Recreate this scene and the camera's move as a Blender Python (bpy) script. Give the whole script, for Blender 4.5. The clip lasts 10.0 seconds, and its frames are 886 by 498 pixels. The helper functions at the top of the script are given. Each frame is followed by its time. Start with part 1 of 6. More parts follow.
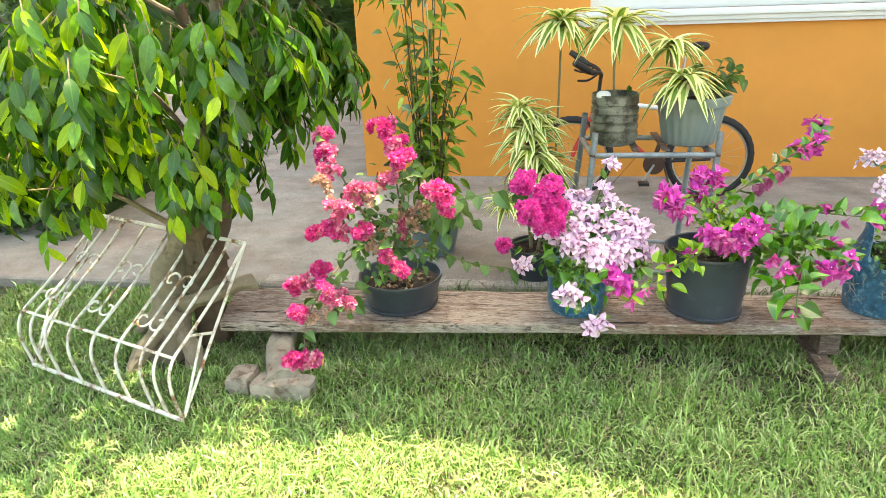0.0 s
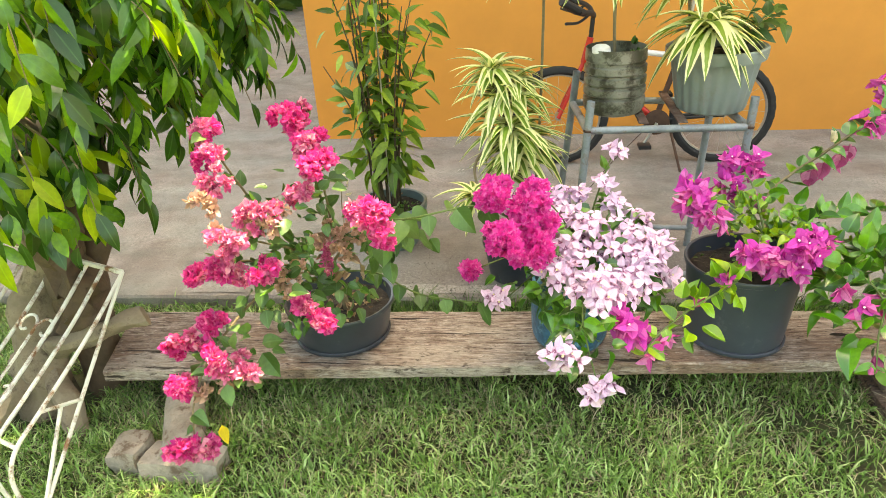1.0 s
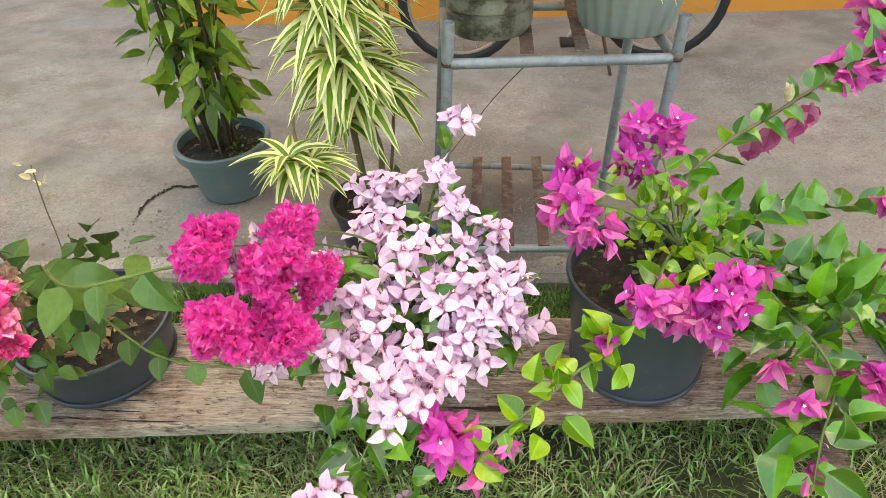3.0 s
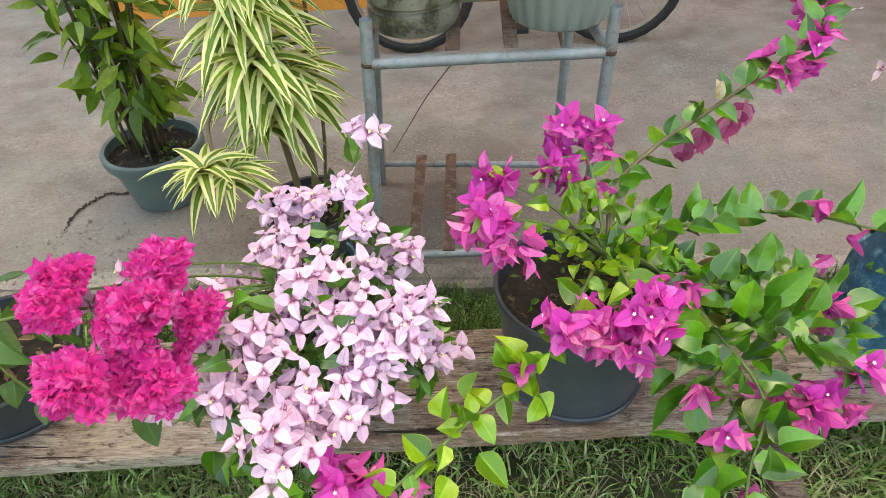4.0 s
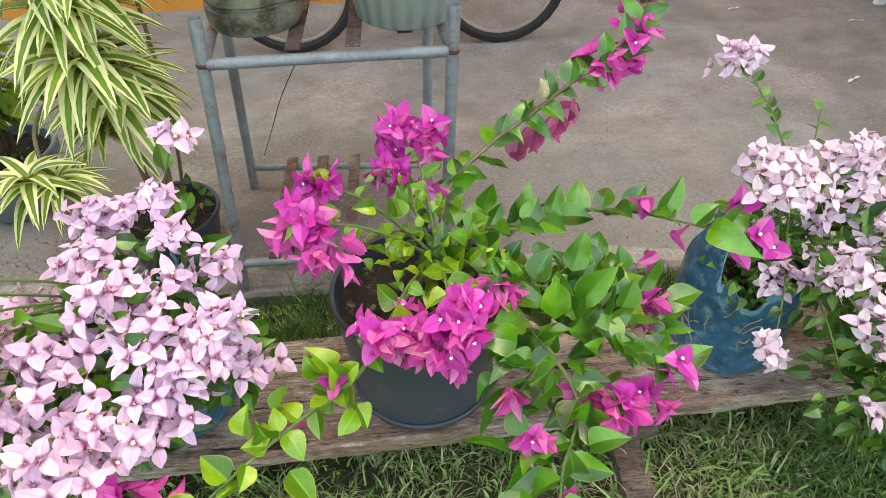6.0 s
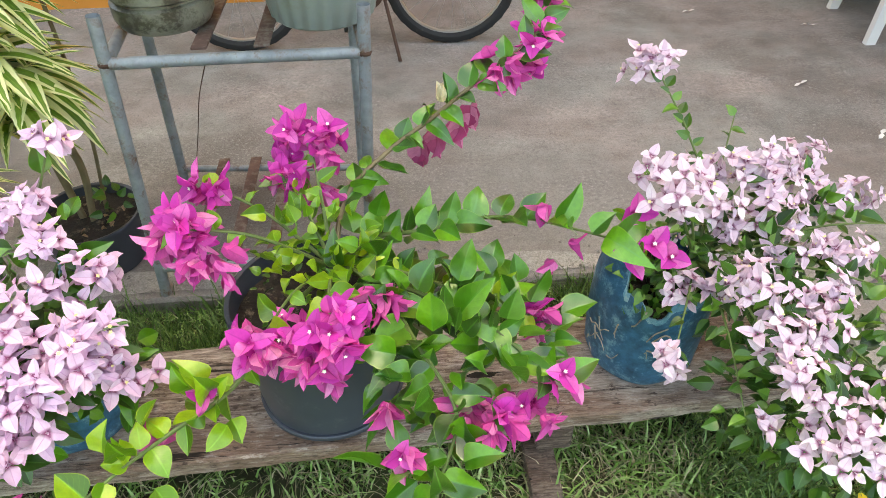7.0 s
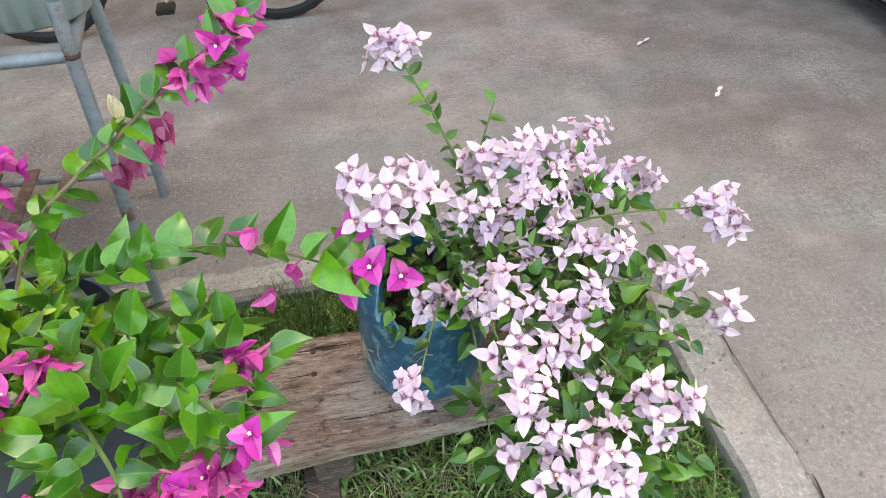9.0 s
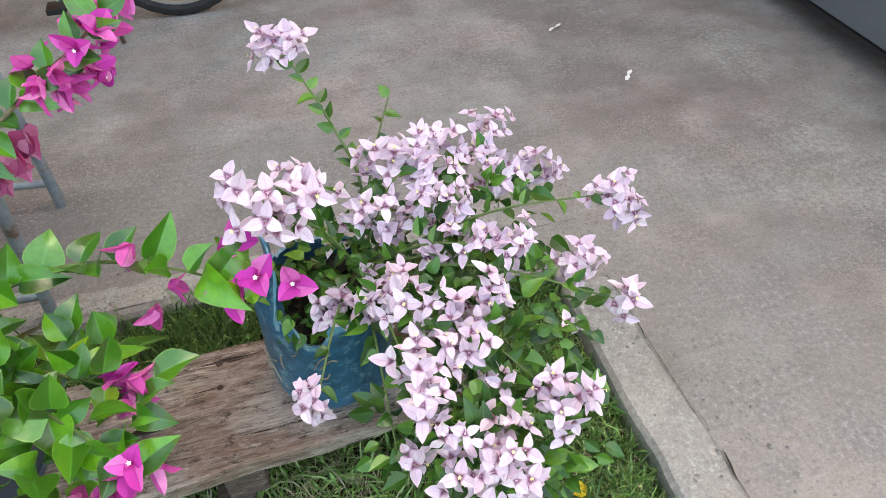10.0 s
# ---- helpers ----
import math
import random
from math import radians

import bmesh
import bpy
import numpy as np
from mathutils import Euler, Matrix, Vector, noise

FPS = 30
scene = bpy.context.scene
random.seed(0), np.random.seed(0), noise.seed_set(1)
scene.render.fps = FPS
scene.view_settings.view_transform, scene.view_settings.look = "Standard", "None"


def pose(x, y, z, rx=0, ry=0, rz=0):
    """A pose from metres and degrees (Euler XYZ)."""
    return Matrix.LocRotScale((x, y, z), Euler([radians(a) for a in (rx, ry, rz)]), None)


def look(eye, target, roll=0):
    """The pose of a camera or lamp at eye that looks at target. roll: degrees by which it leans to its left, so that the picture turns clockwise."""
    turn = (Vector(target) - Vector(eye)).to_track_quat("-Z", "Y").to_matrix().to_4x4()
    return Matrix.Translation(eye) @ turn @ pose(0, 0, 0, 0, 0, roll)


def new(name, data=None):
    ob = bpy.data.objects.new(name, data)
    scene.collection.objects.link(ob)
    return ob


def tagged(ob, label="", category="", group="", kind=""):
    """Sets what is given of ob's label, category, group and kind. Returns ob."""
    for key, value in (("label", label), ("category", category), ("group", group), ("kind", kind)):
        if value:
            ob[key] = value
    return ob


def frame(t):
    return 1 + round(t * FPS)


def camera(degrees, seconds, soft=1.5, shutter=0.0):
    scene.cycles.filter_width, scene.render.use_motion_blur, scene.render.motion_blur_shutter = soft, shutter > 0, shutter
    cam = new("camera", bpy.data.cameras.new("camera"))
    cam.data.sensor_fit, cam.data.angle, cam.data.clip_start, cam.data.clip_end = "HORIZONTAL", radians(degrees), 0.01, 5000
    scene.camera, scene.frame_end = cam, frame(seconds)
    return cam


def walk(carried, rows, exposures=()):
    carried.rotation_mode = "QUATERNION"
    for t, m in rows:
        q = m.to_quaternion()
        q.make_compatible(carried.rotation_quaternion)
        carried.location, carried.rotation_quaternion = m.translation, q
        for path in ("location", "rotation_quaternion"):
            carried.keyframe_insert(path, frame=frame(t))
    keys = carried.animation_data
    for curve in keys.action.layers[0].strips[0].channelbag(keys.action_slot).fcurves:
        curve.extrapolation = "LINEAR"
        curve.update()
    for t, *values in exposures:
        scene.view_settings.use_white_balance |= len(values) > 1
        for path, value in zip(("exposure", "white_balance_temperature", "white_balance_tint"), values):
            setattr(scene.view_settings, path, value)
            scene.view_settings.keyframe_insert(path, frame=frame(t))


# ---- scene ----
cam = camera(65.5, 10.0, soft=0.3)
PATH = [
    (0, (-0.285, -0.553, 1.714), (-0.565, 1.291, 0.992), -2.2),
    (0.5, (-0.27, -0.029, 1.702), (-0.586, 1.806, 0.971), -2.5),
    (1, (-0.266, 0.369, 1.685), (-0.506, 2.141, 0.79), -3.5),
    (1.5, (-0.11, 0.683, 1.659), (-0.371, 2.391, 0.653), -2.7),
    (2, (0.04, 0.904, 1.644), (-0.158, 2.578, 0.568), -3.5),
    (2.5, (0.116, 1.133, 1.638), (-0.048, 2.747, 0.468), -3.9),
    (2.7, (0.113, 1.23, 1.641), (-0.035, 2.813, 0.428), -3.2),
    (3.8, (0.253, 1.457, 1.625), (0.114, 2.98, 0.337), -5.0),
    (4, (0.289, 1.481, 1.624), (0.175, 2.998, 0.326), -4.6),
    (4.5, (0.369, 1.495, 1.608), (0.362, 3.01, 0.302), -2.7),
    (5, (0.441, 1.501, 1.604), (0.476, 3.009, 0.292), -3.2),
    (5.2, (0.447, 1.497, 1.598), (0.516, 3.005, 0.286), -2.7),
    (6.5, (0.619, 1.535, 1.589), (0.687, 3.049, 0.284), -1.4),
    (7, (0.729, 1.548, 1.578), (0.833, 3.055, 0.268), -0.7),
    (7.5, (0.886, 1.604, 1.565), (1.025, 3.086, 0.229), -0.6),
    (8, (1.011, 1.652, 1.56), (1.147, 3.119, 0.207), -1.0),
    (8.5, (1.121, 1.685, 1.549), (1.325, 3.123, 0.174), -1.2),
    (9, (1.203, 1.704, 1.54), (1.456, 3.117, 0.148), -1.4),
    (9.5, (1.271, 1.716, 1.534), (1.618, 3.097, 0.13), -0.5),
    (10, (1.301, 1.721, 1.531), (1.707, 3.074, 0.115), 0.0),
]
walk(cam, [(t, look(eye, target, roll)) for t, eye, target, roll in PATH],
     [(0.0, 2.64, 9300, 1), (0.6, 2.66, 10200, 1), (1.5, 2.63, 11300, 1), (2.5, 2.56, 10500, 2), (4.0, 2.39, 9300, 4), (6.5, 2.43, 9100, 4), (8.0, 2.54, 8800, 3), (9.0, 2.51, 8300, 3), (10.0, 2.36, 8000, 2)])

# ---- light ----
SUN_EL, SUN_AZ = 72.0, 34.0      # height, and degrees from +y towards +x
world = bpy.data.worlds.new("sky")
scene.world = world
world.use_nodes = True
wn = world.node_tree.nodes
sky = wn.new("ShaderNodeTexSky")
sky.sky_type, sky.sun_disc = "NISHITA", False
sky.sun_elevation, sky.sun_rotation = radians(SUN_EL), radians(SUN_AZ)
sky.air_density, sky.dust_density, sky.ozone_density = 1.0, 3.0, 1.0
wn["Background"].inputs["Strength"].default_value = 0.15
world.node_tree.links.new(sky.outputs[0], wn["Background"].inputs["Color"])
sun = new("sun", bpy.data.lights.new("sun", "SUN"))
sun.data.energy, sun.data.angle, sun.data.color = 3.1, radians(0.6), (1.0, 0.94, 0.84)
sx, sy, sz = math.sin(radians(SUN_AZ)) * math.cos(radians(SUN_EL)), math.cos(radians(SUN_AZ)) * math.cos(radians(SUN_EL)), math.sin(radians(SUN_EL))
sun.matrix_world = look((sx * 30, sy * 30, sz * 30), (0, 0, 0))

# ---- materials ----


def nodes_of(name):
    m = bpy.data.materials.new(name)
    m.use_nodes = True
    nt = m.node_tree
    return m, nt, nt.nodes, nt.links, nt.nodes["Principled BSDF"]


def noise_node(nt, scale, detail=4.0, rough=0.6, coord=None, stretch=None):
    n = nt.nodes.new("ShaderNodeTexNoise")
    n.inputs["Scale"].default_value, n.inputs["Detail"].default_value, n.inputs["Roughness"].default_value = scale, detail, rough
    if coord is not None:
        if stretch:
            mp = nt.nodes.new("ShaderNodeMapping")
            mp.inputs["Scale"].default_value = stretch
            nt.links.new(coord, mp.inputs["Vector"])
            coord = mp.outputs[0]
        nt.links.new(coord, n.inputs["Vector"])
    return n


def ramp_node(nt, fac, stops):
    r = nt.nodes.new("ShaderNodeValToRGB")
    e = r.color_ramp.elements
    e[0].position, e[0].color = stops[0][0], (*stops[0][1], 1)
    e[1].position, e[1].color = stops[-1][0], (*stops[-1][1], 1)
    for p, c in stops[1:-1]:
        k = e.new(p)
        k.color = (*c, 1)
    nt.links.new(fac, r.inputs[0])
    return r


def mix_node(nt, fac, a, b, mode="MIX"):
    m = nt.nodes.new("ShaderNodeMix")
    m.data_type, m.blend_type = "RGBA", mode
    for sock, v in ((m.inputs[0], fac), (m.inputs[6], a), (m.inputs[7], b)):
        if isinstance(v, (int, float)):
            sock.default_value = v
        elif isinstance(v, tuple):
            sock.default_value = (*v, 1)
        else:
            nt.links.new(v, sock)
    return m.outputs[2]


def bump_node(nt, height, strength, dist, bsdf):
    b = nt.nodes.new("ShaderNodeBump")
    b.inputs["Strength"].default_value, b.inputs["Distance"].default_value = strength, dist
    nt.links.new(height, b.inputs["Height"])
    nt.links.new(b.outputs[0], bsdf.inputs["Normal"])


def plain(name, color, rough=0.6, metal=0.0, var=0.25, scale=18.0, dirt=None, dirt_at=0.62, bump=0.15, dist=0.002, stretch=None):
    """Paint, plastic or metal with grain at two scales and patches of dirt or rust."""
    m, nt, nd, lk, b = nodes_of(name)
    co = nd.new("ShaderNodeTexCoord").outputs["Object"]
    n1 = noise_node(nt, scale, 6, 0.65, co, stretch)
    n2 = noise_node(nt, scale * 0.22, 3, 0.5, co)
    dark = tuple(c * (1 - var) for c in color)
    lite = tuple(min(1, c * (1 + var * 0.6)) for c in color)
    r = ramp_node(nt, n1.outputs[0], [(0.3, dark), (0.7, lite)])
    col = mix_node(nt, 0.35, r.outputs[0], ramp_node(nt, n2.outputs[0], [(0.35, dark), (0.65, color)]).outputs[0])
    if dirt:
        n3 = noise_node(nt, scale * 0.5, 8, 0.75, co)
        f = ramp_node(nt, n3.outputs[0], [(dirt_at - 0.06, (0, 0, 0)), (dirt_at + 0.06, (1, 1, 1))])
        col = mix_node(nt, f.outputs[0], col, dirt)
    lk.new(col, b.inputs["Base Color"])
    b.inputs["Roughness"].default_value, b.inputs["Metallic"].default_value = rough, metal
    if bump:
        bump_node(nt, n1.outputs[0], bump, dist, b)
    return m


def leafy(name, color, tip=None, rough=0.4, glow=0.35, vein=0.3, edge=None, spread=0.35, back=None, heart=None, gloss=0.5, ribs=0.12, rim=None):
    """A leaf or bract: mid-vein, blotches, a spread between pieces, light passing through."""
    m, nt, nd, lk, b = nodes_of(name)
    uv = nd.new("ShaderNodeUVMap").outputs[0]
    sep = nd.new("ShaderNodeSeparateXYZ")
    lk.new(uv, sep.inputs[0])
    ab = nd.new("ShaderNodeMath"); ab.operation = "SUBTRACT"; ab.inputs[1].default_value = 0.5
    lk.new(sep.outputs[0], ab.inputs[0])
    aa = nd.new("ShaderNodeMath"); aa.operation = "ABSOLUTE"
    lk.new(ab.outputs[0], aa.inputs[0])
    info = nd.new("ShaderNodeObjectInfo").outputs["Random"]
    geo = nd.new("ShaderNodeNewGeometry").outputs["Random Per Island"]
    rnd = nd.new("ShaderNodeMath"); rnd.operation = "ADD"
    lk.new(info, rnd.inputs[0]); lk.new(geo, rnd.inputs[1])
    fr = nd.new("ShaderNodeMath"); fr.operation = "FRACT"
    lk.new(rnd.outputs[0], fr.inputs[0])
    dark = tuple(c * (1 - spread) for c in color)
    lite = tip if tip else tuple(min(1, c * (1 + spread)) for c in color)
    base = ramp_node(nt, fr.outputs[0], [(0.0, dark), (0.5, color), (1.0, lite)]).outputs[0]
    co = nd.new("ShaderNodeTexCoord").outputs["Object"]
    blot = noise_node(nt, 60, 3, 0.6, co)
    base = mix_node(nt, ramp_node(nt, blot.outputs[0], [(0.35, (0.0, 0.0, 0.0)), (0.75, (0.5, 0.5, 0.5))]).outputs[0], base, tuple(c * 0.6 for c in color))
    if edge:
        base = mix_node(nt, ramp_node(nt, aa.outputs[0], [(0.19, (0, 0, 0)), (0.24, (1, 1, 1))]).outputs[0], base, edge)
    if rim:
        base = mix_node(nt, ramp_node(nt, aa.outputs[0], [(0.455, (0, 0, 0)), (0.49, (0.45, 0.45, 0.45))]).outputs[0], base, rim)
    if heart:
        base = mix_node(nt, ramp_node(nt, sep.outputs[1], [(0.05, (1.0, 1.0, 1.0)), (0.22, (0, 0, 0))]).outputs[0], base, heart)
    if vein:
        ve = tuple(min(1, c * 1.6 + 0.03) for c in color) if not back else back
        base = mix_node(nt, ramp_node(nt, aa.outputs[0], [(0.015, (vein, vein, vein)), (0.06, (0, 0, 0))]).outputs[0], base, ve)
    sv = nd.new("ShaderNodeMath"); sv.operation = "MULTIPLY_ADD"; sv.inputs[1].default_value = -0.75
    lk.new(aa.outputs[0], sv.inputs[0]); lk.new(sep.outputs[1], sv.inputs[2])
    sn = nd.new("ShaderNodeMath"); sn.operation = "MULTIPLY"; sn.inputs[1].default_value = 38.0
    lk.new(sv.outputs[0], sn.inputs[0])
    ss = nd.new("ShaderNodeMath"); ss.operation = "SINE"
    lk.new(sn.outputs[0], ss.inputs[0])
    side = ramp_node(nt, ss.outputs[0], [(0.80, (0, 0, 0)), (1.0, (1, 1, 1))]).outputs[0]
    if ribs:
        base = mix_node(nt, mix_node(nt, 1.0, side, (ribs, ribs, ribs), "MULTIPLY"), base, ve if vein else color)
    lk.new(base, b.inputs["Base Color"])
    b.inputs["Roughness"].default_value = rough
    b.inputs["Specular IOR Level"].default_value = gloss
    puff = noise_node(nt, 55, 2, 0.5, co)
    hgt = mix_node(nt, 0.10, puff.outputs[0], side)
    bump_node(nt, hgt, 0.5, 0.0020, b)
    tr = nd.new("ShaderNodeBsdfTranslucent")
    lk.new(mix_node(nt, 1.0, base, (1.0, 1.0, 0.75) if color[1] > color[0] else (1, 1, 1), "MULTIPLY"), tr.inputs["Color"])
    mx = nd.new("ShaderNodeMixShader")
    mx.inputs[0].default_value = glow
    lk.new(b.outputs[0], mx.inputs[1]); lk.new(tr.outputs[0], mx.inputs[2])
    lk.new(mx.outputs[0], nd["Material Output"].inputs["Surface"])
    return m


def concrete(name, tone, warm=(1.0, 0.93, 0.865), grit=1.0, spills=(), bare=()):
    """Old cement: clouds, scuffs, pits. spills: dark stains (x, y, rx, ry, depth); bare: patches of exposed aggregate (x, y, rx, ry)."""
    m, nt, nd, lk, b = nodes_of(name)
    co = nd.new("ShaderNodeTexCoord").outputs["Object"]
    big = noise_node(nt, 0.8, 5, 0.6, co)
    mid = noise_node(nt, 5.0, 8, 0.7, co)
    fine = noise_node(nt, 160.0, 4, 0.7, co)
    sweep = noise_node(nt, 4.0, 5, 0.6, co, (1.0, 14.0, 1.0))
    t = lambda k: tuple(tone * k * c for c in warm)
    col = ramp_node(nt, big.outputs[0], [(0.38, t(0.70)), (0.5, t(0.98)), (0.62, t(1.22))]).outputs[0]
    col = mix_node(nt, 0.36, col, ramp_node(nt, mid.outputs[0], [(0.38, t(0.62)), (0.5, t(1.0)), (0.62, t(1.36))]).outputs[0])
    col = mix_node(nt, 0.10, col, ramp_node(nt, sweep.outputs[0], [(0.40, t(0.7)), (0.60, t(1.2))]).outputs[0])
    scuff = noise_node(nt, 1.7, 6, 0.65, co)
    streak = noise_node(nt, 48.0, 6, 0.75, co)
    worn = mix_node(nt, 1.0, ramp_node(nt, scuff.outputs[0], [(0.46, (0, 0, 0)), (0.62, (0.75, 0.75, 0.75))]).outputs[0], ramp_node(nt, streak.outputs[0], [(0.46, (0, 0, 0)), (0.58, (1, 1, 1))]).outputs[0], "MULTIPLY")
    col = mix_node(nt, worn, col, t(1.65))
    stain = noise_node(nt, 2.6, 4, 0.55, co)
    col = mix_node(nt, ramp_node(nt, stain.outputs[0], [(0.50, (0, 0, 0)), (0.70, (0.7, 0.7, 0.7))]).outputs[0], col, tuple(tone * c for c in (0.62, 0.5, 0.42)))
    hue = noise_node(nt, 1.3, 4, 0.6, co, (1.0, 1.6, 1.0))
    col = mix_node(nt, 1.0, col, ramp_node(nt, hue.outputs[0], [(0.42, (0.95, 1.0, 0.97)), (0.58, (1.05, 0.97, 0.94))]).outputs[0], "MULTIPLY")
    cloud = noise_node(nt, 2.4, 7, 0.62, co, (1.0, 1.3, 1.0))
    col = mix_node(nt, 1.0, col, ramp_node(nt, cloud.outputs[0], [(0.36, (0.75, 0.74, 0.73)), (0.5, (0.98, 0.98, 0.98)), (0.63, (1.14, 1.14, 1.13))]).outputs[0], "MULTIPLY")
    smear = noise_node(nt, 8.0, 7, 0.72, co, (1.0, 1.2, 1.0))
    col = mix_node(nt, 1.0, col, ramp_node(nt, smear.outputs[0], [(0.34, (0.82, 0.81, 0.80)), (0.5, (1.0, 1.0, 1.0)), (0.64, (1.12, 1.12, 1.12))]).outputs[0], "MULTIPLY")
    def oval(cx, cy, rx, ry, deep, lo=0.50, hi=0.78):
        mp = nd.new("ShaderNodeMapping")
        mp.vector_type = "POINT"
        mp.inputs["Location"].default_value = (-cx / rx, -cy / ry, 0)
        mp.inputs["Scale"].default_value = (1 / rx, 1 / ry, 0)
        lk.new(co, mp.inputs["Vector"])
        ln = nd.new("ShaderNodeVectorMath"); ln.operation = "LENGTH"
        lk.new(mp.outputs[0], ln.inputs[0])
        ad = nd.new("ShaderNodeMath"); ad.operation = "MULTIPLY_ADD"; ad.inputs[1].default_value = 1.6
        lk.new(mid.outputs[0], ad.inputs[0]); lk.new(ln.outputs["Value"], ad.inputs[2])
        half = nd.new("ShaderNodeMath"); half.operation = "MULTIPLY"; half.inputs[1].default_value = 0.4
        lk.new(ad.outputs[0], half.inputs[0])
        return ramp_node(nt, half.outputs[0], [(lo, (deep, deep, deep)), (hi, (0, 0, 0))]).outputs[0]

    for cx, cy, rx, ry, deep in spills:
        col = mix_node(nt, oval(cx, cy, rx, ry, deep), col, tuple(tone * c for c in (0.42, 0.34, 0.28)))
    speck = noise_node(nt, 70.0, 5, 0.8, co)
    patch = ramp_node(nt, noise_node(nt, 2.3, 4, 0.6, co).outputs[0], [(0.46, (0.05, 0.05, 0.05)), (0.58, (0.9, 0.9, 0.9))]).outputs[0]
    col = mix_node(nt, mix_node(nt, 1.0, patch, ramp_node(nt, speck.outputs[0], [(0.54, (0, 0, 0)), (0.60, (1, 1, 1))]).outputs[0], "MULTIPLY"), col, t(1.4))
    col = mix_node(nt, ramp_node(nt, speck.outputs[0], [(0.375, (0.85, 0.85, 0.85)), (0.43, (0, 0, 0))]).outputs[0], col, t(0.42))
    col = mix_node(nt, 0.26 * grit, col, ramp_node(nt, fine.outputs[0], [(0.40, t(0.5)), (0.5, t(1.0)), (0.60, t(1.6))]).outputs[0])
    if bare:
        chip = noise_node(nt, 58.0, 9, 0.86, co)
        rough = ramp_node(nt, chip.outputs[0], [(0.35, t(0.30)), (0.43, t(0.74)), (0.53, t(0.92)), (0.59, t(1.3)), (0.66, t(1.95))]).outputs[0]
        lost = ramp_node(nt, noise_node(nt, 3.4, 7, 0.75, co).outputs[0], [(0.42, (0.22, 0.22, 0.22)), (0.56, (1, 1, 1))]).outputs[0]
        for cx, cy, rx, ry in bare:
            col = mix_node(nt, mix_node(nt, 1.0, lost, oval(cx, cy, rx, ry, 1.0, 0.45, 0.85), "MULTIPLY"), col, rough)
    lk.new(col, b.inputs["Base Color"])
    b.inputs["Roughness"].default_value = 0.9
    bump_node(nt, mix_node(nt, 0.6, fine.outputs[0], smear.outputs[0]), 0.5, 0.008, b)
    return m


def timber(name, a, bcol, c):
    """Weathered board, the grain along x: fibres, pale scoured patches, red-brown sound wood, dark splits."""
    m, nt, nd, lk, b = nodes_of(name)
    co = nd.new("ShaderNodeTexCoord").outputs["Object"]
    g1 = noise_node(nt, 15.0, 12, 0.82, co, (0.40, 3.4, 3.4))
    g1.inputs["Distortion"].default_value = 0.5
    fib = noise_node(nt, 60.0, 6, 0.75, co, (0.35, 4.0, 4.0))
    patch = noise_node(nt, 3.4, 8, 0.72, co, (0.7, 1.5, 1.5))
    chips = noise_node(nt, 24.0, 8, 0.8, co, (0.8, 1.9, 1.9))
    split = noise_node(nt, 9.0, 5, 0.7, co, (0.22, 4.6, 4.6))
    sound = noise_node(nt, 1.5, 5, 0.6, co, (0.8, 2.2, 2.2))
    col = ramp_node(nt, g1.outputs[0], [(0.38, a), (0.5, bcol), (0.62, c)]).outputs[0]
    col = mix_node(nt, ramp_node(nt, sound.outputs[0], [(0.46, (0, 0, 0)), (0.58, (0.75, 0.75, 0.75))]).outputs[0], col, (bcol[0] * 0.86, bcol[1] * 0.70, bcol[2] * 0.60))
    col = mix_node(nt, ramp_node(nt, patch.outputs[0], [(0.50, (0, 0, 0)), (0.60, (0.65, 0.65, 0.65))]).outputs[0], col, tuple(x * 0.86 for x in c))
    col = mix_node(nt, 0.85, col, ramp_node(nt, fib.outputs[0], [(0.36, (0.50, 0.48, 0.46)), (0.5, (1.0, 1.0, 1.0)), (0.64, (1.38, 1.36, 1.32))]).outputs[0], "MULTIPLY")
    col = mix_node(nt, ramp_node(nt, chips.outputs[0], [(0.38, (0.9, 0.9, 0.9)), (0.45, (0, 0, 0))]).outputs[0], col, tuple(x * 0.7 for x in a))
    col = mix_node(nt, ramp_node(nt, chips.outputs[0], [(0.56, (0, 0, 0)), (0.64, (0.8, 0.8, 0.8))]).outputs[0], col, c)
    col = mix_node(nt, ramp_node(nt, split.outputs[0], [(0.365, (1, 1, 1)), (0.395, (0, 0, 0))]).outputs[0], col, tuple(x * 0.3 for x in a))
    lk.new(col, b.inputs["Base Color"])
    b.inputs["Roughness"].default_value = 0.88
    bump_node(nt, mix_node(nt, 0.45, g1.outputs[0], chips.outputs[0]), 1.0, 0.014, b)
    return m


M = {}
M["concrete"] = concrete("concrete", 0.265, (1.0, 0.925, 0.872), spills=((0.30, 3.50, 0.55, 0.34, 0.8), (0.12, 3.98, 0.55, 0.30, 0.6), (0.45, 3.75, 0.40, 0.25, 0.55), (2.62, 3.98, 0.22, 0.16, 0.55), (2.75, 4.45, 0.20, 0.14, 0.5), (-0.3, 3.4, 0.4, 0.25, 0.5), (-1.0, 3.75, 0.35, 0.25, 0.4)), bare=((2.45, 2.3, 0.55, 1.1), (1.25, 3.55, 0.75, 0.35), (-1.0, 3.5, 0.55, 0.32), (0.2, 3.38, 0.7, 0.2)))
M["kerb"] = concrete("kerb_cement", 0.33, (1.0, 0.96, 0.90), grit=1.2, bare=((2.1, 2.3, 0.6, 2.0),))
M["wall"] = plain("orange_wall_paint", (0.76, 0.30, 0.055), 0.75, 0, 0.10, 3.0, bump=0.12, dist=0.004)
M["white_paint"] = plain("white_paint", (0.80, 0.80, 0.78), 0.5, 0, 0.06, 8.0, bump=0.05)
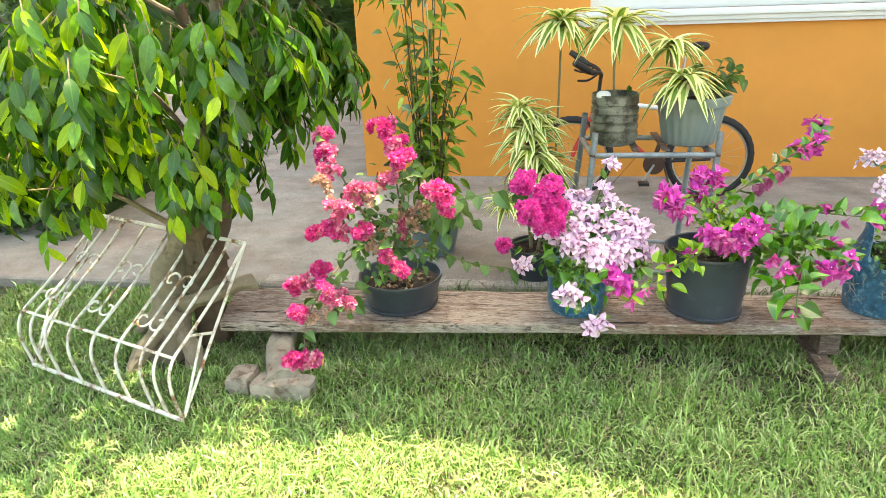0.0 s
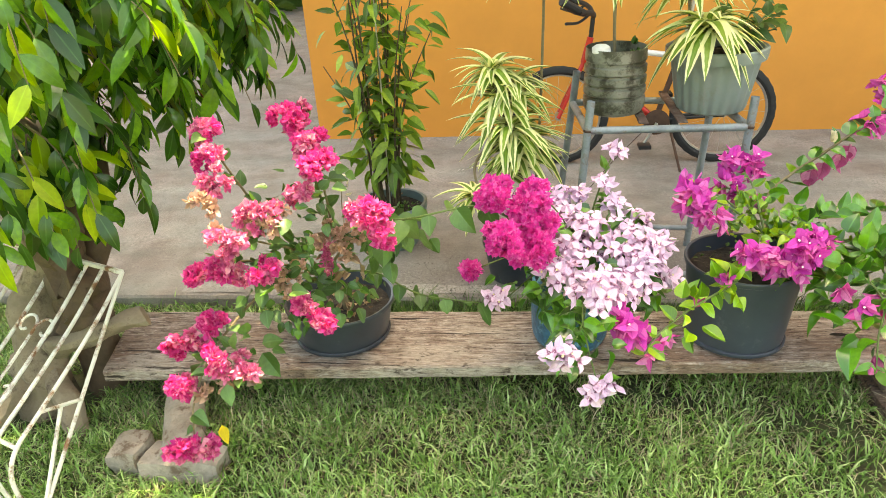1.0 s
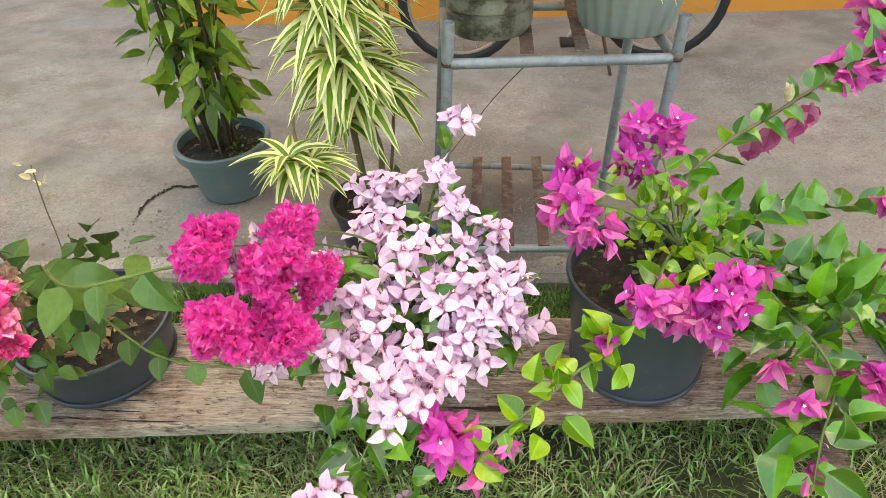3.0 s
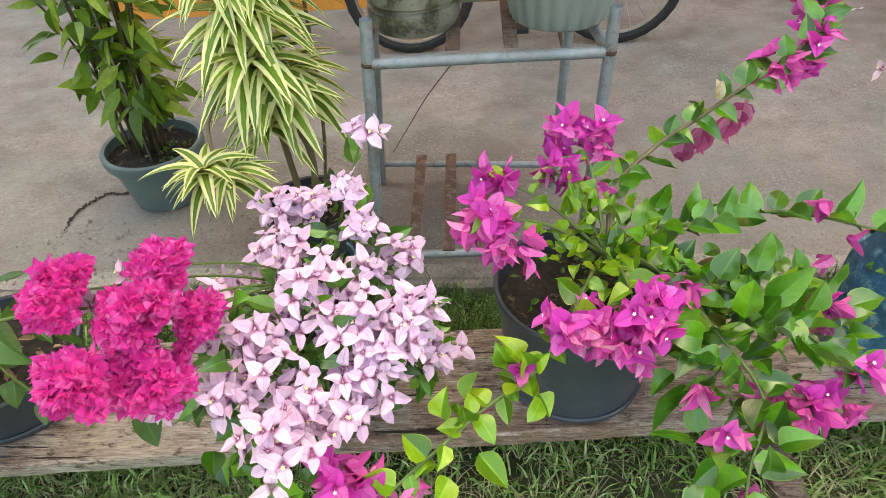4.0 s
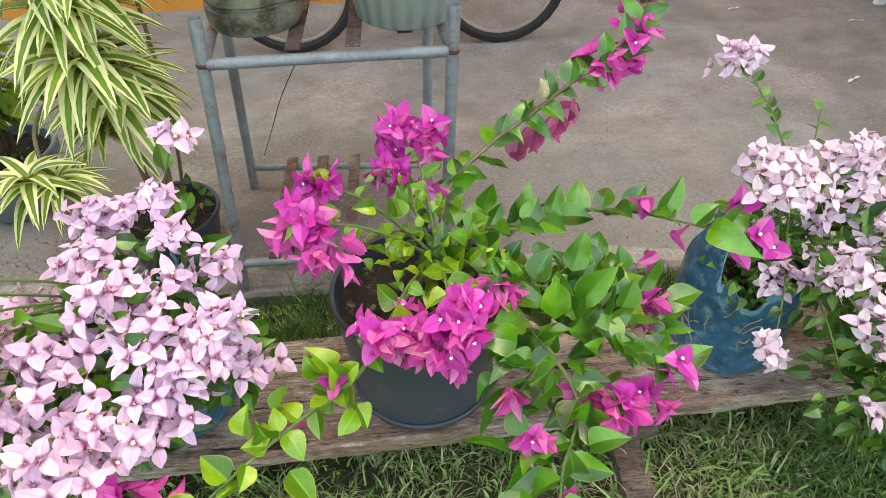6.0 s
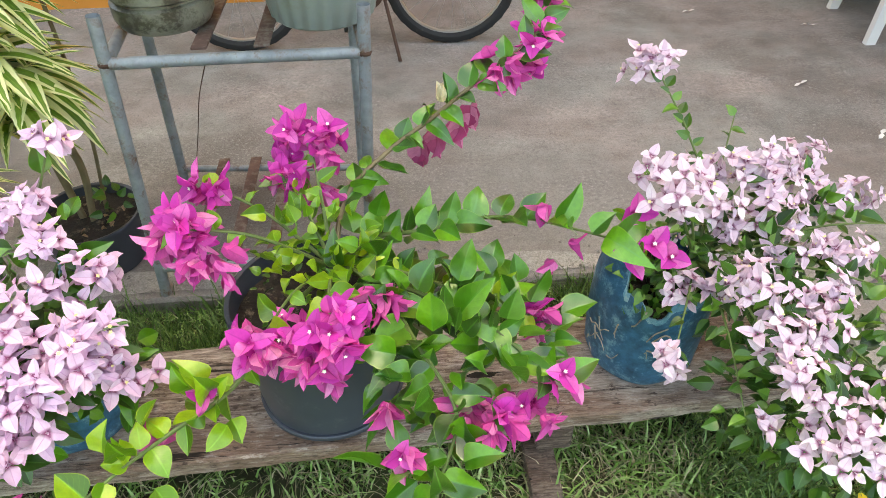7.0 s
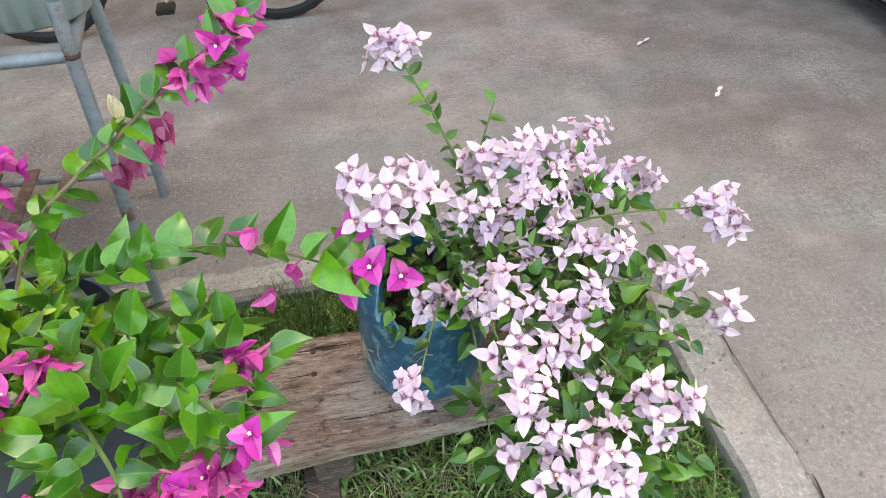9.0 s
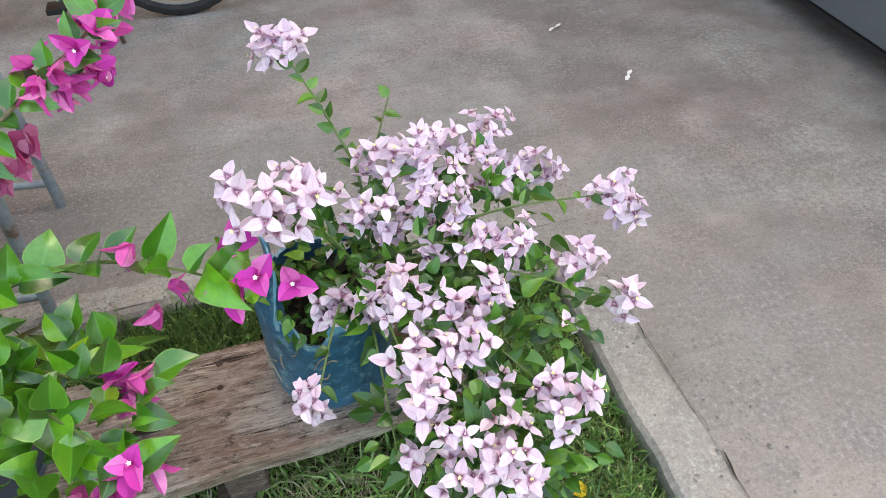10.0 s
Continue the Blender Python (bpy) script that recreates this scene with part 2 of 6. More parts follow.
M["roof"] = plain("grey_roof", (0.28, 0.27, 0.26), 0.7, 0, 0.2, 4.0)
M["glass"] = plain("dark_glass", (0.03, 0.04, 0.045), 0.08, 0, 0.1, 3.0, bump=0)
M["soil_lawn"] = plain("lawn_soil", (0.055, 0.052, 0.022), 0.95, 0, 0.45, 22.0, dirt=(0.05, 0.07, 0.02), dirt_at=0.5, bump=0.8, dist=0.02)
M["soil"] = plain("potting_soil", (0.034, 0.026, 0.020), 0.95, 0, 0.6, 48.0, dirt=(0.20, 0.16, 0.12), dirt_at=0.62, bump=1.0, dist=0.01)
M["plank"] = timber("weathered_plank", (0.095, 0.060, 0.047), (0.300, 0.225, 0.190), (0.59, 0.515, 0.46))
M["log"] = plain("pale_weathered_wood", (0.43, 0.37, 0.31), 0.9, 0, 0.5, 26.0, dirt=(0.16, 0.11, 0.08), dirt_at=0.56, bump=1.0, dist=0.012)
M["plank_brown"] = timber("brown_block", (0.05, 0.035, 0.028), (0.15, 0.105, 0.085), (0.30, 0.24, 0.20))
M["black_plastic"] = plain("black_plastic", (0.034, 0.042, 0.058), 0.42, 0, 0.3, 14.0, dirt=(0.10, 0.10, 0.10), dirt_at=0.66, bump=0.08)
M["grey_plastic"] = plain("dark_grey_plastic", (0.040, 0.050, 0.068), 0.30, 0, 0.35, 9.0, dirt=(0.12, 0.13, 0.14), dirt_at=0.60, bump=0.1)
M["tub_plastic"] = plain("dusty_grey_plastic", (0.054, 0.066, 0.092), 0.32, 0, 0.25, 7.0, dirt=(0.13, 0.14, 0.16), dirt_at=0.64, bump=0.06)
M["green_plastic"] = plain("green_grey_plastic", (0.115, 0.175, 0.185), 0.45, 0, 0.18, 12.0, dirt=(0.17, 0.18, 0.15), dirt_at=0.64)
M["pale_plastic"] = plain("pale_green_plastic", (0.23, 0.275, 0.255), 0.5, 0, 0.15, 12.0, dirt=(0.20, 0.21, 0.17), dirt_at=0.62)
M["bottle"] = plain("dirty_water_bottle", (0.25, 0.25, 0.20), 0.34, 0, 0.6, 26.0, dirt=(0.05, 0.046, 0.032), dirt_at=0.50, bump=0.2)
M["blue_paint"] = plain("worn_blue_paint", (0.028, 0.135, 0.26), 0.38, 0, 0.7, 40.0, dirt=(0.17, 0.33, 0.41), dirt_at=0.59, bump=0.35)
M["blue_torn"] = plain("torn_blue_edge", (0.12, 0.33, 0.46), 0.7, 0, 0.5, 60.0, dirt=(0.30, 0.42, 0.46), dirt_at=0.56, bump=0.5)
M["steel"] = plain("painted_grey_pipe", (0.30, 0.34, 0.365), 0.45, 0.15, 0.45, 26.0, dirt=(0.16, 0.10, 0.07), dirt_at=0.585)
M["rust"] = plain("rusty_iron", (0.085, 0.045, 0.030), 0.85, 0.1, 0.4, 30.0)
M["white_iron"] = plain("white_painted_iron", (0.74, 0.72, 0.66), 0.6, 0.0, 0.12, 22.0, dirt=(0.22, 0.10, 0.045), dirt_at=0.55)
M["tyre"] = plain("tyre_rubber", (0.022, 0.022, 0.023), 0.8, 0, 0.3, 30.0, dirt=(0.07, 0.065, 0.055), dirt_at=0.66)
M["chrome"] = plain("dull_chrome", (0.55, 0.55, 0.55), 0.3, 0.9, 0.1, 20.0)
M["red_paint"] = plain("red_bike_paint", (0.55, 0.025, 0.02), 0.3, 0, 0.15, 12.0, bump=0)
M["bike_white"] = plain("white_bike_paint", (0.72, 0.70, 0.68), 0.35, 0, 0.15, 12.0, bump=0)
M["black"] = plain("black_rubber", (0.012, 0.012, 0.013), 0.55, 0, 0.2, 12.0)
M["bark"] = plain("grey_bark", (0.32, 0.25, 0.18), 0.9, 0, 0.4, 16.0, dirt=(0.10, 0.07, 0.05), dirt_at=0.58, bump=0.8, dist=0.012)
M["slat"] = plain("brown_slat_wood", (0.15, 0.088, 0.070), 0.85, 0, 0.5, 30.0, dirt=(0.20, 0.17, 0.14), dirt_at=0.56)
M["dark_bark"] = plain("dark_bark", (0.13, 0.085, 0.055), 0.9, 0, 0.45, 20.0, bump=0.8, dist=0.01)
M["stem"] = plain("woody_stem", (0.20, 0.16, 0.09), 0.8, 0, 0.35, 30.0)
M["green_stem"] = plain("green_stem", (0.11, 0.17, 0.045), 0.6, 0, 0.3, 30.0)
M["culm"] = plain("brown_culm", (0.085, 0.062, 0.035), 0.6, 0, 0.45, 24.0)
M["car_paint"] = plain("grey_car_paint", (0.16, 0.18, 0.20), 0.25, 0.3, 0.1, 6.0, bump=0)
M["paper"] = plain("white_paper", (0.82, 0.80, 0.77), 0.8, 0, 0.1, 30.0)
M["terracotta"] = plain("terracotta", (0.33, 0.11, 0.06), 0.85, 0, 0.25, 20.0)
M["hole"] = plain("rotten_wood", (0.02, 0.014, 0.010), 0.95, 0, 0.3, 60.0)
M["gravel"] = plain("grey_grit", (0.30, 0.275, 0.25), 0.9, 0, 0.5, 40.0)
M["star_yellow"] = plain("yellow_floret", (0.84, 0.76, 0.36), 0.6, 0, 0.05, 30.0, bump=0)
M["star"] = plain("white_floret", (0.86, 0.85, 0.74), 0.6, 0, 0.05, 30.0, bump=0)

M["leaf"] = leafy("bougainvillea_leaf", (0.040, 0.175, 0.008), (0.13, 0.38, 0.014), 0.29, 0.11, 0.55, spread=0.66, gloss=0.9, ribs=0.06, rim=(0.26, 0.44, 0.06))
M["leaf_young"] = leafy("young_leaf", (0.14, 0.34, 0.015), (0.37, 0.53, 0.03), 0.28, 0.2, 0.5, spread=0.6, gloss=0.7, ribs=0.06, rim=(0.52, 0.60, 0.05))
M["leaf_dark"] = leafy("small_dark_leaf", (0.045, 0.145, 0.018), (0.13, 0.30, 0.030), 0.32, 0.13, 0.35, spread=0.6, gloss=0.6, ribs=0.06)
M["leaf_pale"] = leafy("pale_matt_leaf", (0.065, 0.15, 0.035), (0.13, 0.25, 0.06), 0.4, 0.16, 0.35)
M["leaf_tree"] = leafy("weeping_fig_leaf", (0.040, 0.145, 0.014), (0.19, 0.44, 0.027), 0.25, 0.38, 0.4, spread=0.6, gloss=0.7, ribs=0.04)
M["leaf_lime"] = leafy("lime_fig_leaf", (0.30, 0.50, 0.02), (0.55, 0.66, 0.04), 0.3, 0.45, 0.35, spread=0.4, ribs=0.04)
M["leaf_bamboo"] = leafy("cane_leaf", (0.11, 0.24, 0.02), (0.38, 0.52, 0.06), 0.35, 0.3, 0.2, spread=0.6)
M["leaf_cream"] = leafy("striped_leaf", (0.17, 0.31, 0.04), (0.30, 0.45, 0.07), 0.34, 0.34, 0.25, edge=(0.92, 0.90, 0.50), spread=0.3)
M["leaf_fern"] = leafy("broad_green_leaf", (0.05, 0.13, 0.02), (0.09, 0.2, 0.03), 0.4, 0.3, 0.35)
M["dry_leaf"] = leafy("dry_leaf", (0.27, 0.17, 0.10), (0.50, 0.38, 0.24), 0.8, 0.2, 0.3)
M["yellow_leaf"] = leafy("yellow_leaf", (0.72, 0.50, 0.02), (0.8, 0.6, 0.05), 0.6, 0.3, 0.2)
M["bract_pink"] = leafy("pale_pink_bract", (0.88, 0.61, 0.83), (0.92, 0.74, 0.90), 0.5, 0.20, 0.45, spread=0.14, back=(0.55, 0.26, 0.50), heart=(0.24, 0.05, 0.14))
M["bract_pale"] = leafy("blush_bract", (0.87, 0.67, 0.81), (0.92, 0.80, 0.87), 0.5, 0.20, 0.45, spread=0.16, back=(0.55, 0.30, 0.48), heart=(0.24, 0.06, 0.14))
M["bract_magenta"] = leafy("magenta_bract", (0.83, 0.06, 0.57), (0.93, 0.25, 0.66), 0.5, 0.32, 0.4, spread=0.35, back=(0.40, 0.01, 0.22), heart=(0.45, 0.01, 0.22))
M["bract_bud"] = leafy("rose_bract", (0.83, 0.10, 0.50), (0.93, 0.36, 0.66), 0.55, 0.36, 0.4, spread=0.25, back=(0.3, 0.02, 0.1))
M["bract_dark"] = leafy("dark_rose_bract", (0.56, 0.07, 0.22), (0.78, 0.28, 0.46), 0.6, 0.25, 0.4, spread=0.3, back=(0.25, 0.02, 0.07))
M["bract_cream"] = leafy("cream_bract", (0.82, 0.72, 0.48), (0.85, 0.8, 0.6), 0.7, 0.3, 0.3, spread=0.2)
M["bract_hot"] = leafy("hot_pink_bract", (0.97, 0.075, 0.56), (0.98, 0.30, 0.74), 0.6, 0.62, 0.2, spread=0.12)
M["bract_red"] = leafy("crimson_bract", (0.93, 0.06, 0.40), (0.96, 0.32, 0.58), 0.6, 0.54, 0.2, spread=0.28)
M["bract_rose"] = leafy("faded_rose_bract", (0.82, 0.14, 0.36), (0.90, 0.48, 0.54), 0.65, 0.34, 0.2, spread=0.3)
M["bract_tan"] = leafy("withered_bract", (0.60, 0.38, 0.28), (0.74, 0.46, 0.42), 0.8, 0.3, 0.2, spread=0.3)
M["grass"] = leafy("grass_blade", (0.22, 0.43, 0.09), (0.62, 0.79, 0.36), 0.36, 0.16, 0.0, spread=0.75)
# shade painted into the slab-edge grass; also the lush grass by the kerb
M["grass_deep"] = leafy("shaded_lush_grass_blade", (0.09, 0.20, 0.045), (0.22, 0.36, 0.10), 0.4, 0.12, 0.0, spread=0.6)
M["grass_dry"] = leafy("dry_grass_blade", (0.45, 0.38, 0.24), (0.74, 0.68, 0.48), 0.8, 0.25, 0.0, spread=0.3)
M["hedge"] = leafy("hedge_leaf", (0.035, 0.10, 0.02), (0.10, 0.20, 0.03), 0.5, 0.3, 0.0, spread=0.4)

# ---- mesh tools ----
RND = random.Random(7)
SOURCE = {}                                   # the shape that each mesh came from
TALLY, REST = {}, {}


class Shape:
    """Collects vertices, faces, leaf coordinates and material slots of one mesh."""

    def __init__(self):
        self.v, self.f, self.uv, self.mi = [], [], [], []
        self.flat = False

    def add(self, verts, faces, slot=0, uvs=None):
        o = len(self.v)
        self.v += [tuple(p) for p in verts]
        self.f += [tuple(i + o for i in q) for q in faces]
        self.mi += [slot] * len(faces)
        self.uv += list(uvs) if uvs else [(0.5, 0.5)] * len(verts)
        return self

    def tube(self, pts, rad, n=8, slot=0, caps=True):
        pts = [Vector(p) for p in pts]
        rads = rad if isinstance(rad, (list, tuple)) else [rad] * len(pts)
        vs, fs, side = [], [], None
        for i, p in enumerate(pts):
            d = (pts[min(i + 1, len(pts) - 1)] - pts[max(i - 1, 0)]).normalized()
            if side is None:
                side = d.orthogonal().normalized()
            side = (side - d * side.dot(d)).normalized()
            up = d.cross(side)
            for k in range(n):
                a = 2 * math.pi * k / n
                vs.append(p + (side * math.cos(a) + up * math.sin(a)) * rads[i])
        for i in range(len(pts) - 1):
            for k in range(n):
                fs.append((i * n + k, i * n + (k + 1) % n, (i + 1) * n + (k + 1) % n, (i + 1) * n + k))
        if caps:
            fs.append(tuple(range(n - 1, -1, -1)))
            fs.append(tuple((len(pts) - 1) * n + k for k in range(n)))
        return self.add(vs, fs, slot)

    def box(self, a, b, bev=0.0, slot=0):
        bm = bmesh.new()
        bmesh.ops.create_cube(bm, size=1)
        for v in bm.verts:
            v.co = Vector([a[i] + (v.co[i] + 0.5) * (b[i] - a[i]) for i in range(3)])
        if bev:
            bmesh.ops.bevel(bm, geom=list(bm.edges), offset=bev, segments=2, affect="EDGES", profile=0.6)
        bm.verts.index_update()
        self.add([v.co.copy() for v in bm.verts], [[v.index for v in f.verts] for f in bm.faces], slot)
        bm.free()
        return self

    def lathe(self, prof, n=40, at=(0, 0, 0), slot=0, wave=None):
        """Turns a profile of (radius, height) round z. wave(angle, i) scales the radius."""
        vs, fs = [], []
        for i, (r, z) in enumerate(prof):
            for k in range(n):
                a = 2 * math.pi * k / n
                q = r * (wave(a, i) if wave else 1)
                vs.append((at[0] + q * math.cos(a), at[1] + q * math.sin(a), at[2] + z))
        for i in range(len(prof) - 1):
            for k in range(n):
                fs.append((i * n + k, i * n + (k + 1) % n, (i + 1) * n + (k + 1) % n, (i + 1) * n + k))
        return self.add(vs, fs, slot)

    def leaf(self, m, L, W, seg=4, fold=0.25, curl=0.25, kind="ovate", slot=0, wavy=0.0, across=1, twist=0.0):
        """A blade folded along its midrib. across: faces in each half; wavy: ripple of the margin; twist: turn from foot to tip."""
        xs = [(k - across) / across for k in range(2 * across + 1)]
        vs, uvs, fs = [], [], []
        for i in range(seg + 1):
            s = i / seg
            if kind == "ovate":
                w = 2.98 * s ** 0.60 * (1 - s) ** 1.08 if 0 < s < 1 else 0.0
            elif kind == "broad":
                w = 1.98 * (s + 0.08) ** 0.45 * (1 - s) ** 0.74 if s < 1 else 0.0
            elif kind == "petal":
                w = 2.62 * (s + 0.02) ** 0.55 * (1 - s) ** 0.96 if s < 1 else 0.0
            elif kind == "elliptic":
                w = math.sin(math.pi * s ** 0.92) ** 0.85 * (1 - 0.15 * s) if 0 < s < 1 else 0.0
            elif kind == "bract":
                w = (math.sin(math.pi * min(1, (0.16 + 0.84 * s) ** 0.95)) ** 0.85) if s < 1 else 0.0
            else:
                w = math.sin(math.pi * (0.12 + 0.88 * s) ** 0.62) ** 0.7 if s < 1 else 0.0
            w = max(w, 0.0) * W / 2
            z = -curl * L * s * s
            y = L * s * (1 - 0.25 * curl * s)
            for x in xs:
                bend = wavy * W * math.sin(s * 9.0 + 1.1 * x) * abs(x) ** 1.5 * (1 if x < 0 else -1)
                q, h = w * x, fold * w * abs(x) ** 1.25 + bend * (w > 0)
                ca, sa = math.cos(twist * s), math.sin(twist * s)
                vs.append(m @ Vector((q * ca - h * sa, y, z + q * sa + h * ca)))
                uvs.append((0.5 + 0.5 * x, s))
        k = 2 * across + 1
        for i in range(seg):
            for j in range(k - 1):
                a = i * k + j
                fs.append((a, a + 1, a + k + 1, a + k))
        return self.add(vs, fs, slot, uvs)

    def mesh(self, name, mats, smooth=True):
        me = bpy.data.meshes.new(name)
        SOURCE[me.name] = (self, mats if isinstance(mats, (list, tuple)) else [mats])
        me.from_pydata(self.v, [], self.f)
        for m in mats if isinstance(mats, (list, tuple)) else [mats]:
            me.materials.append(m)
        me.polygons.foreach_set("material_index", self.mi)
        if smooth:
            me.polygons.foreach_set("use_smooth", [True] * len(self.f))
        lay = me.uv_layers.new(name="UVMap")
        idx = np.empty(len(me.loops), dtype=np.int32)
        me.loops.foreach_get("vertex_index", idx)
        lay.data.foreach_set("uv", np.array(self.uv, dtype=np.float32)[idx].ravel())
        me.validate()
        me.update()
        return me


def sharp(me, deg=35):
    me.set_sharp_from_angle(angle=radians(deg))
    return me


def thing(name, at, label, category, group="", kind=""):
    ob = new(name)
    ob.empty_display_size = 0.05
    ob.location = at
    return tagged(ob, label, category, group, kind)


def base_of(ob):
    p = Vector((0, 0, 0))
    while ob:
        p += Vector(ob.location)
        ob = ob.parent
    return p


def piece(name, me, parent, m=None, label=""):
    """A mesh object under a thing or a part; m is its place in the world."""
    if name in ("leaf", "flower") and not label:
        top = parent
        while top.parent:
            top = top.parent
        TALLY[(top.name, name)] = TALLY.get((top.name, name), 0) + 1
        if TALLY[(top.name, name)] > 300:
            REST.setdefault((top.name, name, me.materials[0].name), []).append((top, me, m))
            return None
    ob = new(name, me)
    ob.parent = parent
    ob.matrix_basis = Matrix.Translation(-base_of(parent)) @ (m if m else Matrix())
    return tagged(ob, label) if label else ob


def join_rest():
    """Past 300 leaves or flowers of a plant, the others become one mesh for each colour."""
    for (owner, name, mat), items in REST.items():
        s = Shape()
        for top, me, m in items:
            src, mats = SOURCE[me.name]
            o = len(s.v)
            s.v += [tuple(m @ Vector(p)) for p in src.v]
            s.f += [tuple(i + o for i in q) for q in src.f]
            s.mi += src.mi
            s.uv += src.uv
        tagged(part("foliage" if name == "leaf" else "blossom", s, mats, items[0][0], edge=25), kind="stuff")
    REST.clear()


def part(name, shape, mats, parent, label="", smooth=True, edge=35):
    me = shape.mesh(name, mats, smooth)
    return piece(name, sharp(me, edge) if smooth else me, parent, None, label)


def solid(name, shape, mats, label, category, kind="", group="", smooth=True, edge=35):
    """A thing of one mesh."""
    me = shape.mesh(name, mats, smooth)
    return tagged(new(name, sharp(me, edge) if smooth else me), label, category, group, kind)


def aim(p, d, up=(0, 0, 1)):
    """A place whose y runs along d and whose z leans to up."""
    y = Vector(d).normalized()
    x = y.cross(Vector(up))
    if x.length < 1e-4:
        x = y.orthogonal()
    x.normalize()
    z = x.cross(y)
    r = Matrix((x, y, z)).transposed().to_4x4()
    return Matrix.Translation(p) @ r


def ball(r=None):
    r = r or RND
    while True:
        p = Vector((r.uniform(-1, 1), r.uniform(-1, 1), r.uniform(-1, 1)))
        if 0.05 < p.length <= 1:
            return p


def smooth_path(pts, n=6):
    """Points along a Catmull-Rom line."""
    p = [Vector(q) for q in pts]
    p = [p[0] * 2 - p[1]] + p + [p[-1] * 2 - p[-2]]
    out = []
    for i in range(1, len(p) - 2):
        for k in range(n):
            t = k / n
            a, b, c, d = p[i - 1], p[i], p[i + 1], p[i + 2]
            out.append(0.5 * ((2 * b) + (c - a) * t + (2 * a - 5 * b + 4 * c - d) * t * t + (3 * b - a - 3 * c + d) * t ** 3))
    out.append(p[-2])
    return out

# ---- the place ----
KERB_END = 2.93                  # the drive runs over the kerb from here
EDGE_Y, KERB_X = 3.19, 2.03      # front edge of the slab; lawn side of the kerb
WALL_Y, WALL_X = 5.72, -1.95     # face and corner of the house

g = Shape()
g.add([(-150, -150, -0.075), (150, -150, -0.075), (150, 150, -0.075), (-150, 150, -0.075)], [(0, 1, 2, 3)])
solid("ground", g, M["soil_lawn"], "lawn soil with thatch between the grass", "ground", "structure")


def slab(x0, x1, y0, y1, z=0.0, worn=()):
    """A cast slab whose worn edges are uneven."""
    s = Shape()
    nx, ny = max(2, int((x1 - x0) / 0.06)), 2
    top = []
    for i in range(nx + 1):
        x = x0 + (x1 - x0) * i / nx
        j = 0.012 * noise.noise((x * 3.1, 1.7, 0)) + 0.008 * noise.noise((x * 17, 4.2, 0)) if "front" in worn else 0
        top.append((x, y0 + j))
    vs, fs = [], []
    for x, y in top:
        vs += [(x, y + 0.004, -0.2), (x, y, z - 0.016), (x, y + 0.010, z - 0.002), (x, y + 0.03, z), (x, y1, z)]
    for i in range(nx):
        a, b = i * 5, i * 5 + 5
        for k in range(4):
            fs.append((a + k, b + k, b + k + 1, a + k + 1))
    s.add(vs, fs)
    return s


XE = KERB_X + 0.155
yard = slab(-14, XE, EDGE_Y, 40, 0.0, ("front",))
yard.add([(XE, -20, 0), (16, -20, 0), (16, 40, 0), (XE, 40, 0), (XE, -20, -0.2), (16, -20, -0.2), (16, 40, -0.2)], [(0, 1, 2, 3), (0, 4, 5, 1), (1, 5, 6, 2)])
yard.add([(KERB_X + 0.09, -20, -0.002), (XE, -20, -0.002), (XE, EDGE_Y, -0.002), (KERB_X + 0.09, EDGE_Y, -0.002), (KERB_X + 0.09, -20, -0.2), (KERB_X + 0.09, EDGE_Y, -0.2)], [(0, 1, 2, 3), (4, 0, 3, 5)])
yard.box((KERB_X + 0.006, KERB_END + 0.001, -0.2), (XE, EDGE_Y + 0.004, -0.0005))
solid("pavement", yard, M["concrete"], "grey stained concrete yard slab, rough front edge", "concrete slab", "structure")
kb = Shape()
vs, fs = [], []
ny = 170
for i in range(ny + 1):
    y = -6 + (KERB_END + 6) * i / ny
    jl = 0.010 * noise.noise((y * 3, 0, 2)) + 0.006 * noise.noise((y * 19, 0, 5))
    jr = 0.012 * noise.noise((y * 4, 3, 2)) + 0.006 * noise.noise((y * 23, 0, 9))
    x0, x1 = KERB_X + jl, KERB_X + 0.155 + 1.2 * jr
    vs += [(x0 + 0.004, y, -0.2), (x0, y, -0.008), (x0 + 0.012, y, 0.008), (x1 - 0.022, y, 0.007), (x1, y, -0.004), (x1, y, -0.19)]
for i in range(ny):
    a, b = i * 6, i * 6 + 6
    for k in range(5):
        fs.append((b + k, a + k, a + k + 1, b + k + 1))
kb.add(vs, fs)
solid("kerb", kb, M["kerb"], "pale crumbling cement kerb between lawn and drive", "kerb", "structure")

jt = Shape()
vs, fs = [], []
for i in range(141):
    y = 0.6 + (KERB_END - 0.6) * i / 140
    x = KERB_X + 0.152 + 0.016 * noise.noise((y * 4, 3, 2)) + 0.008 * noise.noise((y * 21, 0, 9))
    w = 0.0008 + 0.006 * max(0.0, noise.noise((y * 9, 8, 3)))
    vs += [(x - w, y, 0.009), (x + w, y, 0.006)]
solid("pavement_joint", jt.add(vs, [(2 * i, 2 * i + 1, 2 * i + 3, 2 * i + 2) for i in range(140)]), M["soil"], "dirt-filled joint between kerb and drive", "joint", "structure")

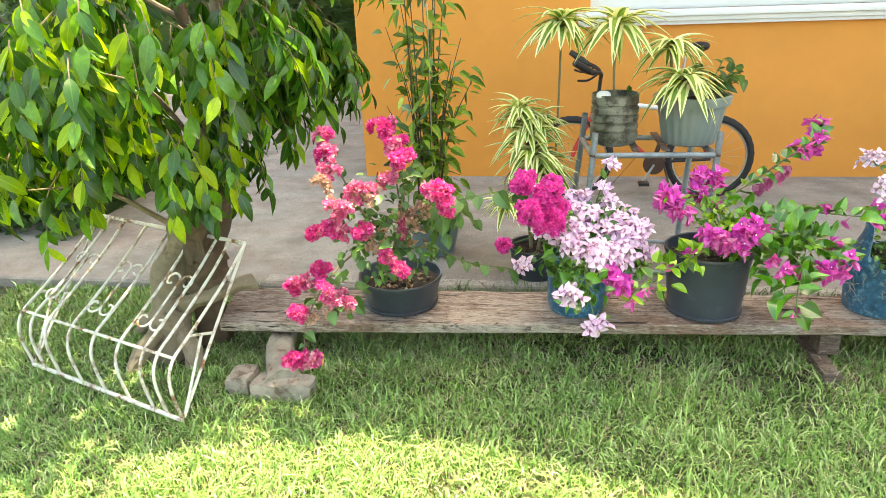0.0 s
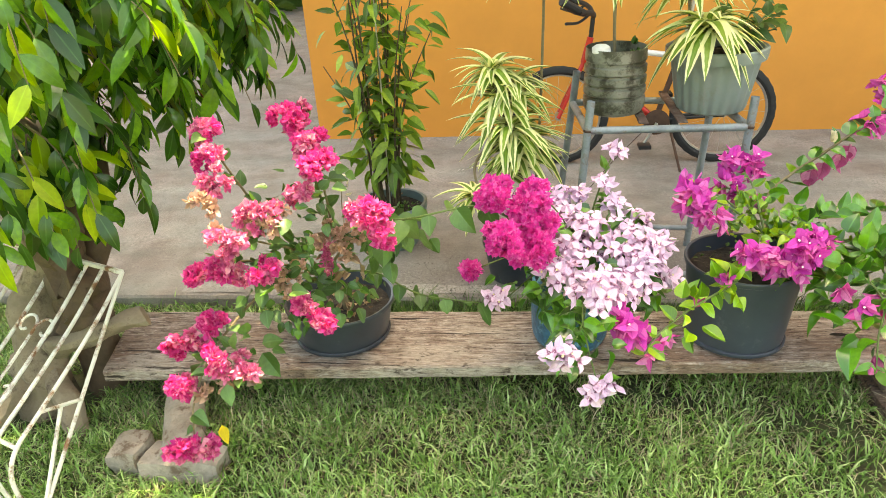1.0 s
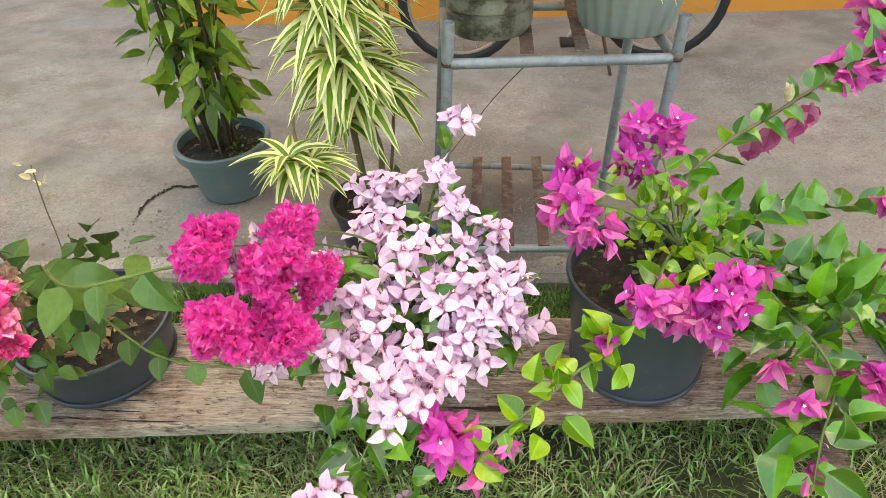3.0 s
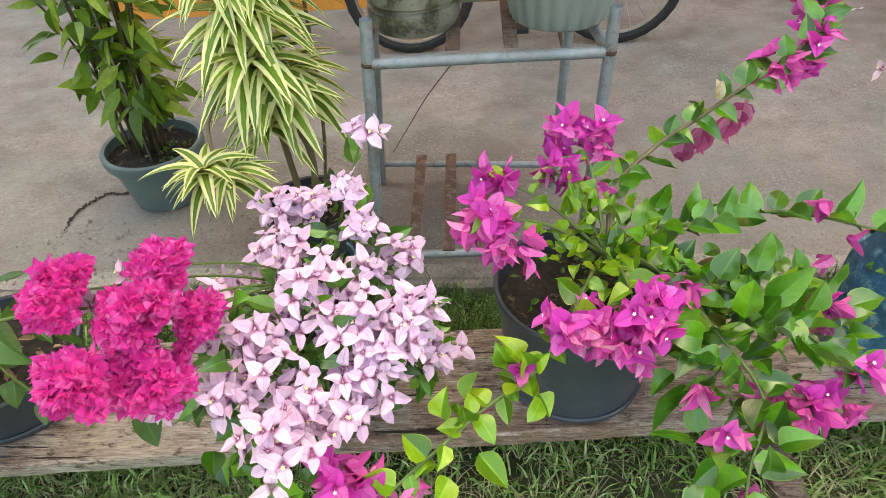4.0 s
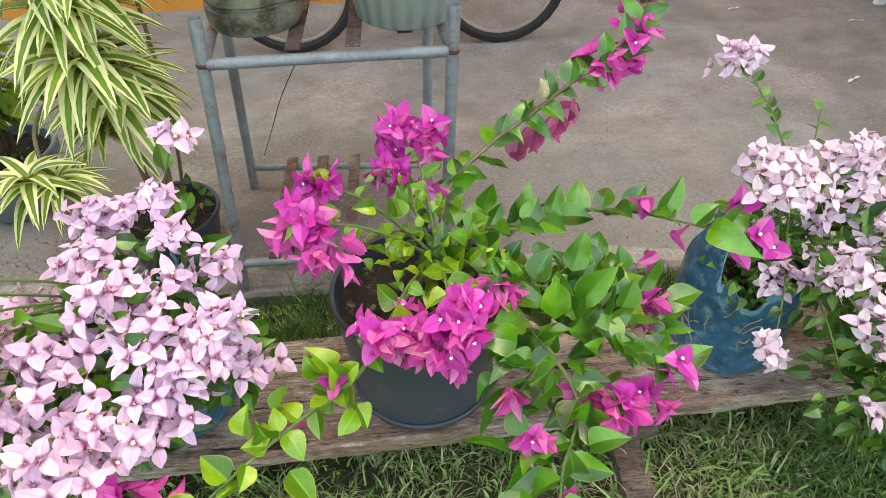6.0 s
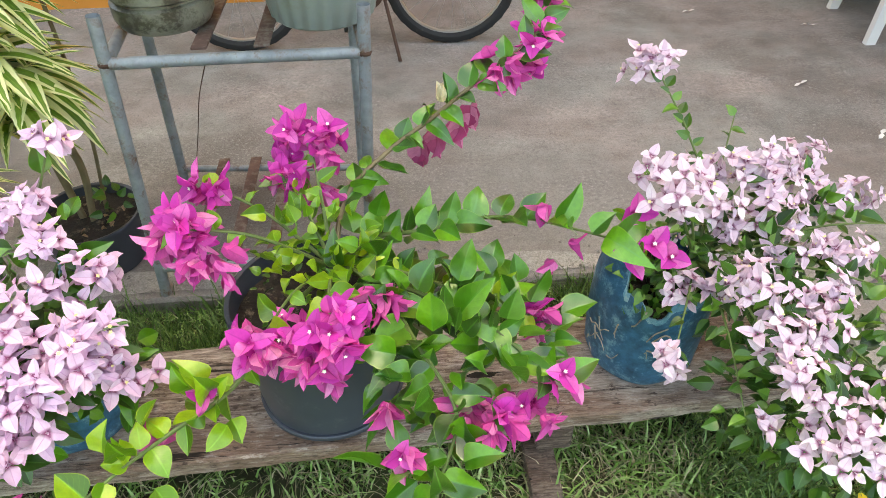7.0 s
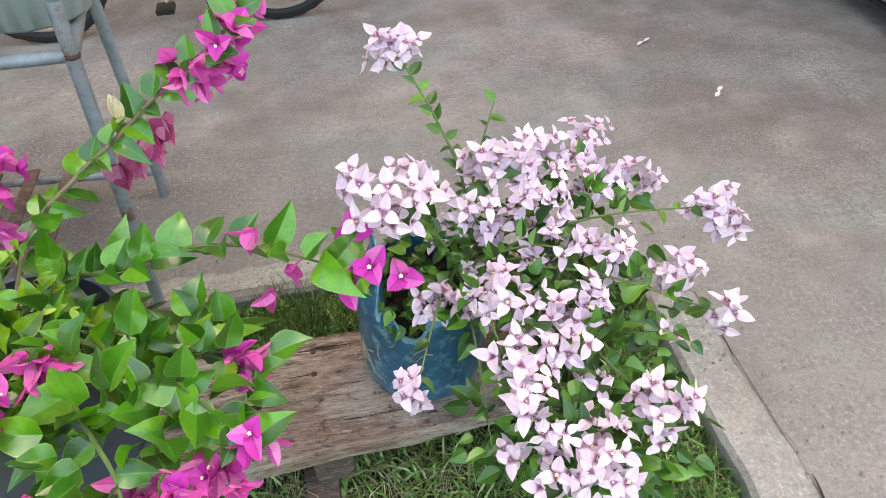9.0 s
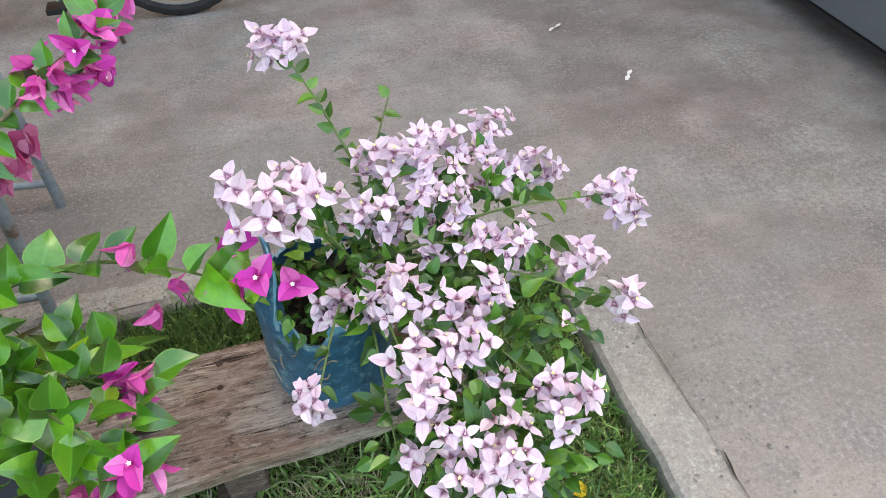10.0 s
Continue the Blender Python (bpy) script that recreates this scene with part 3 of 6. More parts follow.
# house: height, depth and roof, out of view, are sized to shade the yard
house = thing("house", (3.5, 9.5, 0), "orange rendered house with a white window sill", "house", kind="structure")
W0, W1, SILL, HEAD = 0.10, 3.3, 1.44, 2.55
for a, b in (((WALL_X, WALL_Y, -0.1), (W0, WALL_Y + 0.2, 9.5)), ((W1, WALL_Y, -0.1), (9.0, WALL_Y + 0.2, 9.5)),
             ((W0, WALL_Y, -0.1), (W1, WALL_Y + 0.2, SILL)), ((W0, WALL_Y, HEAD), (W1, WALL_Y + 0.2, 9.5)),
             ((WALL_X, WALL_Y + 0.2, -0.1), (WALL_X + 0.2, 24, 9.5)), ((8.8, WALL_Y + 0.2, -0.1), (9.0, 24, 9.5)), ((WALL_X + 0.2, 23.8, -0.1), (8.8, 24, 9.5))):
    part("wall", Shape().box(a, b), M["wall"], house, "orange painted render", smooth=False)
# unseen roof: wide left overhang and slanted front edge only place the shadow
rf = Shape()
rx0, rx1 = WALL_X - 3.5, 9.6
fr = lambda x: 4.70 - 0.26 * (x + 0.07)
rf.add([(x, y, z) for z in (9.5, 9.64) for x, y in ((rx0, fr(rx0)), (rx1, fr(rx1)), (rx1, 24.6), (rx0, 24.6))],
       [(3, 2, 1, 0), (4, 5, 6, 7), (0, 1, 5, 4), (1, 2, 6, 5), (2, 3, 7, 6), (3, 0, 4, 7)])
part("roof", rf, M["roof"], house, smooth=False)
win = Shape()
for a, b in (((W0, WALL_Y + 0.06, SILL), (W0 + 0.06, WALL_Y + 0.13, HEAD)), ((W1 - 0.06, WALL_Y + 0.06, SILL), (W1, WALL_Y + 0.13, HEAD)),
             ((W0, WALL_Y + 0.06, HEAD - 0.06), (W1, WALL_Y + 0.13, HEAD)), ((W0, WALL_Y + 0.05, SILL), (W1, WALL_Y + 0.13, SILL + 0.26)), ((1.67, WALL_Y + 0.06, SILL), (1.73, WALL_Y + 0.13, HEAD))):
    win.box(a, b, 0.006)
wd = part("window", win, M["white_paint"], house, "white window frame")
sl = Shape().box((0.0, WALL_Y - 0.045, 1.315), (3.42, WALL_Y - 0.002, 1.345), 0.006).box((0.0, WALL_Y - 0.07, 1.345), (3.42, WALL_Y - 0.002, 1.385), 0.008).box((-0.02, WALL_Y - 0.10, 1.385), (3.44, WALL_Y + 0.06, 1.44), 0.01)
part("window_sill", sl, M["white_paint"], wd, "stepped white sill")
part("pane", Shape().box((W0 + 0.06, WALL_Y + 0.09, SILL + 0.26), (1.67, WALL_Y + 0.1, HEAD - 0.06)), M["glass"], wd)
part("pane", Shape().box((1.73, WALL_Y + 0.09, SILL + 0.26), (W1 - 0.06, WALL_Y + 0.1, HEAD - 0.06)), M["glass"], wd)

# plank bench
bench = thing("bench", (-0.1, 2.65, -0.07), "low bench of one thick weathered plank on blocks", "bench")
TOP = 0.155


def plank_y(x):
    u = (x + 1.88) / 3.55
    return 2.36 + 0.20 * u, 2.79 + 0.085 * u


pk = Shape()
vs, fs = [], []
n = 90
for i in range(n + 1):
    x = -1.88 + 3.55 * i / n
    y0, y1 = plank_y(x)
    j0 = 0.006 * noise.noise((x * 5, 0, 1)) + 0.004 * noise.noise((x * 31, 0, 3))
    j1 = 0.006 * noise.noise((x * 5, 9, 1))
    sag = 0.004 * noise.noise((x * 2.5, 5, 5))
    skew = -0.05 * (1 - min(1, i / 3)) if i < 3 else 0
    y0 += j0; y1 += j1
    z = TOP + sag
    row = [(x, y0 + 0.006, z - 0.052), (x, y0, z - 0.046), (x, y0 - 0.001, z - 0.006), (x, y0 + 0.007, z)]
    for k in range(1, 8):
        yy = y0 + 0.007 + (y1 - y0 - 0.014) * k / 8
        row.append((x, yy, z + 0.0022 * noise.noise((x * 4, yy * 60, 2))))
    row += [(x, y1 - 0.007, z), (x, y1, z - 0.006), (x, y1, z - 0.046), (x, y1 - 0.006, z - 0.052)]
    vs += [(p[0] + (p[1] - y0) * -0.22 * max(0, 1 - i / 4.0), p[1], p[2]) for p in row]
q = len(row)
for i in range(n):
    for k in range(q):
        fs.append((i * q + k, (i + 1) * q + k, (i + 1) * q + (k + 1) % q, i * q + (k + 1) % q))
fs += [tuple(range(q)), tuple(n * q + k for k in range(q - 1, -1, -1))]
pk.add(vs, fs)
part("seat", pk, M["plank"], bench, "grey-brown weathered plank")
for x, y in ((1.064, 2.812), (1.062, 2.744)):
    nl = Shape().lathe([(0.0, 0.004), (0.005, 0.0035), (0.007, 0.001), (0.007, -0.01)], 10, (x, y, TOP + 0.002))
    part("nail", nl, M["rust"], bench, "rusty nail head")
hole = Shape()
hole.add([(0.915 + 0.045 * math.cos(a) + 0.012 * math.sin(3 * a), 2.675 + 0.009 * math.sin(a) + 0.004 * math.cos(2 * a + 1), TOP + 0.0065) for a in [2 * math.pi * k / 24 for k in range(24)]] + [(0.915, 2.675, TOP + 0.0035)], [(k, (k + 1) % 24, 24) for k in range(24)])
part("knot_hole", hole, M["hole"], bench, "dark rotten hole in the plank")
part("block", Shape().box((1.035, 2.548, -0.012), (1.13, 2.80, TOP - 0.053), 0.010), M["plank_brown"], bench, "dark wooden support block")
part("footing", Shape().box((1.005, 2.36, -0.09), (1.085, 2.86, -0.013), 0.010), M["plank_brown"], bench, "half-buried timber under the block")
lg = Shape()
lg.tube(smooth_path([(-1.62, 2.68, 0.025), (-1.60, 2.44, 0.018), (-1.52, 2.22, -0.01), (-1.47, 2.10, -0.03)], 6), [0.058 + 0.0016 * k for k in range(19)], 18)
for i, p in enumerate(lg.v):
    lg.v[i] = tuple(Vector(p) + Vector((noise.noise((p[0] * 14, p[1] * 5, p[2] * 14)), 0.3 * noise.noise((p[0] * 9, 3, p[2] * 9)), noise.noise((p[0] * 14, p[1] * 5 + 8, p[2] * 14)))) * 0.026)
part("support_log", lg, M["log"], bench, "pale weathered log under the plank")


def rough_block(a, b, amp):
    bm = bmesh.new()
    bmesh.ops.create_cube(bm, size=1)
    bmesh.ops.subdivide_edges(bm, edges=list(bm.edges), cuts=5, use_grid_fill=True)
    for v in bm.verts:
        q = Vector((v.co.x, v.co.y, v.co.z)) * (1 - 0.10 * (v.co.length - 0.5))
        v.co = Vector([a[i] + (q[i] + 0.5) * (b[i] - a[i]) for i in range(3)])
        v.co += Vector((noise.noise(v.co * 11), noise.noise(v.co * 11 + Vector((5, 0, 0))), noise.noise(v.co * 11 + Vector((0, 7, 0))))) * amp
    bm.verts.index_update()
    s = Shape().add([v.co.copy() for v in bm.verts], [[v.index for v in f.verts] for f in bm.faces])
    bm.free()
    return s


solid("stone", rough_block((-1.74, 2.06, -0.10), (-1.62, 2.18, 0.025), 0.02), M["log"], "pale rough block lying in the grass beside the log", "stone")
solid("stone", rough_block((-1.60, 2.04, -0.10), (-1.32, 2.15, 0.012), 0.02), M["log"], "wide pale broken block under the log's end", "stone")

# rubbed strip of bare aggregate along the slab's front edge, and a crack
rub = Shape()
vs, fs = [], []
for i in range(161):
    x = -2.0 + 4.02 * i / 160
    d = 0.075 + 0.05 * noise.noise((x * 2.3, 8, 0)) + 0.02 * noise.noise((x * 13, 8, 0))
    vs += [(x, EDGE_Y + 0.032 + 0.012 * noise.noise((x * 3.1, 1.7, 0)), 0.004), (x, EDGE_Y + 0.04 + max(0.02, d), 0.004 + 0.002 * noise.noise((x * 9, 1, 0)))]
for i in range(160):
    fs.append((2 * i, 2 * i + 2, 2 * i + 3, 2 * i + 1))
solid("pavement_edge", rub.add(vs, fs), M["kerb"], "bare rough aggregate along the edge of the slab", "concrete edge", "structure")
cr = Shape()
vs, fs = [], []
line = smooth_path([(-1.347, 3.54, 0), (-1.362, 3.635, 0), (-1.342, 3.719, 0), (-1.306, 3.768, 0), (-1.272, 3.803, 0), (-1.213, 3.795, 0), (-1.10, 3.83, 0)], 14)
for i, c in enumerate(line):
    d = (line[min(i + 1, len(line) - 1)] - line[max(i - 1, 0)]).normalized()
    w = min(1.0, i / 14) * (0.007 + 0.009 * noise.noise((i * 0.31, 3, 0)) + 0.005 * abs(noise.noise((i * 1.3, 7, 0)))) + 0.001
    x, y = c.x + 0.016 * noise.noise((i * 0.45, 0, 0)), c.y + 0.016 * noise.noise((i * 0.45, 5, 0))
    vs += [(x - d.y * w, y + d.x * w, 0.004), (x + d.y * w * 0.7, y - d.x * w * 0.7, 0.004)]
for i in range(len(line) - 1):
    fs.append((2 * i, 2 * i + 1, 2 * i + 3, 2 * i + 2))
solid("pavement_crack", cr.add(vs, fs), M["soil"], "dark crack filled with dirt in the slab", "crack", "structure")

# ---- leaf and flower shapes, shared by all that look alike ----
LEAF = {}
I4 = Matrix()


def leaf_set(key, mat, L, W, kind="ovate", seg=4, n=4, fold=(0.1, 0.45), curl=(0.0, 0.45), wavy=0.04, across=2, twist=0.0):
    LEAF[key] = []
    for i in range(n):
        u = i / max(1, n - 1)
        s = Shape().leaf(I4, L * (0.85 + 0.3 * RND.random()), W * (0.85 + 0.3 * RND.random()), seg, fold[0] + (fold[1] - fold[0]) * RND.random(), curl[0] + (curl[1] - curl[0]) * u, kind, 0, wavy * RND.uniform(-1, 1), across, twist * RND.uniform(-1, 1))
        LEAF[key].append(sharp(s.mesh("leaf", mat), 24))


leaf_set("boug", M["leaf"], 0.078, 0.053, n=12, seg=7, fold=(0.08, 0.55), curl=(-0.2, 0.8), wavy=0.10, twist=0.7)
leaf_set("young", M["leaf_young"], 0.068, 0.051, n=8, seg=7, fold=(0.1, 0.6), curl=(-0.2, 0.6), wavy=0.10, twist=0.6)
leaf_set("small", M["leaf_dark"], 0.050, 0.031, n=8, seg=6, fold=(0.2, 0.7), curl=(-0.1, 0.6), wavy=0.08, twist=0.5)
leaf_set("pale", M["leaf_pale"], 0.068, 0.054, n=6, seg=6, wavy=0.10, fold=(0.15, 0.6), twist=0.4)
leaf_set("tree", M["leaf_tree"], 0.142, 0.056, "elliptic", n=6, seg=7, curl=(0.05, 0.5), fold=(0.1, 0.5), wavy=0.04, twist=0.3)
leaf_set("lime", M["leaf_lime"], 0.128, 0.053, "elliptic", n=5, seg=7, curl=(0.05, 0.5), fold=(0.1, 0.5), wavy=0.04, twist=0.3)
leaf_set("cane", M["leaf_bamboo"], 0.155, 0.050, n=6, seg=5, curl=(0.0, 0.5), fold=(0.1, 0.6))
leaf_set("fern", M["leaf_fern"], 0.09, 0.05, n=4, curl=(0.1, 0.5))
leaf_set("dry", M["dry_leaf"], 0.05, 0.026, n=3, fold=(0.3, 0.9), wavy=0.15)
leaf_set("yellow", M["yellow_leaf"], 0.06, 0.045, n=2)
leaf_set("strap", M["leaf_cream"], 0.205, 0.056, "strap", 9, 10, (0.15, 0.5), (0.45, 1.15), 0.0, 1)
leaf_set("bud", M["bract_dark"], 0.044, 0.036, "broad", 4, 3, (0.6, 1.0), (0.2, 0.5))

leaf_set("cream", M["bract_cream"], 0.036, 0.026, "bract", 4, 2, (0.6, 1.0), (-0.5, -0.2))

FLOWER = {}


def flower_set(key, mat, L, W, open_, n=5, star="star", fold=(0.05, 0.5), kind="petal", spread=0.3):
    """Three pointed bracts round a small tubular floret."""
    FLOWER[key] = []
    for i in range(n):
        s = Shape()
        a0 = RND.uniform(0, 6)
        for k in range(3):
            a = a0 + k * 2.094 + RND.uniform(-0.2, 0.2)
            tilt = open_ + RND.uniform(-spread, spread)
            d = Vector((math.cos(a) * math.cos(tilt), math.sin(a) * math.cos(tilt), math.sin(tilt)))
            s.leaf(aim(d * 0.002, d, (-d.x * 0.5, -d.y * 0.5, 1)), L * RND.uniform(0.85, 1.15), W * RND.uniform(0.88, 1.12), 7, RND.uniform(*fold), RND.uniform(-0.30, 0.45), kind, 0, RND.uniform(-0.09, 0.09), 2, RND.uniform(-0.4, 0.4))
        if star and i % 2 == 0 and (star == "star" or i % 3):
            z = L * 0.42
            s.tube([(0, 0, 0), (0.001, 0, z)], [0.0016, 0.0011], 5, 0, False)
            s.add([(0.0042 * (1.0 if q % 2 else 0.6) * math.cos(q * 0.6283), 0.0042 * (1.0 if q % 2 else 0.6) * math.sin(q * 0.6283), z + 0.0012) for q in range(10)] + [(0, 0, z + 0.0002)], [(q, (q + 1) % 10, 10) for q in range(10)], 1)
        FLOWER[key].append(sharp(s.mesh("flower", [mat, M[star or "star"]]), 26))


def double_set(key, mat, r, n=4, count=22):
    """A ruffled double bloom: many short bracts packed round a centre."""
    FLOWER[key] = []
    for i in range(n):
        s = Shape()
        for k in range(count):
            d = ball().normalized()
            d.z = abs(d.z) * 0.9 + 0.05
            d.normalize()
            s.leaf(aim(d * r * RND.uniform(0.15, 0.5), d + ball() * 0.55, ball()), r * RND.uniform(0.42, 0.70), r * RND.uniform(0.42, 0.66), 3, RND.uniform(0.2, 0.8), RND.uniform(-0.4, 0.5), "petal", 0, RND.uniform(-0.22, 0.22))
        FLOWER[key].append(s.mesh("flower", mat))


flower_set("pink", M["bract_pink"], 0.0345, 0.0222, 0.20, 14, "star_yellow", (0.12, 0.5), spread=0.4)
flower_set("pale", M["bract_pale"], 0.0325, 0.0208, 0.20, 14, "star_yellow", (0.12, 0.5), spread=0.4)
flower_set("magenta", M["bract_magenta"], 0.044, 0.0325, 0.62, 12, "star", (0.15, 0.65), "broad", 0.4)
flower_set("rose", M["bract_bud"], 0.050, 0.0300, 0.98, 10, "", (0.3, 0.9), "broad")
double_set("hot", M["bract_hot"], 0.034, 6, 54)
double_set("red", M["bract_red"], 0.034, 6, 54)
double_set("faded", M["bract_rose"], 0.034, 5, 38)
double_set("tan", M["bract_tan"], 0.033, 4, 30)


def bloom(parent, key, c, r, n, lean=(0, -0.35, 0.55), flat=0.75, size=1.0):
    """n flowers over a loose clump of radius r at c, faces outwards; the rose ones nod."""
    c = Vector(c)
    light = key in ("pink", "pale")
    vivid = key in ("magenta", "rose")
    if light:
        n = int(n * (1.8 if key == "pink" else 1.6) + 0.5)
    if vivid and n > 3:
        n = int(n * 2.1)
    for i in range(n):
        d = ball().normalized()
        q = Vector((d.x, d.y, d.z * flat)) * r * (RND.uniform(0.3, 1.25) if light else RND.uniform(0.15, 1.0))
        if n == 1:
            q = Vector((0, 0, 0))
        k = key
        if vivid and RND.random() < (0.4 if key == "magenta" else 0.2):
            k = "rose" if key == "magenta" else "magenta"
        if key == "red" and RND.random() < 0.20:
            k = "faded"
        if light:
            face = d * 0.85 + Vector(lean) * 1.5
        elif k == "rose":
            face = d * 0.8 + Vector((0.0, -0.45, -0.75))
        elif k == "magenta":
            face = d * 0.9 + Vector((0.0, -0.55, 0.30))
        else:
            face = d + Vector(lean) * 0.9
        face.normalize()
        up = aim(c + q, face.orthogonal(), face)
        piece("flower", RND.choice(FLOWER[k]), parent, up @ Matrix.Rotation(RND.uniform(0, 6.28), 4, "Z") @ Matrix.Scale(size * RND.uniform(0.82, 1.12), 4))


def leaves_at(parent, key, c, r, n, size=1.0, out=0.6, flat=0.8, droop=-0.1):
    """n leaves filling a clump, tips outwards."""
    c = Vector(c)
    for i in range(n):
        d = ball()
        q = Vector((d.x * r, d.y * r, d.z * r * flat))
        d2 = (d.normalized() * out + ball() * 0.5 + Vector((0, 0, droop))).normalized()
        nrm = Vector((0, -0.3, 1)) + ball() * 0.95
        piece("leaf", RND.choice(LEAF[key]), parent, aim(c + q, d2, nrm) @ Matrix.Scale(size * RND.uniform(0.7, 1.15), 4))


def branch(parent, pts, r0, r1, key, step, size=1.0, mat="green_stem", start=0.0, hang=0.0, name="branch", thin=0.0):
    """A tapered stem with leaves set alternately along it."""
    path = smooth_path(pts, 7)
    n = len(path)
    ob = part(name, Shape().tube(path, [r0 + (r1 - r0) * i / (n - 1) for i in range(n)], 6), M[mat], parent)
    if step:
        run, side, gap = 0.0, 1, step
        total = sum((path[i + 1] - path[i]).length for i in range(n - 1))
        walked = 0.0
        for i in range(n - 1):
            d = path[i + 1] - path[i]
            L = d.length
            run += L
            walked += L
            if run >= gap and walked > start * total:
                run = 0.0
                gap = step * RND.uniform(0.55, 1.5) * (1 + thin * walked / total)
                side = -side
                lat = d.normalized().cross(Vector((0, -0.4, 1))).normalized() * side
                dirn = lat + d.normalized() * 0.55 + Vector((0, 0, 0.25 - hang)) + ball() * 0.6
                piece("leaf", RND.choice(LEAF[key]), ob, aim(path[i + 1], dirn, Vector((0, -0.35, 1)) + ball() * 0.85) @ Matrix.Scale(size * RND.uniform(0.75, 1.2), 4))
    return ob


def blanket(parent, key, clumps, reach=0.17, n=4, r=0.05, down=0.015):
    """Fills the hollows between neighbouring clumps with more flowers."""
    for i, a in enumerate(clumps):
        for b in clumps[:i]:
            a0, b0 = Vector(a[0]), Vector(b[0])
            if 0.05 < (a0 - b0).length < reach:
                bloom(parent, key, a0.lerp(b0, 0.5) - Vector((0, 0, down)), r, n)

# ---- pots and rack ----


def jug(at, r, high=0.46, rim=0.295, spike=3.2, cut=4.40, n=96):
    """A round-shouldered can, hacked open: one tall tongue of its shoulder left standing, the rest a ragged rim with a notch."""
    s = Shape()
    vs, fs, rows = [], [], 14
    off = lambda a, b: abs(((a - b + math.pi) % (2 * math.pi)) - math.pi)
    for i in range(rows + 1):
        for k in range(n):
            a = 2 * math.pi * k / n
            u = min(1.0, max(0.0, (0.66 - off(a, spike)) / 0.36))
            u = u * u * (3 - 2 * u)
            notch = min(1.0, max(0.0, 1.7 * (1 - off(a, cut) / 0.27)))
            top = rim + (high - rim) * u - 0.05 * notch + 0.014 * noise.noise((math.cos(a) * 4, math.sin(a) * 4, 1)) + 0.011 * noise.noise((math.cos(a) * 17, math.sin(a) * 17, 5))
            z = top * i / rows
            v = min(1.0, max(0.0, (z - 0.25) / 0.16))
            q = r * (0.93 + 0.07 * min(1, z / 0.03) ** 0.5 + 0.03 * math.sin(min(1.0, z / 0.28) * 3.1)) * (1 - 0.30 * v * v * (3 - 2 * v)) + 0.004 * noise.noise((math.cos(a) * 2, math.sin(a) * 2, z * 9))
            vs.append((at[0] + q * math.cos(a), at[1] + q * math.sin(a), at[2] + z))
    for i in range(rows):
        for k in range(n):
            fs.append((i * n + k, i * n + (k + 1) % n, (i + 1) * n + (k + 1) % n, (i + 1) * n + k))
    fs.append(tuple(range(n - 1, -1, -1)))
    s.add(vs, fs)
    for k in range(n):
        if off(2 * math.pi * k / n, cut + 0.7) < 0.85 or noise.noise((k * 0.3, 4, 1)) > 0.2:
            s.mi[(rows - 1) * n + k] = 1
    inner, torn = [], []
    for k in range(n):
        x, y, z = vs[rows * n + k]
        e = 0.950 + 0.012 * noise.noise((k * 0.9, 2, 0))
        inner.append((at[0] + (x - at[0]) * e, at[1] + (y - at[1]) * e, z - 0.003 + 0.004 * noise.noise((k * 1.7, 5, 0))))
    lip = [vs[rows * n + k] for k in range(n)] + inner + [(at[0] + (p[0] - at[0]) * 0.985, at[1] + (p[1] - at[1]) * 0.985, at[2] + 0.15) for p in inner]
    for k in range(n):
        torn.append((k, (k + 1) % n, n + (k + 1) % n, n + k))
    s.add(lip, torn, 1)
    s.add(lip, [(n + k, n + (k + 1) % n, 2 * n + (k + 1) % n, 2 * n + k) for k in range(n)], 0)
    return s




def pot_shape(at, r0, r1, h, rim=0.012, lip=0.03, flute=0, n=56, wall=0.006):
    s = Shape()
    w = (lambda a, i: 1 + (0.018 * math.cos(a * flute) if 2 <= i <= 5 else 0)) if flute else None
    k = lambda u: r0 + (r1 - r0) * u
    s.lathe([(0.001, 0), (r0 * 0.93, 0), (r0, 0.008), (k(0.3), h * 0.3), (k(0.6), h * 0.6), (k(1 - lip / h) - 0.001, h - lip - 0.004),
             (k(1) + rim * 0.7, h - lip), (k(1) + rim, h - lip * 0.5), (k(1) + rim, h - 0.004), (k(1) + rim * 0.6, h),
             (k(1) - wall, h - 0.003), (k(1) - wall - 0.002, h - lip), (k(0.55) - wall, h * 0.55)], n, at, 0, w)
    return s


def saucer_shape(at, r, n=56, h=0.55):
    """The moulded tray under a tub."""
    return Shape().lathe([(r - 0.02, 0.0), (r - 0.006, 0.001), (r, 0.010 * h), (r + 0.001, 0.030 * h), (r - 0.002, 0.036 * h), (r - 0.010, 0.038 * h), (r - 0.02, 0.034 * h)], n, at)


def soil_shape(at, r, h, seed=0):
    s = Shape()
    vs, fs = [], []
    rings, n = 7, 30
    for i in range(rings + 1):
        for k in range(n):
            a, q = 2 * math.pi * k / n, r * i / rings
            x, y = q * math.cos(a), q * math.sin(a)
            vs.append((at[0] + x, at[1] + y, at[2] + h + 0.012 * noise.noise((x * 20 + seed, y * 20, 0)) + 0.01 * noise.noise((x * 60, y * 60 + seed, 3))))
    for i in range(rings):
        for k in range(n):
            fs.append((i * n + k, (i + 1) * n + k, (i + 1) * n + (k + 1) % n, i * n + (k + 1) % n))
    return s.add(vs, fs)


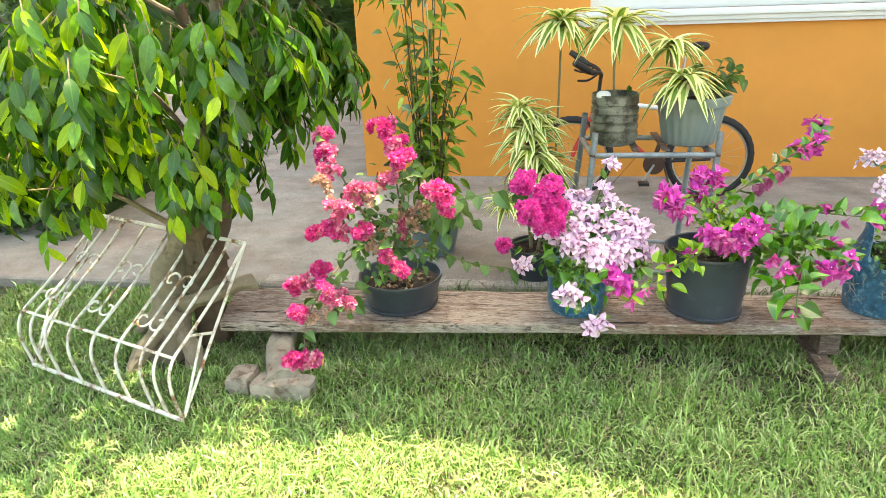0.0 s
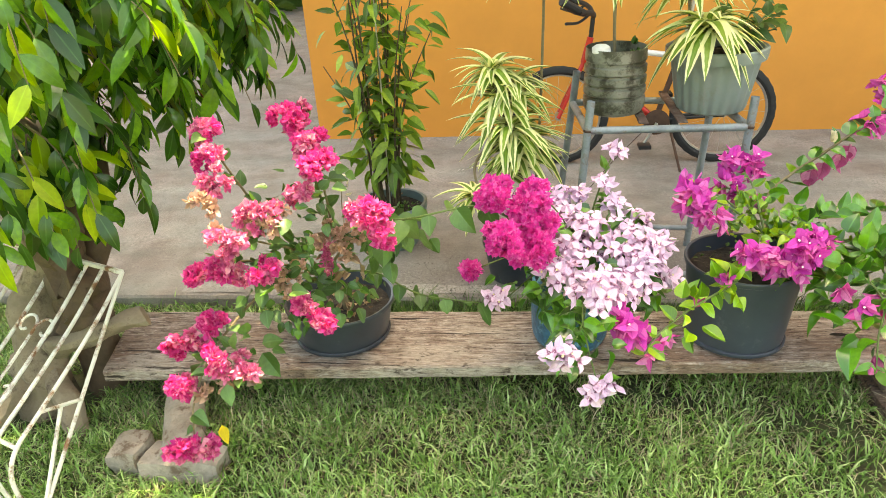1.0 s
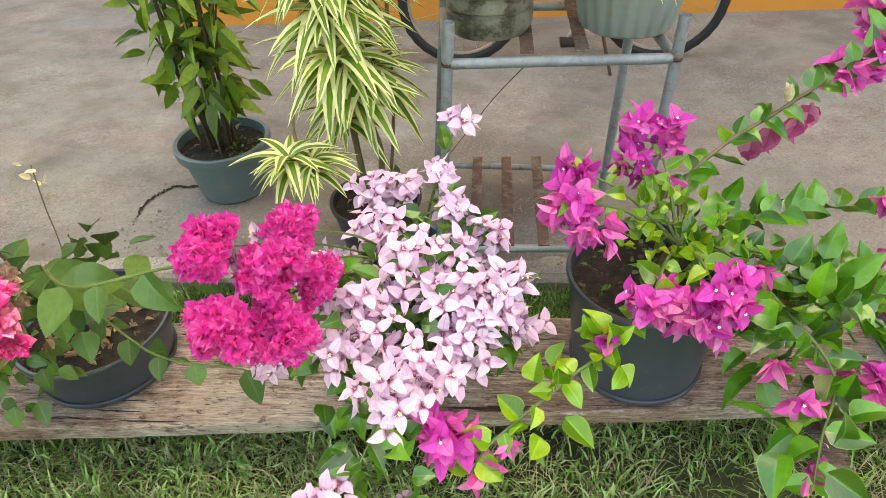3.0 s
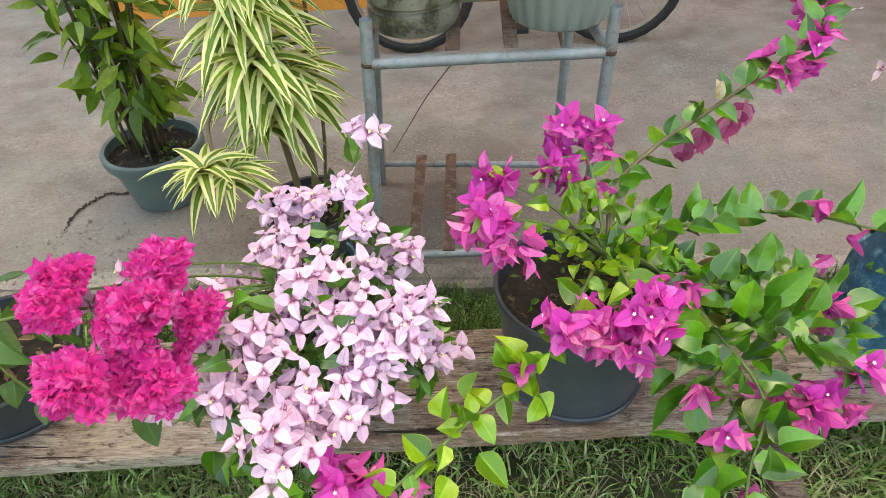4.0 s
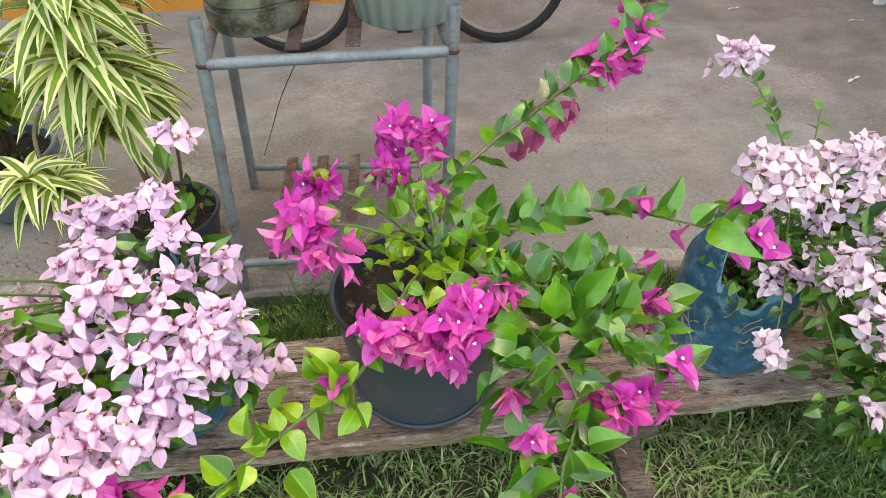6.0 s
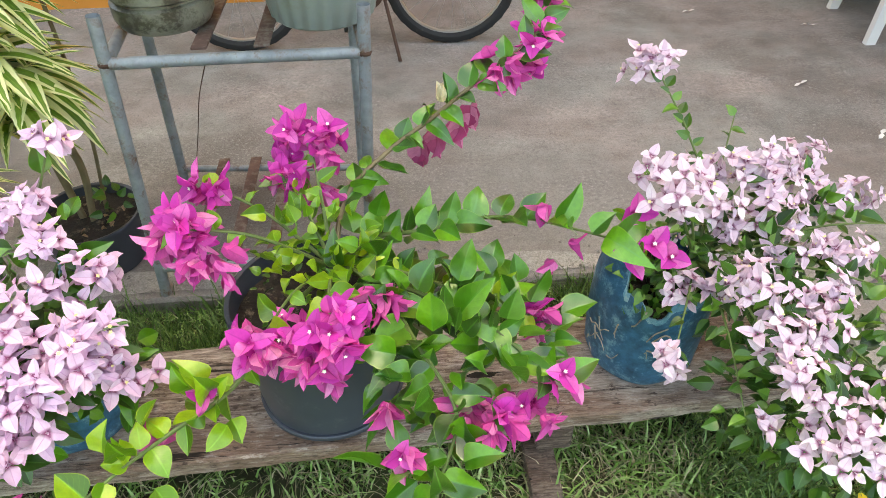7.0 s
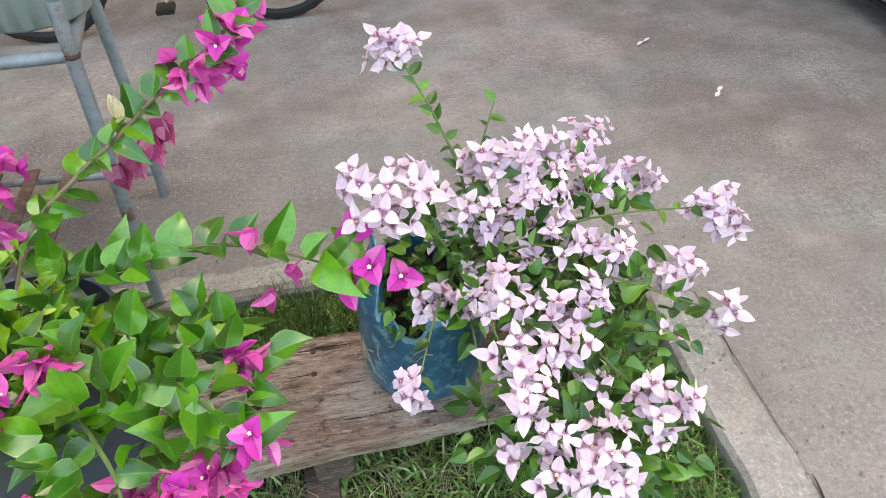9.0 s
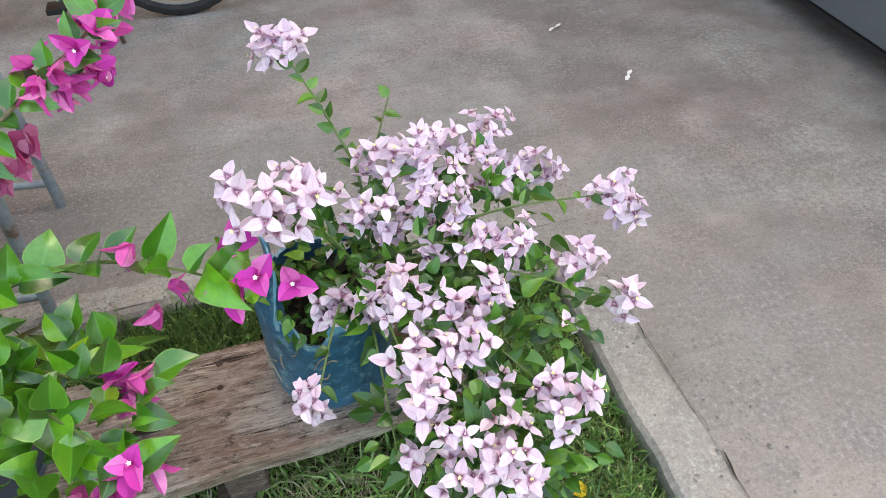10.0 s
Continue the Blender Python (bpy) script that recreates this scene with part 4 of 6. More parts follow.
def litter(parent, at, r, z, n):
    """Dry leaves and clods on the soil."""
    for _ in range(n):
        a, q = RND.uniform(0, 6.28), r * RND.uniform(0.2, 0.85)
        me = RND.choice(LEAF["dry"])
        piece("dry_leaf", me, parent, aim((at[0] + q * math.cos(a), at[1] + q * math.sin(a), at[2] + z + 0.014), ball(), (0, 0, 1)) @ Matrix.Scale(RND.uniform(0.4, 0.9), 4))


# pipe rack with two pots on it
RAIL = 0.795
rack = thing("plant_rack", (0.3, 3.55, 0), "grey painted pipe rack with rusty slats", "plant stand")
LF, RF = [(-0.064, 3.222, 0.0), (0.001, 3.240, 0.92)], [(0.605, 3.222, 0.0), (0.655, 3.248, 0.92)]
LB, RB = [(-0.115, 3.81, 0.0), (-0.03, 3.67, 0.95)], [(0.575, 3.75, 0.0), (0.605, 3.68, 0.90)]


def on(seg, z):
    a, b = Vector(seg[0]), Vector(seg[1])
    return a + (b - a) * (z / seg[1][2])


for seg in (LF, RF, LB, RB):
    s = Shape().tube([seg[0], on(seg, 0.45), seg[1]], 0.0172, 14, caps=False)
    s.tube([Vector(seg[1]) - Vector((0, 0, 0.012)), Vector(seg[1]) - Vector((0, 0, 0.03))], 0.0168, 14)
    part("leg", s, M["steel"], rack)
for a, b, z, r in ((LF, RF, RAIL, 0.016), (LB, RB, RAIL, 0.016), (LF, LB, RAIL - 0.002, 0.0165), (RF, RB, RAIL - 0.002, 0.0165), (LF, RF, 0.112, 0.015), (LB, RB, 0.104, 0.013)):
    p, e = on(a, z), on(b, z)
    d = (e - p).normalized()
    part("rail", Shape().tube([p + d * 0.012, (p + e) / 2 + Vector((0, 0, 0.0012)), e - d * 0.012], r, 14), M["steel"], rack)
for p in (on(LF, RAIL), on(RF, RAIL)):
    w = Shape().lathe([(0.0, 0.026), (0.013, 0.017), (0.0195, 0.0), (0.013, -0.017), (0.0, -0.026)], 12, p)
    part("weld", w, M["rust"], rack, "rusty weld")
for x in (0.06, 0.178, 0.30):
    s = Shape().box((x - 0.02, on(LF, 0.1).y - 0.006, 0.128), (x + 0.02, on(LB, 0.1).y + 0.01, 0.134), 0.002)
    part("slat", s, M["slat"], rack, "flat brown slat")
for x in (0.225, 0.385):
    s = Shape().box((x - 0.02, 3.26, RAIL + 0.017), (x + 0.02, 3.745, RAIL + 0.024), 0.002)
    part("slat", s, M["slat"], rack, "flat brown slat")
part("wire", Shape().tube(smooth_path([(0.235, 3.28, RAIL - 0.012), (0.13, 3.47, 0.57), (0.03, 3.68, 0.33), (-0.06, 3.86, 0.115)], 5), 0.0015, 5), M["rust"], rack, "thin rusty wire")
SHELF = RAIL + 0.024

# ---- bicycle ----
bike = thing("bicycle", (0.5, 5.05, 0), "old red bicycle parked before the orange wall", "bicycle")
WR, BY = 0.34, 5.05


def wheel(cx):
    s = Shape()
    n, k = 64, 10
    vs, fs = [], []
    for i in range(n):
        a = 2 * math.pi * i / n
        for j in range(k):
            b = 2 * math.pi * j / k
            q = WR - 0.028 + 0.028 * math.cos(b) + (0.003 if (i % 2) and math.cos(b) > 0.5 else 0)
            vs.append((cx + q * math.cos(a), BY + 0.028 * math.sin(b), WR + q * math.sin(a)))
    for i in range(n):
        for j in range(k):
            fs.append((i * k + j, i * k + (j + 1) % k, ((i + 1) % n) * k + (j + 1) % k, ((i + 1) % n) * k + j))
    s.add(vs, fs)
    w = part("wheel", s, M["tyre"], bike, "knobbly black tyre")
    r = Shape()
    ring = [(cx + (WR - 0.055) * math.cos(2 * math.pi * i / 48), BY, WR + (WR - 0.055) * math.sin(2 * math.pi * i / 48)) for i in range(49)]
    r.tube(ring, 0.011, 6, caps=False)
    part("rim", r, M["chrome"], w)
    h = Shape().tube([(cx, BY - 0.05, WR), (cx, BY + 0.05, WR)], 0.02, 10)
    part("hub", h, M["chrome"], w)
    for i in range(20):
        a = 2 * math.pi * i / 20
        part("spoke", Shape().tube([(cx + 0.018 * math.cos(a + 0.6), BY + 0.03 * (-1) ** i, WR + 0.018 * math.sin(a + 0.6)), (cx + (WR - 0.06) * math.cos(a), BY, WR + (WR - 0.06) * math.sin(a))], 0.0012, 4, caps=False), M["chrome"], w)


wheel(1.03)
wheel(-0.05)
BB, ST, HT, HB = (0.60, BY, 0.30), (0.74, BY, 0.80), (0.15, BY, 0.86), (0.11, BY, 0.70)
for a, b, r, mt in (((0.145, BY, 0.80), (0.73, BY, 0.72), 0.019, "bike_white"), ((0.12, BY, 0.72), BB, 0.022, "red_paint"), (BB, ST, 0.018, "rust"), (HT, HB, 0.022, "red_paint"),
                    (BB, (1.03, BY + 0.06, WR), 0.011, "black"), (BB, (1.03, BY - 0.06, WR), 0.011, "black"), (ST, (1.03, BY - 0.06, WR), 0.010, "red_paint"), (ST, (1.03, BY + 0.06, WR), 0.010, "red_paint"),
                    (HB, (-0.05, BY - 0.055, WR), 0.014, "red_paint"), (HB, (-0.05, BY + 0.055, WR), 0.014, "red_paint")):
    part("frame_tube", Shape().tube([a, b], r, 12), M[mt], bike)
part("seat_post", Shape().tube([ST, (0.785, BY, 1.12)], 0.013, 10), M["chrome"], bike)
sd = Shape()
sd.tube(smooth_path([(0.94, BY, 1.17), (0.86, BY, 1.20), (0.76, BY, 1.195), (0.66, BY, 1.19)], 5), [0.03, 0.06, 0.075, 0.078, 0.075, 0.07, 0.06, 0.05, 0.043, 0.038, 0.034, 0.03, 0.028, 0.026, 0.024, 0.015], 12)
for i, p in enumerate(sd.v):
    sd.v[i] = (p[0], p[1], 1.19 + (p[2] - 1.19) * 0.5)
part("saddle", sd, M["black"], bike, "black saddle")
part("handlebar", Shape().tube(smooth_path([(0.05, BY - 0.31, 1.06), (0.14, BY - 0.16, 1.03), (0.16, BY, 0.99), (0.14, BY + 0.16, 1.03), (0.05, BY + 0.31, 1.06)], 5), 0.016, 10), M["black"], bike)
part("stem", Shape().tube([HT, (0.16, BY, 0.99)], 0.015, 10), M["black"], bike)
for sgn in (-1, 1):
    part("grip", Shape().tube([(0.085, BY + sgn * 0.25, 1.045), (0.03, BY + sgn * 0.31, 1.075), (-0.06, BY + sgn * 0.38, 1.135)], [0.021, 0.028, 0.024], 10), M["black"], bike)
    part("brake_lever", Shape().tube(smooth_path([(0.12, BY + sgn * 0.2, 1.03), (0.05, BY + sgn * 0.24, 0.99), (-0.03, BY + sgn * 0.33, 1.0)], 4), 0.009, 6), M["black"], bike)
cr = Shape().tube([(0.60, BY - 0.055, 0.30), (0.60, BY - 0.062, 0.30)], 0.085, 28)
part("chainring", cr, M["rust"], bike)
for sgn in (-1, 1):
    c = part("crank", Shape().tube([(0.60, BY - 0.075 * sgn, 0.30), (0.60 - 0.08 * sgn, BY - 0.085 * sgn, 0.30 - 0.14 * sgn)], 0.011, 8), M["chrome"], bike)
    part("pedal", Shape().box((0.56 - 0.08 * sgn, BY - 0.13 * sgn - 0.045, 0.148 if sgn > 0 else 0.43), (0.64 - 0.08 * sgn, BY - 0.13 * sgn + 0.045, 0.172 if sgn > 0 else 0.454), 0.004), M["black"], c)
part("kickstand", Shape().tube([(0.68, BY - 0.03, 0.3), (0.75, BY - 0.22, 0.005)], 0.009, 8), M["rust"], bike)

# ---- things at the yard's far side ----
chair = thing("plastic_chair", (3.45, 5.05, 0), "white plastic garden chair on the concrete", "chair")


def chair_leg(x, y, dx, dy):
    s = Shape()
    for z0, z1, w in ((0.0, 0.42, 0.05),):
        vs = []
        for z, k, sp in ((0.0, 0.052, 1.0), (0.2, 0.058, 0.5), (0.42, 0.075, 0.0)):
            for px, py in ((-k / 2, -0.018), (k / 2, -0.018), (k / 2, 0.018), (-k / 2, 0.018)):
                vs.append((x + dx * sp + px, y + dy * sp + py, z))
        s.add(vs, [(0, 1, 5, 4), (1, 2, 6, 5), (2, 3, 7, 6), (3, 0, 4, 7), (4, 5, 9, 8), (5, 6, 10, 9), (6, 7, 11, 10), (7, 4, 8, 11), (3, 2, 1, 0), (8, 9, 10, 11)])
    part("leg", s, M["white_paint"], chair, smooth=False)


for x, y, dx, dy in ((3.27, 4.86, -0.06, -0.05), (3.60, 4.86, 0.03, -0.05), (3.29, 5.24, -0.03, 0.05), (3.59, 5.24, 0.02, 0.05)):
    chair_leg(x, y, dx, dy)
part("seat", Shape().box((3.22, 4.80, 0.42), (3.64, 5.28, 0.45), 0.012), M["white_paint"], chair)
bk = Shape()
bk.box((3.24, 5.25, 0.45), (3.62, 5.285, 0.85), 0.014)
part("backrest", bk, M["white_paint"], chair)
bsn = Shape().lathe([(0.001, 0), (0.15, 0), (0.17, 0.01), (0.20, 0.24), (0.212, 0.25), (0.205, 0.255), (0.19, 0.24), (0.16, 0.02), (0.001, 0.02)], 36, (3.42, 5.56, 0))
M["basin"] = plain("green_basin", (0.03, 0.16, 0.06), 0.4, 0, 0.15)
solid("basin", bsn, M["basin"], "green plastic basin on the concrete behind the chair", "basin")

car = thing("car", (4.5, 3.9, 0), "grey parked car with a black lower sill", "car")


def carp(x, y, z):
    """x along the car, y out from its near side."""
    return (3.72 + y, 3.9 - x, z)


def car_loft(sec, x0, x1):
    s = Shape()
    vs = [carp(x, y, z) for x in (x0, x1) for y, z in sec]
    k = len(sec)
    s.add(vs, [tuple((i, (i + 1) % k, k + (i + 1) % k, k + i)) for i in range(k)] + [tuple(range(k - 1, -1, -1)), tuple(range(k, 2 * k))])
    return s


part("sill", car_loft([(0.015, 0.095), (0.0, 0.105), (0.0, 0.125), (0.03, 0.133), (0.3, 0.133), (0.3, 0.095)], -1.3, 1.5), M["black"], car, "black sill trim")
body = Shape()
vs, fs, rings = [], [], []
SIDE = ((0.005, 0.135), (-0.03, 0.42), (-0.04, 0.68), (0.02, 0.86))
for x, pinch, deck, roof_in in ((-2.05, 0.22, 0.62, 0.25), (-1.95, 0.06, 0.74, 0.20), (-1.1, 0.0, 0.90, 0.16), (-0.95, 0.0, 0.92, 0.16), (-0.35, 0.0, 1.38, 0.25), (0.6, 0.0, 1.42, 0.25), (1.35, 0.0, 1.36, 0.25), (1.85, 0.0, 0.96, 0.18), (2.12, 0.06, 0.90, 0.2), (2.2, 0.2, 0.7, 0.3)):
    near_side = [(y + pinch, min(z, deck - 0.02)) for y, z in SIDE] + [(roof_in + pinch, deck), (0.55, deck + 0.02)]
    row = near_side + [(1.6 - y, z) for y, z in reversed(near_side)]
    rings.append([carp(x, y, z) for y, z in row])
k = len(rings[0])
for r in rings:
    vs += r
for i in range(len(rings) - 1):
    for q in range(k):
        fs.append((i * k + q, i * k + (q + 1) % k, (i + 1) * k + (q + 1) % k, (i + 1) * k + q))
fs += [tuple(range(k - 1, -1, -1)), tuple((len(rings) - 1) * k + q for q in range(k))]
part("body", body.add(vs, fs), M["car_paint"], car, "grey paint", edge=32)
for x0, x1 in ((-0.55, 0.35), (0.42, 1.3)):
    w0, w1 = (x0 + 0.35 if x0 < 0 else x0), (x1 if x0 < 0 else x1 - 0.1)
    g = Shape().add([carp(x0, 0.025, 0.90), carp(x1, 0.025, 0.90), carp(w1, 0.195, 1.28), carp(w0, 0.195, 1.28), carp(x0, 0.035, 0.90), carp(x1, 0.035, 0.90), carp(w1, 0.205, 1.28), carp(w0, 0.205, 1.28)], [(0, 1, 2, 3), (7, 6, 5, 4), (0, 4, 5, 1), (1, 5, 6, 2), (2, 6, 7, 3), (3, 7, 4, 0)])
    part("window", g, M["glass"], car, "dark car window", smooth=False)
for wx in (-1.75, 1.95):
    for wy in (0.10, 1.5):
        c0, c1 = Vector(carp(wx, wy - 0.09, 0.30)), Vector(carp(wx, wy + 0.09, 0.30))
        t = part("wheel", Shape().tube([c0, c0 + (c1 - c0) * 0.1, c0 + (c1 - c0) * 0.9, c1], [0.27, 0.30, 0.30, 0.27], 30), M["tyre"], car)
        part("rim", Shape().tube([c0 - (c1 - c0) * 0.03, c0 + (c1 - c0) * 0.2], [0.17, 0.19], 24), M["chrome"], t)

for x, y, L, a in ((2.64, 4.40, 0.075, 0.5), (2.77, 3.93, 0.07, 0.9), (3.0, 5.05, 0.085, -0.2), (2.41, 5.30, 0.07, 0.2), (-1.55, 4.6, 0.05, 0.3), (-0.72, 4.9, 0.05, 0.2)):
    s = Shape()
    pts = [(x + L * (u - 0.5) * math.cos(a), y + L * (u - 0.5) * math.sin(a), 0.006 + 0.010 * abs(math.sin(u * 5))) for u in (0, 0.2, 0.4, 0.6, 0.8, 1)]
    vs = []
    for i, p in enumerate(pts):
        w = 0.006 + 0.005 * math.sin(i * 1.9)
        vs += [(p[0] - w * math.sin(a), p[1] + w * math.cos(a), p[2]), (p[0] + w * math.sin(a), p[1] - w * math.cos(a), p[2] + 0.005)]
    s.add(vs, [(2 * i, 2 * i + 1, 2 * i + 3, 2 * i + 2) for i in range(5)])
    solid("paper_scrap", s, M["paper"], "crumpled white paper scrap on the concrete", "litter", group="paper scraps")
solid("clay_shard", Shape().box((-1.62, 2.93, -0.07), (-1.45, 3.0, 0.03), 0.02), M["terracotta"], "broken terracotta piece beside the plank", "shard")

# ---- wrought-iron window grille leaning on the tree ----
grille = thing("window_grille", (-2.2, 2.1, -0.05), "white rusty wrought-iron window grille leaning on a tree", "window grille")
GB0, GB1 = Vector((-1.82, 1.80, -0.03)), Vector((-2.84, 2.20, -0.03))
GOUT, GUP = Vector((-0.38, -0.92, 0)), Vector((0.13, 0.58, 0.61))
GNORM = (GB1 - GB0).cross(GUP).normalized()
GNORM = GNORM if GNORM.y < 0 else -GNORM


def gp(u, h, belly=0.29):
    """u along the bottom bar, h from the foot to the top: a belly near the foot, then a straight slant."""
    foot = GB0.lerp(GB1, u)
    if not belly:
        return foot + GUP * h
    low = math.sin(0.5 * math.pi * min(1.0, h / 0.30))
    return foot + GUP * h + GNORM * 0.21 * low * (1 - max(0.0, (h - 0.12) / 0.88)) ** 1.25 * 1.06


HS = [0, 0.05, 0.11, 0.18, 0.27, 0.40, 0.58, 0.78, 1.0]
for u in (0.0, 0.09, 0.17, 0.32, 0.48, 0.64, 0.80, 0.91, 1.0):
    part("bar", Shape().tube(smooth_path([gp(u, h) for h in HS], 5), 0.0072, 8), M["white_iron"], grille)
for u in (0.0, 1.0):
    part("side_bar", Shape().tube([gp(u, h, 0) for h in (0, 0.5, 1.0)], 0.0075, 8), M["white_iron"], grille)
    part("brace", Shape().tube([gp(u, 0.47, 0), gp(u, 0.40)], 0.007, 8), M["white_iron"], grille)
    part("bar", Shape().tube([gp(u, 0.47, 0).lerp(gp(u, 0.40), 0.5), gp(u, 0.03, 0)], 0.007, 8), M["white_iron"], grille)
for h, r in ((0.0, 0.010), (0.27, 0.007), (1.0, 0.010)):
    part("cross_bar", Shape().tube([gp(i / 10, h) + GOUT * 0.004 for i in range(11)], r, 8), M["white_iron"], grille)


def scroll(u, h, su, sh):
    pts = []
    eu, eh = (gp(u + 0.05, h) - gp(u, h)).normalized(), (gp(u, h + 0.05) - gp(u, h)).normalized()
    for i in range(17):
        a = i / 16 * 5.4
        q = 0.05 * (1 - 0.7 * i / 16)
        pts.append(gp(u, h) + eu * su * (0.05 - q * math.cos(a)) + eh * sh * q * math.sin(a))
    part("scroll", Shape().tube(pts, 0.0055, 6), M["white_iron"], grille)


for u in (0.235, 0.56, 0.87):
    for h in (0.42, 0.68):
        for su in (-1, 1):
            scroll(u, h, su, 1 if h > 0.5 else -1)
    part("bar", Shape().tube([gp(u, 0.42), gp(u, 0.55), gp(u, 0.68)], 0.006, 6), M["white_iron"], grille)

# ---- potted plants on the plank ----
PZ = TOP + 0.003

# crimson double bougainvillea in a low dark bowl
P1 = (-1.0, 2.655, PZ)
red = thing("potted_bougainvillea", P1, "crimson double bougainvillea in a low dark grey bowl", "potted plant", "bougainvilleas on the plank")
part("pot", pot_shape(P1, 0.180, 0.212, 0.165, 0.005, 0.02), M["grey_plastic"], red)
part("saucer", saucer_shape(P1, 0.190), M["grey_plastic"], red)
part("soil", soil_shape(P1, 0.202, 0.115, 1), M["soil"], red)
litter(red, P1, 0.17, 0.115, 60)
RT = Vector((-0.97, 2.64, PZ + 0.12))
part("trunk", Shape().tube(smooth_path([RT, RT + Vector((-0.01, -0.02, 0.1)), RT + Vector((-0.04, -0.08, 0.2))], 4), [0.016, 0.015, 0.014, 0.013, 0.012, 0.012, 0.011, 0.01, 0.009], 8), M["stem"], red)
RK = RT + Vector((-0.04, -0.08, 0.2))
for tip, mid in (((-0.945, 2.30, 1.14), (-0.93, 2.42, 0.75)), ((-1.20, 2.22, 1.12), (-1.12, 2.38, 0.78)), ((-0.86, 2.18, 1.06), (-0.90, 2.36, 0.78)), ((-1.18, 2.05, 0.80), (-1.10, 2.30, 0.66)),
                 ((-0.70, 2.10, 0.90), (-0.84, 2.36, 0.72)), ((-0.88, 2.06, 0.62), (-0.94, 2.30, 0.58)), ((-1.02, 2.05, 0.86), (-1.0, 2.3, 0.7))):
    branch(red, [RK, mid, tip], 0.006, 0.003, "pale", 0.055, 0.85, "stem", 0.35)
branch(red, [RK, (-1.08, 2.30, 0.60), (-1.17, 2.02, 0.56), (-1.24, 1.90, 0.42), (-1.26, 1.86, 0.24)], 0.006, 0.002, "pale", 0.05, 0.8, "stem", 0.3)
branch(red, [RK, (-0.80, 2.36, 0.76), (-0.60, 2.18, 0.87), (-0.42, 2.20, 0.90), (-0.30, 2.26, 0.86)], 0.005, 0.002, "pale", 0.034, 1.3, "green_stem", 0.3, 1.3)
branch(red, [RK, (-0.80, 2.44, 0.55), (-0.62, 2.34, 0.52), (-0.42, 2.32, 0.50)], 0.004, 0.002, "pale", 0.036, 1.0, "green_stem", 0.3, 0.9)
REDS = [((-0.95, 2.29, 1.155), 0.045, 9, "red"), ((-0.90, 2.24, 1.09), 0.045, 7, "red"), ((-1.21, 2.25, 1.13), 0.028, 5, "red"), ((-1.19, 2.18, 1.06), 0.04, 8, "red"), ((-0.86, 2.16, 1.05), 0.045, 8, "red"),
                   ((-1.17, 2.08, 0.965), 0.045, 5, "tan"), ((-1.16, 2.13, 1.0), 0.03, 3, "faded"), ((-1.0, 2.07, 0.935), 0.055, 9, "faded"), ((-1.02, 2.06, 0.90), 0.045, 4, "tan"), ((-0.74, 2.08, 0.94), 0.035, 4, "red"),
                   ((-0.67, 2.07, 0.93), 0.04, 6, "red"), ((-0.67, 2.06, 0.87), 0.035, 5, "red"), ((-1.10, 2.0, 0.87), 0.05, 7, "faded"), ((-1.20, 2.02, 0.77), 0.04, 5, "red"), ((-1.13, 2.02, 0.80), 0.035, 4, "red"),
                   ((-1.01, 2.03, 0.77), 0.045, 7, "red"), ((-0.865, 2.05, 0.605), 0.038, 6, "red"), ((-0.915, 2.03, 0.665), 0.03, 4, "red"), ((-0.92, 2.18, 0.96), 0.04, 5, "faded"), ((-0.80, 2.26, 0.80), 0.06, 5, "tan"), ((-0.86, 2.22, 0.72), 0.05, 3, "faded")]
REDS += [((-1.31, 2.0, 0.55), 0.045, 7, "red"), ((-1.20, 2.02, 0.60), 0.035, 5, "red"), ((-1.155, 1.87, 0.57), 0.04, 6, "red"), ((-1.27, 1.90, 0.455), 0.045, 7, "red"), ((-1.085, 1.93, 0.50), 0.045, 5, "faded"), ((-1.06, 1.94, 0.46), 0.03, 2, "tan"), ((-1.20, 1.9, 0.42), 0.035, 3, "tan"), ((-1.29, 1.86, 0.26), 0.04, 6, "red"), ((-1.22, 1.86, 0.27), 0.035, 5, "red")]
for c, r, n, k in REDS:
    bloom(red, k, c, r * 1.06, int(n * (0.8 if k == "tan" else 1.25)))
blanket(red, "faded", [q for q in REDS if q[3] != "tan"], 0.13, 2, 0.035)
blanket(red, "tan", [q for q in REDS if q[3] != "red"], 0.15, 1, 0.045)
leaves_at(red, "pale", (-0.88, 2.28, 0.64), 0.17, 55, 0.75)
leaves_at(red, "pale", (-0.68, 2.36, 0.74), 0.13, 24, 1.2, droop=-0.7)
leaves_at(red, "small", (-0.95, 2.24, 0.62), 0.18, 70, 0.9)
leaves_at(red, "small", (-1.0, 2.16, 0.84), 0.16, 50, 0.9)
leaves_at(red, "pale", (-1.05, 2.14, 0.70), 0.16, 38, 0.8)
leaves_at(red, "pale", (-0.93, 2.22, 0.92), 0.16, 26, 0.8)
bloom(red, "tan", (-0.86, 2.24, 0.78), 0.10, 14, size=0.8)
bloom(red, "tan", (-0.98, 2.12, 0.68), 0.09, 9, size=0.8)
leaves_at(red, "dry", (-0.84, 2.28, 0.70), 0.11, 22, 0.9)
leaves_at(red, "pale", (-1.12, 1.98, 0.50), 0.11, 26, 0.8)
part("seed_stem", Shape().tube(smooth_path([RK, (-0.93, 2.58, 0.60), (-0.925, 2.60, 0.75), (-0.91, 2.60, 0.86)], 5), 0.0016, 5), M["stem"], red, "thin dry seed stem")
